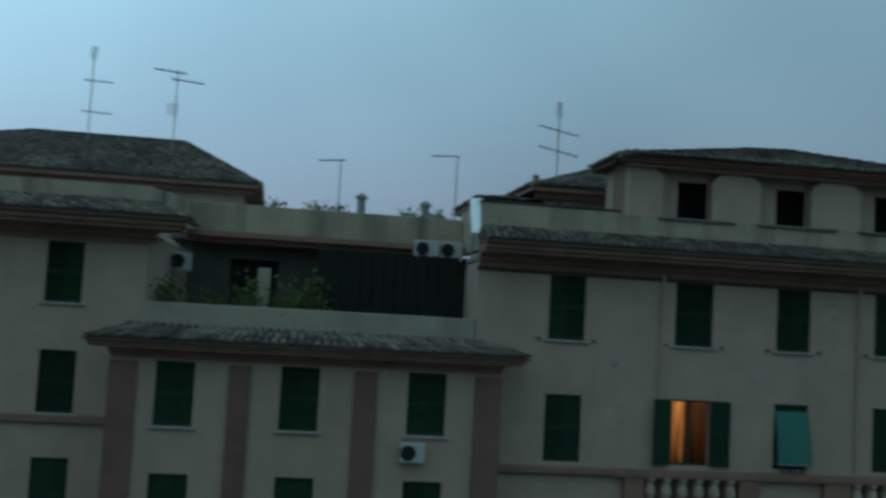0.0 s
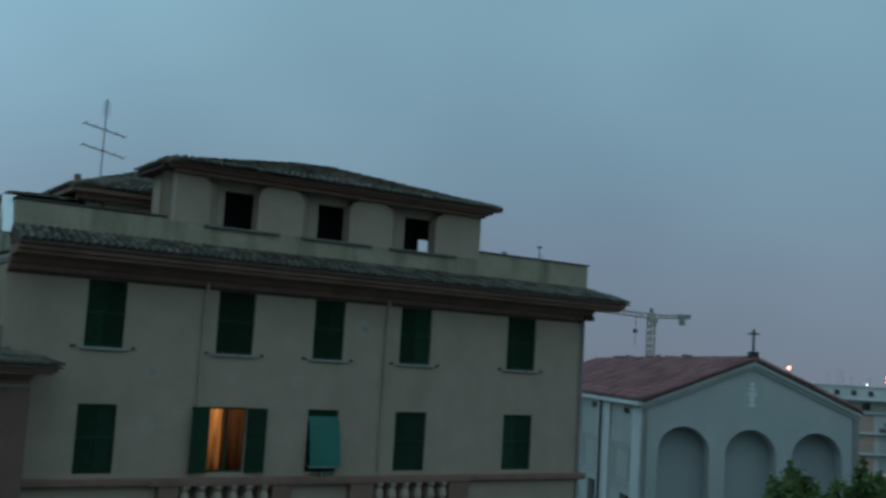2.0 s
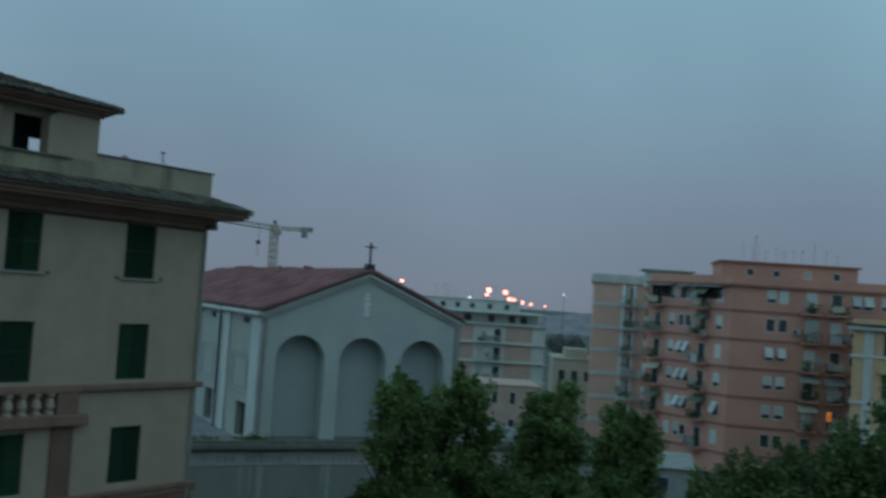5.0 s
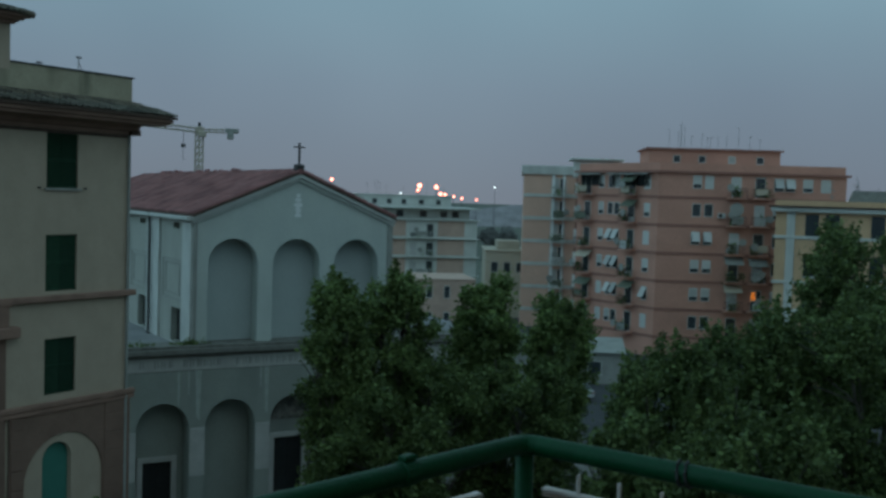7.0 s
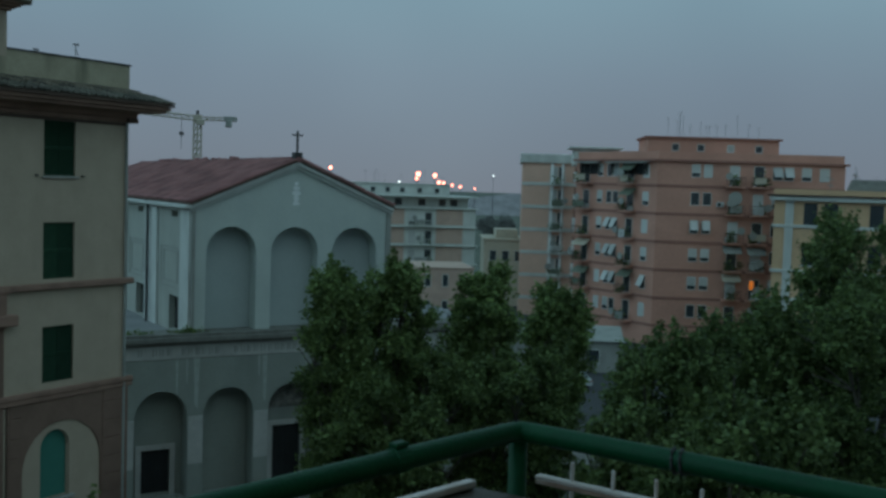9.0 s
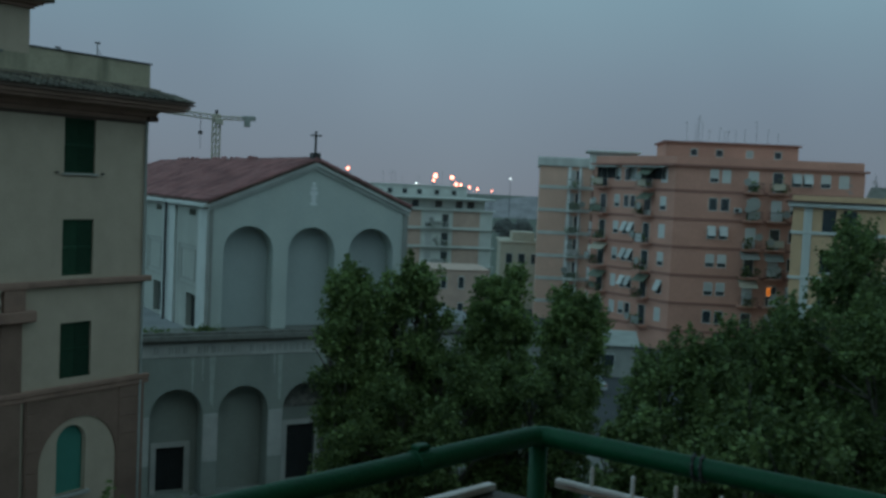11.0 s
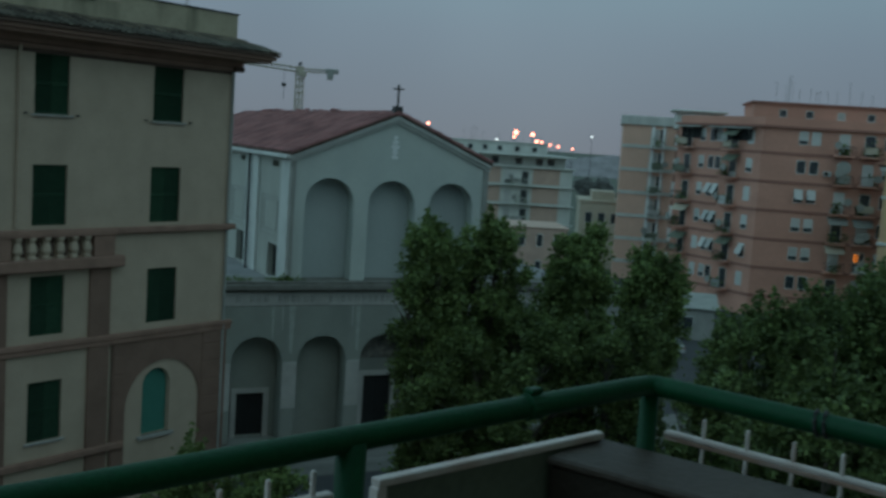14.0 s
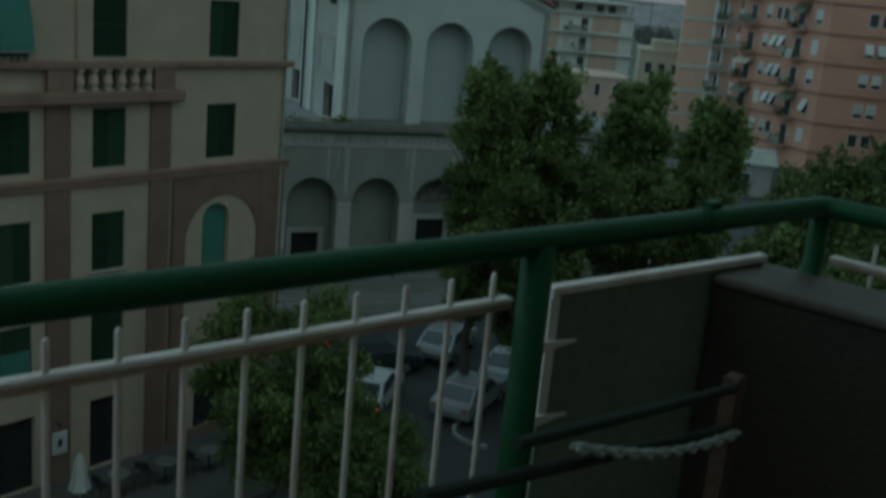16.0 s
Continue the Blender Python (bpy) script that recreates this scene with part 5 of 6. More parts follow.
g.box(hk.x - 0.3, hk.x + 0.3, hk.y - 0.3, hk.y + 0.3, hk.z - 3.4, hk.z - 2.7)
part("hook_rope", g, IRON, crane)


# ---- apartment blocks in the distance ----
def far_window(parent, M, x, z, w, h, kind="blind", rnd=random):
    g = Geo(M)
    g.box(x - w / 2 - 0.06, x + w / 2 + 0.06, -0.04, 0.1, z - 0.08, z).box(x - w / 2 - 0.06, x - w / 2, -0.03, 0.1, z, z + h)
    g.box(x + w / 2, x + w / 2 + 0.06, -0.03, 0.1, z, z + h).box(x - w / 2, x + w / 2, -0.03, 0.1, z + h, z + h + 0.08)
    o = part("window", g, CONCRETE, parent)
    g = Geo(M)
    if kind == "pane":
        g.box(x - w / 2, x + w / 2, -0.012, 0.0, z, z + h)
        part("pane", g, PANE, o)
    elif kind == "lit":
        g.box(x - w / 2, x + w / 2, -0.012, 0.0, z, z + h)
        part("pane", g, ORANGEWINDOW, o)
    elif kind == "open":
        g.box(x - w / 2, x + w / 2, -0.012, 0.0, z, z + h)
        part("pane", g, PANE, o)
        g = Geo(M)
        g.hull([(x - w / 2, -0.03, z + h), (x + w / 2, -0.03, z + h), (x + w / 2, -0.06, z + h), (x - w / 2, -0.06, z + h)],
               [(x - w / 2, -0.62, z + 0.3), (x + w / 2, -0.62, z + 0.3), (x + w / 2, -0.65, z + 0.3), (x - w / 2, -0.65, z + 0.3)])
        part("blind", g, BLIND, o)
    else:
        g.box(x - w / 2, x + w / 2, -0.012, 0.0, z, z + h)
        part("pane", g, PANE, o)
        g = Geo(M)
        g.box(x - w / 2, x + w / 2, -0.03, -0.013, z + h * rnd.choice((0.0, 0.0, 0.3)), z + h)
        part("blind", g, BLIND, o)
    return o


def far_balcony(parent, M, x0, x1, z, mat, rail=IRON, depth=1.1, clutter=0, seed=0):
    g = Geo(M)
    g.bbox(x0, x1, -depth, 0.0, z - 0.18, z, 0.03)
    o = part("balcony", g, mat, parent)
    g = Geo(M)
    g.box(x0, x1, -depth, -depth + 0.05, z + 0.95, z + 1.02)
    n = int((x1 - x0) / 0.25)
    for k in range(n + 1):
        xx = x0 + (x1 - x0) * k / n
        g.box(xx - 0.02, xx + 0.02, -depth, -depth + 0.04, z, z + 0.95)
    part("railing", g, rail, o, kind="stuff")
    rnd = random.Random(seed * 7919 + 13)
    if clutter:
        g = Geo(M)
        for k in range(clutter):
            xx = rnd.uniform(x0 + 0.3, x1 - 0.3)
            for q in range(30):
                p = Vector((xx + rnd.gauss(0, 0.22), -depth * 0.8 + rnd.gauss(0, 0.12), z + abs(rnd.gauss(0.5, 0.35))))
                d = [Vector((rnd.uniform(-1, 1), rnd.uniform(-1, 1), rnd.uniform(-1, 1))) * 0.2 for _ in range(2)]
                g.poly([p, p + d[0], p + d[0] + d[1], p + d[1]])
        part("foliage", g, LEAFDARK, o, kind="stuff")
        if rnd.random() < 0.55:
            g = Geo(M)
            a = rnd.uniform(x0, x0 + 0.3 * (x1 - x0))
            b = a + rnd.uniform(0.5, 0.9) * (x1 - a)
            g.box(a, b, -depth - 0.03, -depth - 0.005, z + rnd.uniform(0.05, 0.4), z + rnd.uniform(0.9, 1.05))
            part("screen_cloth", g, rnd.choice((GREYCONC, BLIND, SHEET, TANWALL)), o, "cloth hung on the balcony rail")
        if rnd.random() < 0.16:
            g = Geo(M)
            zz = z + rnd.uniform(1.5, 2.0)
            g.hull([(x0, -0.02, zz + 0.75), (x1, -0.02, zz + 0.75), (x1, -0.05, zz + 0.8), (x0, -0.05, zz + 0.8)], [(x0, -depth, zz), (x1, -depth, zz), (x1, -depth, zz + 0.04), (x0, -depth, zz + 0.04)])
            part("sun_blind", g, rnd.choice((GREYCONC, SHEET, TANWALL)), o, "faded cloth sun blind")
        if rnd.random() < 0.5:
            g = Geo(M)
            a = rnd.uniform(x0 + 0.4, x1 - 0.4)
            g.bbox(a - 0.35, a + 0.35, -0.45, -0.1, z + 0.02, z + 0.6, 0.03)
            part("cooler_box", g, WHITEPLASTIC, o, "white outdoor cooler")
        if rnd.random() < 0.5:
            g = Geo(M)
            cx, cz, n = rnd.uniform(x0, x1), z + rnd.uniform(0.8, 1.4), 12
            g.rings([[(cx + r * math.cos(2 * math.pi * k / n), yy, cz + r * math.sin(2 * math.pi * k / n)) for k in range(n)] for r, yy in ((0.42, -depth - 0.3), (0.3, -depth - 0.2), (0.06, -depth - 0.12))])
            part("satellite_dish", g, GREYCONC, o, "grey satellite dish")
    return o


RC = Vector((110.6, 41.0, 0))
RF = Matrix.Translation(RC) @ Matrix.Rotation(radians(-62), 4, "Z")
RLANG = math.atan2(-0.906, -0.42)
RLEN = 14.6
RL = Matrix.Translation(RC + Vector((0.42, 0.906, 0)) * RLEN) @ Matrix.Rotation(RLANG, 4, "Z")
red = thing("apartment_block", "tall red brick apartment block with cluttered balconies", "apartment block", Matrix.Translation(RC))
FL = [2.4, 5.5, 8.62, 11.72, 14.82, 17.9]
far_end = RF @ Vector((20.2, 0, 0))
back = RC + Vector((0.42, 0.906, 0)) * (RLEN - 1.0)
b2 = RF @ Vector((20.2, 16, 0))
b1 = back + (RF.to_3x3() @ Vector((12, 9, 0)))
foot = [RC, far_end, b2, b1, back]
g = Geo()
g.hull([(p.x, p.y, 0.0) for p in foot], [(p.x, p.y, 20.45) for p in foot])
part("wall", g, REDBRICK, red, "red brick outer walls")
for M, x0, ln in ((RF, 0.0, 20.2), (RL, 1.0, RLEN)):
    for z in FL:
        g = Geo(M)
        g.box(x0, ln, -0.06, 0.0, z - 0.28, z + 0.02)
        part("string_course", g, REDDARK, red)
g = Geo()
ov = [p + (p - sum(foot, Vector()) / 5).normalized() * 0.5 for p in foot]
g.hull([(p.x, p.y, 20.45) for p in ov], [(p.x, p.y, 20.68) for p in ov])
part("roof_edge", g, REDDARK, red)
cen = sum(foot, Vector()) / 5
inn = [cen + (p - cen) * 0.99 for p in foot]
g = Geo()
g.hull([(p.x, p.y, 20.68) for p in inn], [(p.x, p.y, 21.55) for p in inn])
part("attic", g, REDBRICK, red, "set back red attic storey")
pen = [RF @ Vector(p) for p in ((-0.9, 2.5, 0), (13.6, 2.5, 0), (13.6, 11, 0), (-0.9, 11, 0))]
g = Geo()
g.hull([(p.x, p.y, 21.55) for p in pen], [(p.x, p.y, 23.1) for p in pen])
part("penthouse", g, REDBRICK, red, "red roof penthouse")
po = [RF @ Vector(p) for p in ((-1.2, 2.2, 0), (13.9, 2.2, 0), (13.9, 11.3, 0), (-1.2, 11.3, 0))]
g = Geo()
g.hull([(p.x, p.y, 23.1) for p in po], [(p.x, p.y, 23.3) for p in po])
part("penthouse_roof", g, REDDARK, red)
for x, k in ((2.2, "pane"), (5.0, "pane"), (8.3, "blind"), (11.4, "pane")):
    far_window(red, RF @ Matrix.Translation((0, 2.5, 0)), x, 21.75, 0.7, 0.7, k)
rnd = random.Random(12)
for i, z in enumerate(FL[0:]):
    for x in (4.2, 5.5):
        far_window(red, RF, x, z + 0.95, 0.85, 1.3, ("pane", "blind", "blind", "open", "pane", "blind")[i], rnd)
    for x in (8.4, 11.0):
        far_balcony(red, RF, x - 1.0, x + 1.0, z, REDBRICK, clutter=3, seed=i * 7 + int(x))
        far_window(red, RF, x, z + 0.1, 1.0, 2.1, "blind" if (i + int(x)) % 2 else "pane", rnd)
    for x in (13.0, 14.2, 16.1, 18.0):
        far_window(red, RF, x, z + 0.85, 0.95, 1.3, rnd.choice(("open", "blind", "blind", "pane")), rnd)
    # flank
    far_window(red, RL, 12.9, z + 0.75, 0.85, 1.4, "blind" if i != 1 else "open", rnd)
    far_balcony(red, RL, 9.5, 11.5, z, REDBRICK, clutter=3, seed=100 + i)
    far_window(red, RL, 10.4, z + 0.1, 1.0, 2.1, "pane", rnd)
    for x in (5.3, 6.9, 8.0):
        far_window(red, RL, x, z + 0.85, 0.8, 1.3, rnd.choice(("open", "open", "blind", "pane")) if x > 6 else "blind", rnd)
    far_balcony(red, RL, 1.7, 4.1, z, REDBRICK, clutter=3, seed=200 + i)
    far_window(red, RL, 2.9, z + 0.1, 1.0, 2.1, "pane", rnd)
# flat near-black panels paint the shade of the loggia recesses
for a, b in ((1.6, 5.2), (7.0, 8.3), (9.0, 13.2)):
    g = Geo(RL)
    g.box(a, b, -0.03, 0.02, 18.9, 20.2)
    part("loggia", g, DARK, red, "near-black panel painted as a shaded top-floor loggia")
    g = Geo(RL)
    g.hull([(a - 0.3, -0.9, 20.2), (b + 0.3, -0.9, 20.2), (b + 0.3, 0, 20.38), (a - 0.3, 0, 20.38)], [(a - 0.3, -0.9, 20.25), (b + 0.3, -0.9, 20.25), (b + 0.3, 0, 20.43), (a - 0.3, 0, 20.43)])
    part("awning", g, GREYCONC, red)
air_conditioner(6.9, -0.05, 15.6, RF)
g = Geo(RF)
n = 18
g.rings([[(8.3 + r * math.cos(2 * math.pi * k / n), yy, 16.6 + r * math.sin(2 * math.pi * k / n)) for k in range(n)] for r, yy in ((0.75, -1.35), (0.5, -1.2), (0.12, -1.1))])
part("satellite_dish", g, GREYCONC, red, "grey satellite dish")

far_window(red, RF, 10.75, 6.65, 0.5, 0.95, "lit", rnd)
# orange brick block with white bands, beside the red one
OM = Matrix.Translation(at(62.45, 141)) @ Matrix.Rotation(radians(-62), 4, "Z")
orange = thing("apartment_block", "orange brick block with white floor bands", "apartment block", OM)
g = Geo(OM)
g.box(0, 8.6, 0, 14, 0, 20.4)
part("wall", g, ORANGEBRICK, orange)
g = Geo(OM)
g.bbox(-0.3, 8.6, -0.3, 14.3, 20.4, 21.6, 0.05)
part("roof_band", g, CONCRETE, orange, "pale concrete roof band")
for i in range(7):
    z = 17.6 - 3.05 * i
    g = Geo(OM)
    g.box(0, 8.6, -0.08, 0, z - 0.2, z + 0.25)
    part("floor_band", g, CONCRETE, orange)
    if z > 0:
        far_balcony(orange, OM, 3.6, 5.7, z, CONCRETE, CONCRETE, clutter=2, seed=300 + i)
        far_window(orange, OM, 4.2, z + 0.1, 0.9, 2.2, "blind", rnd)
        far_window(orange, OM, 5.2, z + 0.1, 0.7, 2.2, "pane", rnd)
        for a, b, z0, z1, m in ((6.8, 7.7, 0.1, 1.75, WHITEBAY), (6.95, 7.5, 1.75, 2.75, REDDARK), (3.75, 4.15, 0.0, 2.8, WHITEBAY), (5.2, 5.5, 0.0, 2.8, WHITEBAY)):
            g = Geo(OM)
            g.box(a, b, -0.14, 0, z + z0, z + z1)
            part("panel", g, m, orange)
rm = Matrix.Translation(at(65.2, 132)) @ Matrix.Rotation(radians(-62), 4, "Z")
g = Geo(rm)
g.bbox(0.0, 5.5, 0, 5, 20.0, 22.1, 0.05)
g.bbox(-0.6, 6.0, -0.5, 5.5, 22.1, 22.35, 0.05)
part("stair_tower", g, CONCRETE, orange, "pale roof house")

# infill kept pale: haze is put into its colour
PALEBRICK = surface("pale_brick_infill", (0.50, 0.36, 0.29), 0.9, 0.12, 0.5, 8, 0.2, stain=0.3)
# pale block behind the church
PM = Matrix.Translation(at(53.2, 172)) @ Matrix.Rotation(radians(-45), 4, "Z")
pal = thing("apartment_block", "pale weathered block with balconies and a roof storey", "apartment block", PM)
g = Geo(PM)
g.box(0, 21.0, 0, 16, 0, 13.2)
part("wall", g, CONCRETE, pal)
g = Geo(PM)
g.box(0.8, 20.0, 1.5, 15, 13.2, 15.0)
g.bbox(-0.4, 21.3, -0.8, 16, 14.9, 15.2, 0.05)
g.box(0.5, 17.2, 3.5, 14, 15.2, 17.0)
g.bbox(0.2, 17.5, 3.2, 14, 17.0, 17.15, 0.03)
part("attic", g, CONCRETE, pal, "pale set back roof storeys")
for i in range(4):
    z = 10.2 - 3.1 * i
    for a, b in ((3.6, 8.8), (14.2, 18.8)):
        g = Geo(PM)
        g.box(a, b, -0.06, 0, z + 0.15, z + 2.75)
        part("brick_panel", g, PALEBRICK, pal, "pale orange brick infill")
    g = Geo(PM)
    g.bbox(-0.5, 21.4, -0.5, 0, z + 2.8, z + 3.0, 0.03)
    part("floor_band", g, CONCRETE, pal)
    for a, b in ((0.3, 3.2), (9.2, 13.8)):
        far_balcony(pal, PM, a, b, z, CONCRETE, CONCRETE, clutter=2, seed=400 + i)
        for q in range(2):
            far_window(pal, PM, a + 0.9 + q * (b - a - 1.8), z + 0.1, 1.1, 2.1, "pane" if q else "blind", rnd)
for x in (2, 5, 8, 12, 15.5, 17.5):
    far_window(pal, PM @ Matrix.Translation((0, 1.5, 0)), x, 13.5, 1.2, 1.1, "pane", rnd)
for x in (1.5, 4, 6.5, 9, 12, 15):
    far_window(pal, PM @ Matrix.Translation((0, 3.5, 0)), x, 15.6, 0.8, 0.8, "pane", rnd)
# low tan house
TM = Matrix.Translation(at(60.3, 150)) @ Matrix.Rotation(radians(-58), 4, "Z")
tan = thing("low_house", "tan flat-roofed house with small windows", "house", TM)
g = Geo(TM)
g.box(0.5, 9.5, 0, 12, 0, 9.4)
g.bbox(0.3, 9.7, -0.2, 12.2, 9.4, 9.65, 0.03)
g.box(2.2, 5.4, 1.5, 8, 9.65, 10.9)
part("wall", g, TANWALL, tan)
for x in (1.8, 3.6, 5.4):
    far_window(tan, TM, x, 6.5, 0.9, 1.4, "pane", rnd)
# low pale shed and wall between the trees
LM = Matrix.Translation(at(60.5, 98)) @ Matrix.Rotation(radians(-62), 4, "Z")
shed = thing("low_building", "low pale building at the end of the square", "building", LM)
g = Geo(LM)
g.box(0, 13, 0, 8, 0, 3.0)
part("wall", g, GREYCONC, shed)
g = Geo(LM)
g.hull([(-0.4, -0.4, 3.0), (13.4, -0.4, 3.0), (13.4, 8.4, 3.0), (-0.4, 8.4, 3.0)], [(-0.4, 3.8, 3.9), (13.4, 3.8, 3.9), (13.4, 4.2, 3.9), (-0.4, 4.2, 3.9)])
part("roof", g, GREYCONC, shed)
for x in (2.5, 6.5, 10.5):
    far_window(shed, LM, x, 0.9, 1.2, 1.2, "pane", rnd)

QM = Matrix.Translation(at(56.9, 118)) @ Matrix.Rotation(radians(-50), 4, "Z")
rose = thing("low_house", "low dull rose house behind the trees", "house", QM)
g = Geo(QM)
g.box(0, 6.4, 0, 9, 0, 7.6)
g.bbox(-0.1, 6.5, -0.12, 9.1, 7.6, 7.75, 0.03)
part("wall", g, PALEBRICK, rose)
for x in (1.2, 3.2, 5.2):
    for z in (2.6, 5.6):
        far_window(rose, QM, x, z, 0.6, 1.3, "pane", rnd)

# yellow building
YM = Matrix.Translation(at(75.72, 104)) @ Matrix.Rotation(radians(-77.5), 4, "Z")
yel = thing("apartment_house", "yellow ochre house with white quoins and string courses", "house", YM)
g = Geo(YM)
g.box(0, 26, 0, 14, 0, 16.9)
part("wall", g, YELLOW, yel)
g = Geo(YM)
g.bbox(-0.45, 26.6, -0.45, 14.6, 16.62, 17.05, 0.05)
part("cornice", g, CONCRETE, yel, "pale roof cornice")
g = Geo(YM)
g.bbox(-0.65, 26.8, -0.65, 14.8, 17.05, 17.22, 0.04)
part("gutter", g, EAVEWOOD, yel, "dark roof gutter")
g = Geo(YM)
g.box(-0.1, 25.9, 0.0, 13.6, 17.22, 17.72)
part("attic", g, YELLOW, yel)
for k in range(18):
    g = Geo(YM)
    g.bbox(0.2 + 1.45 * k, 0.45 + 1.45 * k, -0.55, -0.45, 16.66, 17.0, 0.02)
    part("bracket", g, CONCRETE, yel)
for z in (14.1, 9.85, 7.2, 3.9):
    g = Geo(YM)
    g.bbox(-0.15, 26.1, -0.15, 0, z, z + 0.3, 0.03)
    part("string_course", g, CONCRETE, yel)
for x in (1.0,):
    g = Geo(YM)
    g.box(x, x + 0.75, -0.12, 0, 0, 16.9)
    part("pilaster", g, CONCRETE, yel, "pale pilaster strip")
for z in (14.35, 10.6, 7.6, 4.4):
    for x in (3.25, 5.05, 9.0, 13.2, 16.6, 20.5, 24.0):
        g = Geo(YM)
        g.box(x - 0.6, x + 0.6, -0.02, 0.02, z, z + 2.1)
        part("window", g, PANE, yel)
        g = Geo(YM)
        g.bbox(x - 0.75, x + 0.75, -0.12, 0, z - 0.12, z, 0.02)
        part("sill", g, CONCRETE, yel)
g = Geo(YM)
g.hull([(6.4, 1.0, 17.72), (11.5, 1.0, 17.72), (11.5, 5.0, 17.72), (6.4, 5.0, 17.72)], [(6.8, 1.6, 18.75), (11.2, 1.6, 18.8), (11.2, 4.4, 18.8), (6.8, 4.4, 18.75)])
solo("roof_canopy", g, STONEDARK, "dark cloth canopy on the roof terrace", "canopy", base=YM @ Vector((8.8, 3, 17.72)))
# roof antennas on the far blocks
for k in range(14):
    q = RF @ Vector((random.Random(k).uniform(0, 13), random.Random(k + 40).uniform(3, 10), 0))
    antenna(q.x, q.y, 23.3, random.Random(k + 80).uniform(1.2, 3.4), "short", k)
for k in range(10):
    q = PM @ Vector((random.Random(k).uniform(1, 18), random.Random(k + 40).uniform(4, 12), 0))
    antenna(q.x, q.y, 17.1, random.Random(k + 80).uniform(1.2, 2.8), "short", k)
for k in range(8):
    q = YM @ Vector((random.Random(k).uniform(2, 24), random.Random(k + 40).uniform(3, 10), 0))
    antenna(q.x, q.y, 17.70, random.Random(k + 80).uniform(1.2, 3.0), "yagi", k)

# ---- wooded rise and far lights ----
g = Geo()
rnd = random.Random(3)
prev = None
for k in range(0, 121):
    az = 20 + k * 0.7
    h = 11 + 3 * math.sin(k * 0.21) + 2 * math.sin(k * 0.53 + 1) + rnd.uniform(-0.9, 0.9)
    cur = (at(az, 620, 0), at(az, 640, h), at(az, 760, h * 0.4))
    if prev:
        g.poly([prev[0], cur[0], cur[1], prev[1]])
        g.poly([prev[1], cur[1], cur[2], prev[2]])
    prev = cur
solo("backdrop", g, FARHILL, "wooded rise on the horizon, haze painted into its colour", "hill", kind="structure")
for az, el, dd, mat, r in ((51.98, 0.74, 330, LAMPORANGE, 0.62), (56.75, 0.55, 420, LAMPORANGE, 1.1), (57.66, 0.49, 420, LAMPORANGE, 1.0), (56.67, 0.30, 420, LAMPORANGE, 0.7), (57.9, 0.13, 430, LAMPORANGE, 0.85),
                           (58.15, 0.11, 430, LAMPORANGE, 0.7), (58.62, 0.0, 460, LAMPORANGE, 0.7), (59.07, -0.08, 480, LAMPORANGE, 0.65), (59.86, -0.14, 520, LAMPORANGE, 0.5), (55.73, 0.10, 420, LAMPWHITE, 0.5), (60.85, 0.57, 500, LAMPWHITE, 0.5)):
    z = 17.06 + dd * math.tan(radians(el))
    r *= 0.82
    p = at(az, dd)
    t = thing("street_lamp", "tall street lamp glowing in the dusk" if mat is LAMPORANGE else "small white lamp far off", "street lamp", Matrix.Translation(p), "far lamps")
    g = Geo()
    g.tube([p, p + Vector((0, 0, z - 0.3))], [0.16, 0.08], 6)
    part("pole", g, IRON, t)
    # head drawn far oversized: the lamp's glare is put into its size
    g = Geo()
    g.lathe(p.x, p.y, [(0.02, z - r), (r * 0.7, z - r * 0.7), (r, z), (r * 0.7, z + r * 0.7), (0.02, z + r)], 10)
    part("lamp_head", g, mat, t, "glowing orange lamp head" if mat is LAMPORANGE else "glowing white lamp head", smooth=True)


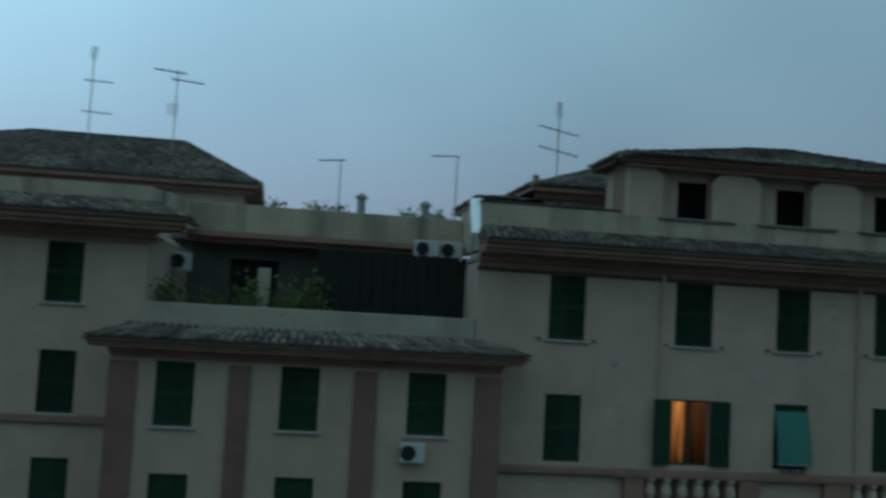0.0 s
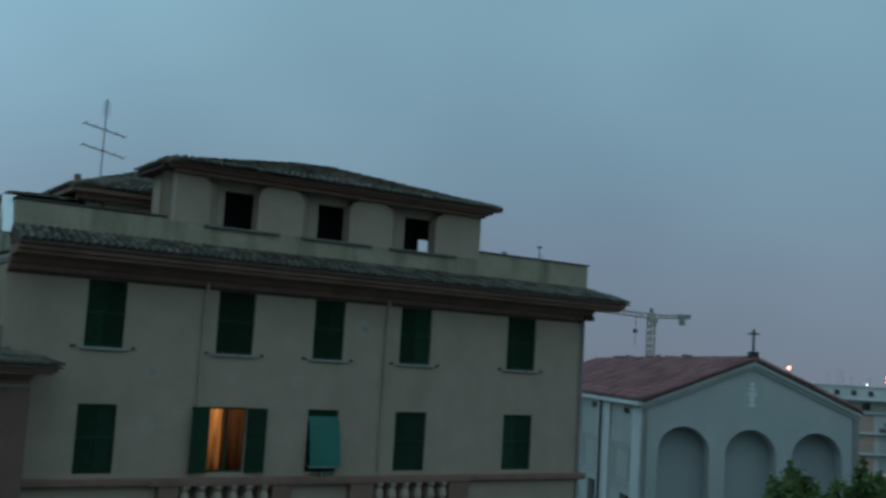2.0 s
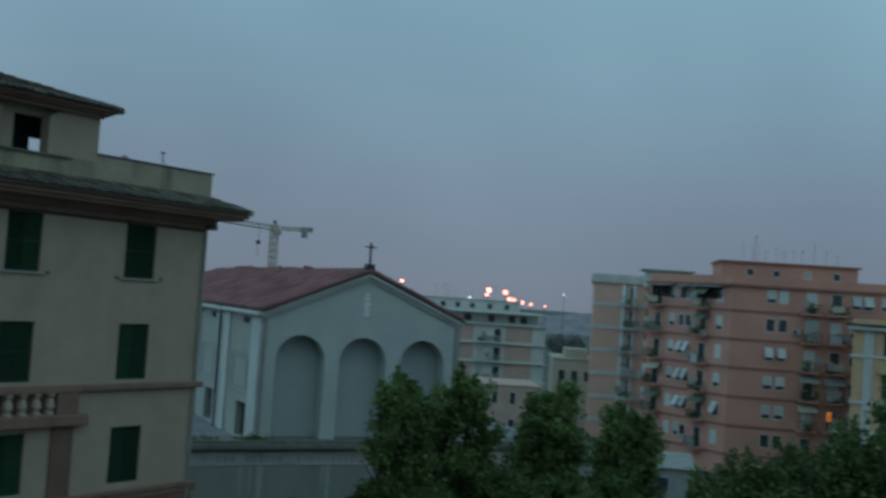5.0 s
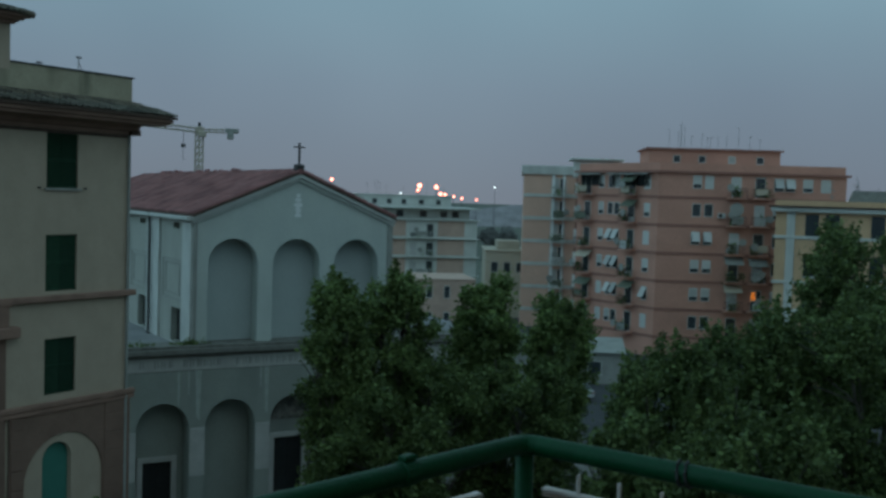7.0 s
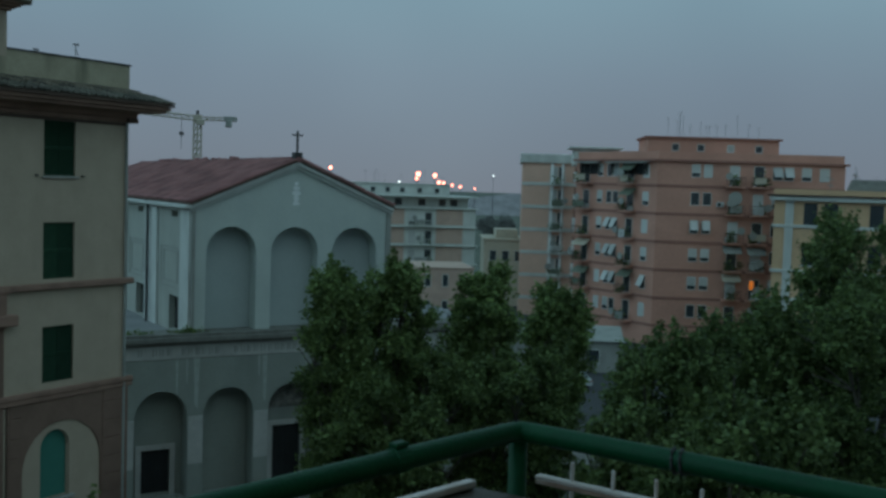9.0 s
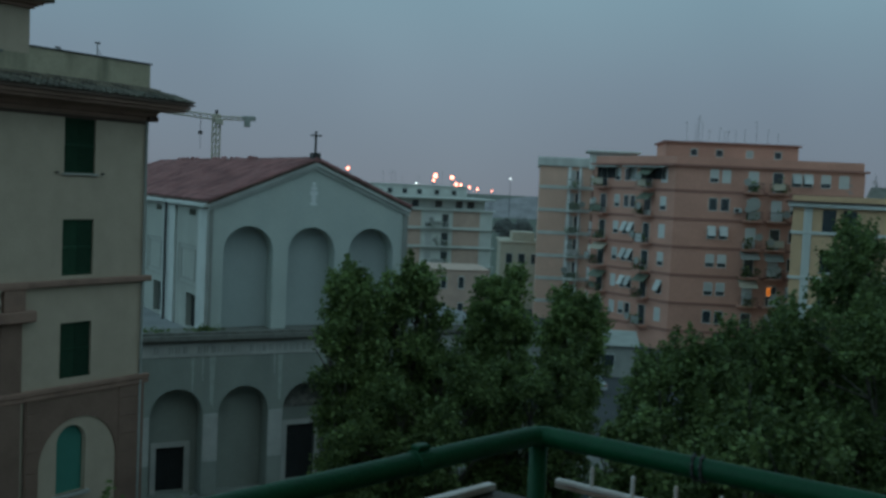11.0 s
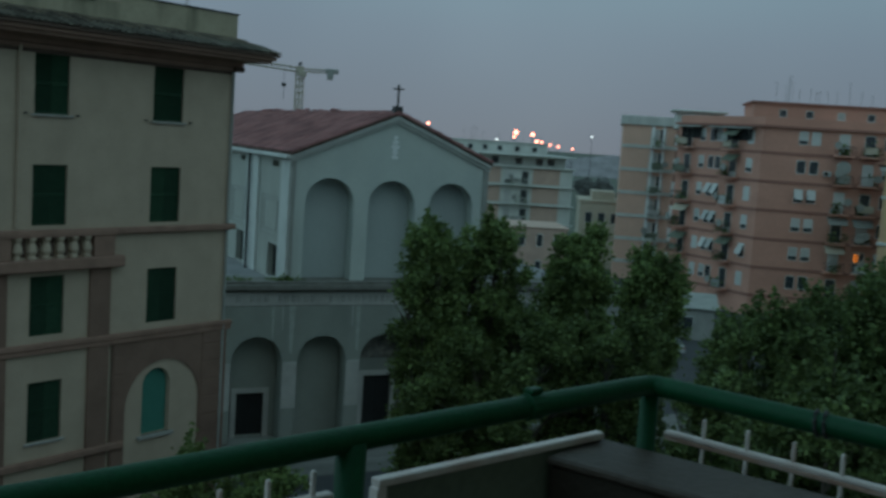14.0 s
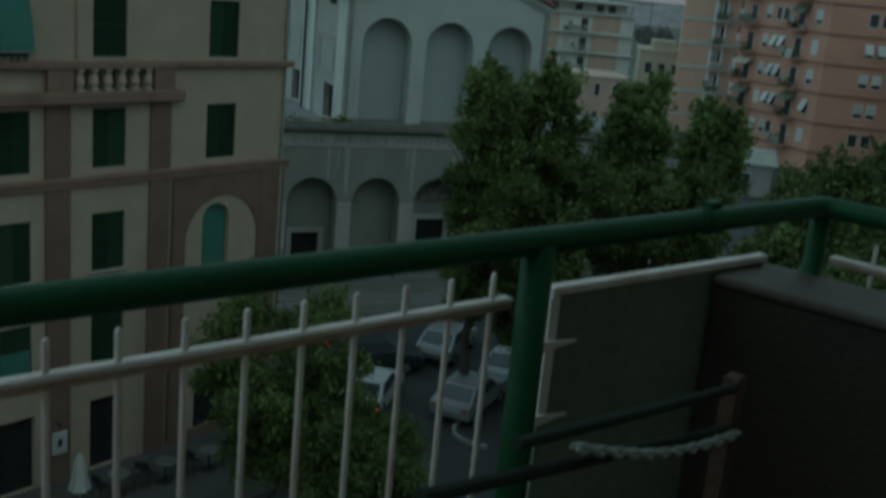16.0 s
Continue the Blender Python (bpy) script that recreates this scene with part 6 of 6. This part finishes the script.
# ---- trees ----
def tree(loc, blobs, leaves, size, mat, label, seed, trunk=0.28):
    """Tapered trunk, limbs to each clump, and a crown of many small leaves; blobs are (dx, dy, z, radius)."""
    rs = np.random.RandomState(seed)
    rnd = random.Random(seed)
    loc = Vector(loc)
    t = thing("tree", label, "tree", Matrix.Translation(loc), "street trees")
    g = Geo()
    fork = min(b[2] for b in blobs) - 0.3
    fork = max(fork, 2.0)
    path = [loc + Vector((rnd.uniform(-0.1, 0.1) * k, rnd.uniform(-0.1, 0.1) * k, fork * k / 4)) for k in range(5)]
    g.tube(path, [trunk * (1 - 0.1 * k) for k in range(5)], 9)
    part("trunk", g, BARK, t, smooth=True)
    for dx, dy, z, r in blobs:
        g = Geo()
        e = loc + Vector((dx, dy, z))
        m = path[-1].lerp(e, 0.5) + Vector((rnd.uniform(-0.3, 0.3), rnd.uniform(-0.3, 0.3), 0.3))
        g.tube([path[-1] - Vector((0, 0, 0.4)), m, e], [trunk * 0.5, trunk * 0.3, trunk * 0.1], 6)
        for k in range(4):
            q = e + Vector((rnd.gauss(0, 1), rnd.gauss(0, 1), rnd.gauss(0.2, 0.8))) * r * 0.6
            g.tube([m.lerp(e, 0.6), q], [trunk * 0.16, 0.02], 4)
        if r > 0.5:
            part("limb", g, BARK, t)
    tot = sum(b[3] ** 2 for b in blobs)
    P = []
    for dx, dy, z, r in blobs:
        n = int(leaves * r ** 2 / tot)
        nt = max(8, int(34 * r * r))
        c = rs.normal(size=(nt, 3))
        c[:, 2] = np.abs(c[:, 2]) * 1.2 - 0.55
        c /= np.linalg.norm(c, axis=1, keepdims=True)
        tip = c * rs.uniform(0.75, 1.45, size=(nt, 1)) * r
        tip[:, 2] += 0.3 * r * rs.uniform(0.0, 1.0, size=nt)
        wide = rs.uniform(0.10, 0.24, size=nt)
        shoot = rs.uniform(size=nt) < 0.11
        tip[shoot] = c[shoot] * 0.75 * r + np.array([0.0, 0.0, 1.25]) * r * rs.uniform(0.75, 1.15, size=(int(shoot.sum()), 1))
        wide[shoot] = 0.085
        k = rs.randint(0, nt, n)
        u = rs.uniform(0.12, 1.0, size=(n, 1)) ** 0.7
        p = tip[k] * u + rs.normal(size=(n, 3)) * (wide[k][:, None] * (1.35 - 0.75 * u))
        P.append(p + np.array([dx, dy, z]))
    P = np.concatenate(P)
    n = len(P)
    a = rs.normal(size=(n, 3))
    a[:, 2] *= 0.6
    a /= np.linalg.norm(a, axis=1, keepdims=True)
    b = np.cross(a, rs.normal(size=(n, 3)))
    b /= np.linalg.norm(b, axis=1, keepdims=True)
    s = size * rs.uniform(0.6, 1.25, size=(n, 1))
    nn = np.cross(a, b)
    V = np.stack([P - a * s * 0.6, P + b * s * 0.42 + nn * s * 0.1, P + a * s * 0.6, P - b * s * 0.42 + nn * s * 0.1], 1).reshape(-1, 3)
    me = bpy.data.meshes.new("crown")
    me.vertices.add(4 * n)
    me.vertices.foreach_set("co", V.astype(np.float32).ravel())
    me.loops.add(4 * n)
    me.loops.foreach_set("vertex_index", np.arange(4 * n, dtype=np.int32))
    me.polygons.add(n)
    me.polygons.foreach_set("loop_start", np.arange(0, 4 * n, 4, dtype=np.int32))
    me.update()
    me.validate()
    me.materials.append(mat)
    ob = new("crown", me)
    ob.parent = t
    WORLD[ob] = WORLD[t]
    tagged(ob, "", "", "", "stuff")
    return t


def crown(az0, az1, el_top, dist, z_low, seed, n=9, rr=(0.9, 1.5)):
    """Lobes inside an uneven crown between two bearings."""
    rnd = random.Random(seed)
    mid = (az0 + az1) / 2
    c = at(mid, dist)
    half = dist * math.radians(az1 - az0) / 2
    zt = 17.06 + dist * math.tan(radians(el_top))
    side = Vector((math.cos(radians(mid)), -math.sin(radians(mid)), 0))
    fwd = Vector((side.y, -side.x, 0))
    out = []
    for k in range(n):
        h = (k + rnd.uniform(0.2, 0.8)) / n
        r = rnd.uniform(*rr) * (1.0 - 0.2 * h)
        full = 0.42 + 0.60 * math.sin(math.pi * (0.04 + 0.76 * h))
        w = max(half * full - r * 0.9, 0.1)
        a = 2.4 * k + seed + rnd.uniform(-0.4, 0.4)
        f = rnd.uniform(0.75, 1.05)
        q = side * (w * f * math.cos(a)) + fwd * (w * f * math.sin(a))
        z = z_low + r + (zt - z_low - 2.3 * r) * h
        out.append((q.x, q.y, z, r))
    return c, out


PLANE = "plane tree with an uneven dark green crown"
BROAD = "broad dark green street tree"
YOUNG = "young green street tree before the cream house"
HAZY = "far tree behind the low houses, haze painted into its leaves"
LOWTREE = "low dark green tree by the kerb"
# bearing from, to, top angle, distance, foot of the crown, leaves, seed, clumps, clump sizes, leaf size
for az0, az1, el, dd, zl, lv, sd, n, rr, sz, mat, lab, tr in (
        (50.5, 54.6, -4.2, 40, 3.2, 56000, 1, 26, (0.6, 1.05), 0.145, LEAF, PLANE, 0.26),
        (53.5, 58.1, -3.7, 42, 3.6, 60000, 2, 27, (0.6, 1.1), 0.145, LEAF, PLANE, 0.28),
        (58.4, 62.6, -4.0, 45, 3.8, 56000, 3, 26, (0.65, 1.1), 0.15, LEAF, PLANE, 0.28),
        (62.7, 66.6, -4.9, 49, 3.6, 48000, 4, 24, (0.7, 1.1), 0.16, LEAF, PLANE, 0.24),
        (51.4, 61.8, -8.4, 39.5, 1.8, 60000, 5, 30, (0.75, 1.2), 0.145, LEAFDARK, PLANE, 0.2),
        (59.8, 66.2, -8.4, 41.0, 1.8, 44000, 6, 22, (0.7, 1.1), 0.145, LEAFDARK, PLANE, 0.2),
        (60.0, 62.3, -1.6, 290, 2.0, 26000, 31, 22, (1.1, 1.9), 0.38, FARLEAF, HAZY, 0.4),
        (66.9, 74.4, -7.1, 36, 2.0, 62000, 11, 28, (0.8, 1.3), 0.145, LEAFDARK, BROAD, 0.26),
        (71.2, 79.5, -5.0, 42, 2.4, 64000, 12, 28, (0.95, 1.6), 0.16, LEAFDARK, BROAD, 0.28),
        (76.7, 86.0, 0.0, 62, 4.0, 64000, 13, 32, (1.2, 2.0), 0.22, LEAFDARK, BROAD, 0.34),
        (77.0, 88.0, -4.0, 40, 2.4, 60000, 14, 28, (1.0, 1.7), 0.16, LEAFDARK, BROAD, 0.28),
        (65.6, 70.8, -10.6, 32, 1.6, 22000, 15, 13, (0.7, 1.1), 0.16, LEAFDARK, BROAD, 0.16),
        (69.0, 80.5, -10.2, 28, 1.6, 56000, 16, 26, (0.8, 1.3), 0.16, LEAFDARK, BROAD, 0.2),
        (37.0, 47.0, -16.6, 29.5, 1.0, 46000, 21, 22, (0.7, 1.1), 0.12, LEAF, YOUNG, 0.12),
        (42.4, 51.0, -23.4, 26.5, 0.8, 40000, 22, 20, (0.7, 1.0), 0.115, LEAFDARK, LOWTREE, 0.09)):
    c, bl = crown(az0, az1, el, dd, zl, sd, n, rr)
    tree(c, bl, lv, sz, mat, lab, sd, tr)


# ---- cars ----
def car(x, y, rz, mat, label, tail=False, head=False):
    M = Matrix.Translation((x, y, 0.012)) @ Matrix.Rotation(radians(rz), 4, "Z")
    t = thing("car", label, "car", M, "parked cars")
    g = Geo(M)
    prof = [(-2.05, 0.35), (-2.1, 0.62), (-2.0, 0.86), (-1.75, 0.93), (-1.1, 1.40), (0.35, 1.44), (1.05, 0.98), (1.85, 0.86), (2.05, 0.62), (2.05, 0.35)]
    rings = []
    for yy, k in ((-0.84, 0.93), (-0.80, 1.0), (0.80, 1.0), (0.84, 0.93)):
        rings.append([(px * (1 if k == 1 else 0.985), yy * (0.86 if pz > 1.2 else 1), 0.35 + (pz - 0.35) * (1 if k == 1 else 0.97)) for px, pz in prof])
    g.rings(rings)
    part("body", g, mat, t)
    g = Geo(M)
    g.hull([(0.42, -0.62, 1.38), (0.42, 0.62, 1.38), (1.0, 0.70, 1.02), (1.0, -0.70, 1.02)], [(0.46, -0.62, 1.40), (0.46, 0.62, 1.40), (1.04, 0.70, 1.04), (1.04, -0.70, 1.04)])
    part("windscreen", g, PANE, t)
    g = Geo(M)
    g.hull([(-1.14, -0.62, 1.36), (-1.14, 0.62, 1.36), (-1.68, 0.70, 0.98), (-1.68, -0.70, 0.98)], [(-1.18, -0.62, 1.38), (-1.18, 0.62, 1.38), (-1.72, 0.70, 1.0), (-1.72, -0.70, 1.0)])
    part("rear_window", g, PANE, t)
    for s in (-1, 1):
        g = Geo(M)
        g.hull([(-1.45, s * 0.83, 0.95), (0.85, s * 0.83, 0.97), (0.30, s * 0.725, 1.36), (-1.05, s * 0.725, 1.34)], [(-1.45, s * 0.84, 0.95), (0.85, s * 0.84, 0.97), (0.30, s * 0.735, 1.36), (-1.05, s * 0.735, 1.34)])
        part("side_window", g, PANE, t)
        for px in (-1.3, 1.3):
            g = Geo(M)
            n = 14
            g.rings([[(px + 0.31 * math.cos(2 * math.pi * k / n), yy, 0.31 + 0.31 * math.sin(2 * math.pi * k / n)) for k in range(n)] for yy in (s * 0.66, s * 0.85)])
            w = part("wheel", g, RUBBER, t)
            g = Geo(M)
            g.rings([[(px + r * math.cos(2 * math.pi * k / n), yy, 0.31 + r * math.sin(2 * math.pi * k / n)) for k in range(n)] for r, yy in ((0.19, s * 0.85), (0.17, s * 0.862))])
            part("rim", g, ALU, w)
        g = Geo(M)
        g.bbox(-2.12, -2.04, s * 0.66 - 0.12, s * 0.66 + 0.12, 0.68, 0.84, 0.01)
        part("tail_lamp", g, TAILLIGHT if tail else REDDARK, t)
        g = Geo(M)
        g.bbox(1.95, 2.07, s * 0.62 - 0.16, s * 0.62 + 0.16, 0.6, 0.76, 0.01)
        part("head_lamp", g, HEADLIGHT if head else PANE, t)
    return t


car(29.0, 26.7, 28, CARWHITE, "white car in the street beside the house", tail=True)
car(32.0, 29.4, -40, CARDARK, "dark car in the street beside the house", tail=True)
car(36.0, 28.6, 20, CARGREY, "silver car parked in the street")
car(31.8, 23.9, 15, CARGREY, "silver car parked by the kerb")
car(36.2, 24.9, 15, CARWHITE, "white car parked by the kerb")
car(82.5, 37.6, 60, CARWHITE, "white car far down the street")
car(79.0, 40.5, 60, CARGREY, "silver car far down the street", head=True)
car(66.0, 17.5, 100, CARDARK, "dark car under the trees", head=True)
car(72.0, 11.0, 100, CARDARK, "dark car under the trees", head=True)

# rounded nose of the kerb in the street
g = Geo()
pr = [(30.4 + r * math.sin(a), 21.9 + r * math.cos(a)) for r in (1.2, 1.32) for a in [radians(-130 + 9 * k) for k in range(15)]]
n = 15
for k in range(n - 1):
    a, b, c, d = pr[k], pr[k + 1], pr[n + k + 1], pr[n + k]
    g.hull([(q[0], q[1], 0.0) for q in (a, b, c, d)], [(q[0], q[1], 0.16) for q in (a, b, c, d)])
solo("kerb", g, GREYCONC, "rounded grey kerb stone edge in the street", "kerb", kind="structure", base=(29.9, 21.6, 0))

# ---- own balcony ----
ZFL = 15.45
g = Geo()
fl = [(-4.0, -1.2), (2.22, -1.2), (2.42, 1.16), (-4.0, 2.35)]
g.hull([(x, y, ZFL - 0.2) for x, y in fl], [(x, y, ZFL) for x, y in fl])
solo("floor", g, FLOORTILE, "dull brown tiled balcony floor", "floor", kind="structure")
g = Geo()
wall_grid(g, -14, 14, 0.15, 24, -1.2, -0.4, [(-0.9, 0.6, ZFL, ZFL + 2.3)])
solo("wall_south", g, OWNWALL, "ochre plaster wall behind the balcony", "wall", kind="structure")
g = Geo()
g.box(-0.9, 0.6, -1.45, -1.40, ZFL, ZFL + 2.3)
solo("door_1", g, PANE, "dark glazed balcony door", "door", kind="structure")

rail = thing("balcony_railing", "green tubular hand rail with white bar infill", "railing", Matrix.Translation((2.25, 1.07, ZFL)))
RA, RB, RCN, RD = Vector((-3.6, 2.13, 16.464)), Vector((1.352, 1.233, 16.464)), Vector((2.24, 1.07, 16.464)), Vector((2.06, -1.2, 16.464))
d1, d2 = (RA - RCN).normalized(), (RD - RCN).normalized()
g = Geo()
bend = [RCN + d1 * 0.05, RCN + d1 * 0.018 + d2 * 0.004, RCN + d2 * 0.018 + d1 * 0.004, RCN + d2 * 0.05]
g.tube([RA, RA.lerp(RCN, 0.5), RB, *bend, RCN.lerp(RD, 0.5), RD], 0.0245, 16)
part("handrail", g, GREENPAINT, rail, "green gloss painted tube", smooth=True)
for p in (RB, RCN, RCN + d1 * 2.9, RCN + d2 * 1.6):
    g = Geo()
    g.tube([(p.x, p.y, ZFL), (p.x, p.y, 16.46)], 0.0225 if p != RB else 0.029, 12)
    part("post", g, GREENPAINT, rail, smooth=True)
# white bars on the street side

def bay(a, b, z, spacing, phase):
    """A flat white rail with thin upright bars that stand through it."""
    a, b = Vector(a), Vector(b)
    d = (b - a).normalized()
    ln = (b - a).length
    M = Matrix.Translation((a.x, a.y, 0)) @ Matrix.Rotation(math.atan2(d.y, d.x), 4, "Z")
    gg = Geo(M)
    gg.bbox(0, ln, -0.006, 0.016, z - 0.004, z + 0.008, 0.003)
    part("top_bar", gg, WHITERAIL, rail, "white painted flat bar")
    # brown strip paints rust and shading along the lower face
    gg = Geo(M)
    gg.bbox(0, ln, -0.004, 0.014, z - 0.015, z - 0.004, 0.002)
    part("bar_underside", gg, RUSTSHADE, rail, "rusty underside of the bar, its shading painted brown")
    gg = Geo(M)
    gg.bbox(0, ln, -0.006, 0.016, ZFL + 0.08, ZFL + 0.10, 0.003)
    part("bottom_bar", gg, WHITERAIL, rail)
    x = phase
    while 0.01 < x < ln - 0.01:
        gg = Geo(M)
        gg.tube([(x, 0.005, ZFL + 0.08), (x, 0.005, z + 0.052), (x, 0.005, z + 0.056)], [0.0056, 0.0056, 0.0035], 8)
        part("bar", gg, WHITERAIL, rail, smooth=True)
        x += spacing


barend = Vector((1.385, 1.303, 0))
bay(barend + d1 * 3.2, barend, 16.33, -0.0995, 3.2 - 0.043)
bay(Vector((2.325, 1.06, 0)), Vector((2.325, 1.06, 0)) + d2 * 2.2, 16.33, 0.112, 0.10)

# framed sheet that closes the corner bay
pan = thing("balcony_screen", "grey-green plastic sheet in a white metal frame", "screen", Matrix.Translation((1.85, 1.24, ZFL)))
PA, PB = Vector((1.52, 1.30, 0)), Vector((2.19, 1.165, 0))
dp = (PB - PA).normalized()
PMX = Matrix.Translation(PA) @ Matrix.Rotation(math.atan2(dp.y, dp.x), 4, "Z")
pl = (PB - PA).length
g = Geo(PMX)
g.bbox(0.0, pl, 0.0, 0.006, ZFL + 0.2, 16.325, 0.001)
part("sheet", g, SHEET, pan)
g = Geo(PMX)
g.bbox(-0.008, pl, -0.010, 0.016, 16.318, 16.336, 0.003)
part("frame_top", g, WHITERAIL, pan)
g = Geo(PMX)
g.bbox(-0.012, 0.012, -0.010, 0.016, 16.05, 16.318, 0.003)
part("frame_side", g, WHITERAIL, pan)
for z in (16.225, 16.07):
    g = Geo(PMX)
    g.hull([(-0.055, -0.012, z - 0.016), (-0.055, -0.012, z + 0.012), (0.062, -0.012, z - 0.002)], [(-0.055, -0.022, z - 0.016), (-0.055, -0.022, z + 0.012), (0.062, -0.022, z - 0.002)])
    part("clip", g, WHITERAIL, pan, "white bent metal clip")
# brown chest along the side rail
chest = thing("storage_chest", "dark brown chest with a lighter brown lid beside the rail", "chest", Matrix.Translation((2.1, 0.6, ZFL)))
g = Geo()
g.bbox(2.0, 2.2, -0.6, 1.188, ZFL, 16.29, 0.008)
part("body", g, BROWN, chest)
g = Geo()
g.bbox(1.985, 2.215, -0.62, 1.19, 16.29, 16.312, 0.006)
part("lid", g, BROWNTOP, chest)
# stake, cross bar and rope
stk = thing("rusty_stake", "rusty upright stake with a cross bar", "stake", Matrix.Translation((1.72, 0.98, ZFL)))
g = Geo()
g.bbox(1.70, 1.735, 0.98, 1.012, ZFL, 16.205, 0.004)
part("upright", g, RUST, stk)
g = Geo()
g.tube([(0.98, 0.985, 16.287), (1.3, 0.983, 16.242), (1.70, 0.985, 16.186)], 0.010, 8)
part("cross_bar", g, DARKBAR, stk)
g = Geo()
g.tube([(0.78, 0.985, 16.276), (1.25, 0.983, 16.188), (1.70, 0.985, 16.10)], 0.011, 8)
part("cross_bar", g, DARKBAR, stk)


def strand(phase):
    out = []
    for k in range(61):
        u = k / 60
        p = Vector((1.10, 0.965, 16.252)).lerp(Vector((1.70, 0.965, 16.098)), u) - Vector((0, 0, 0.024 * math.sin(math.pi * u)))
        a = u * 34 + phase
        out.append(p + Vector((0, math.cos(a), math.sin(a))) * 0.0055)
    return out


rp = thing("rope", "white twisted rope tied to the stake", "rope", Matrix.Translation((1.71, 0.985, 16.1)))
for k in range(2):
    g = Geo()
    g.tube(strand(math.pi * k), 0.0048, 6)
    part("strand", g, ROPE, rp, smooth=True)
# wire wound round the rail
g = Geo()
q = RCN + d2 * 0.40
ang_pts = []
for k in range(20):
    a = 2 * math.pi * k / 9
    ang_pts.append(q + d2 * (0.0022 * k) + Vector((0.028 * math.cos(a), 0, 0.028 * math.sin(a))))
g.tube(ang_pts, 0.004, 5)
solo("wire", g, IRON, "dark wire wound round the hand rail", "wire", base=tuple(q))

# pipe clamp on the hand rail
t = thing("pipe_clamp", "green painted clamp on the hand rail", "clamp", Matrix.Translation(RCN + d1 * 0.42))
MCL = Matrix.Translation(RCN + d1 * 0.42) @ Matrix.Rotation(math.atan2(d1.y, d1.x), 4, "Z")
g = Geo(MCL)
g.rings([[(x, r * math.cos(2 * math.pi * k / 14), r * math.sin(2 * math.pi * k / 14)) for k in range(14)] for x, r in ((-0.022, 0.026), (-0.020, 0.029), (0.020, 0.029), (0.022, 0.026))])
part("band", g, GREENPAINT, t)
g = Geo(MCL)
g.bbox(-0.018, 0.018, -0.012, 0.012, 0.027, 0.040, 0.003)
part("bolt_head", g, GREENPAINT, t)
g = Geo(MCL)
g.bbox(-0.06, 0.03, -0.045, -0.024, -0.02, 0.012, 0.004)
part("bracket", g, IRON, t)
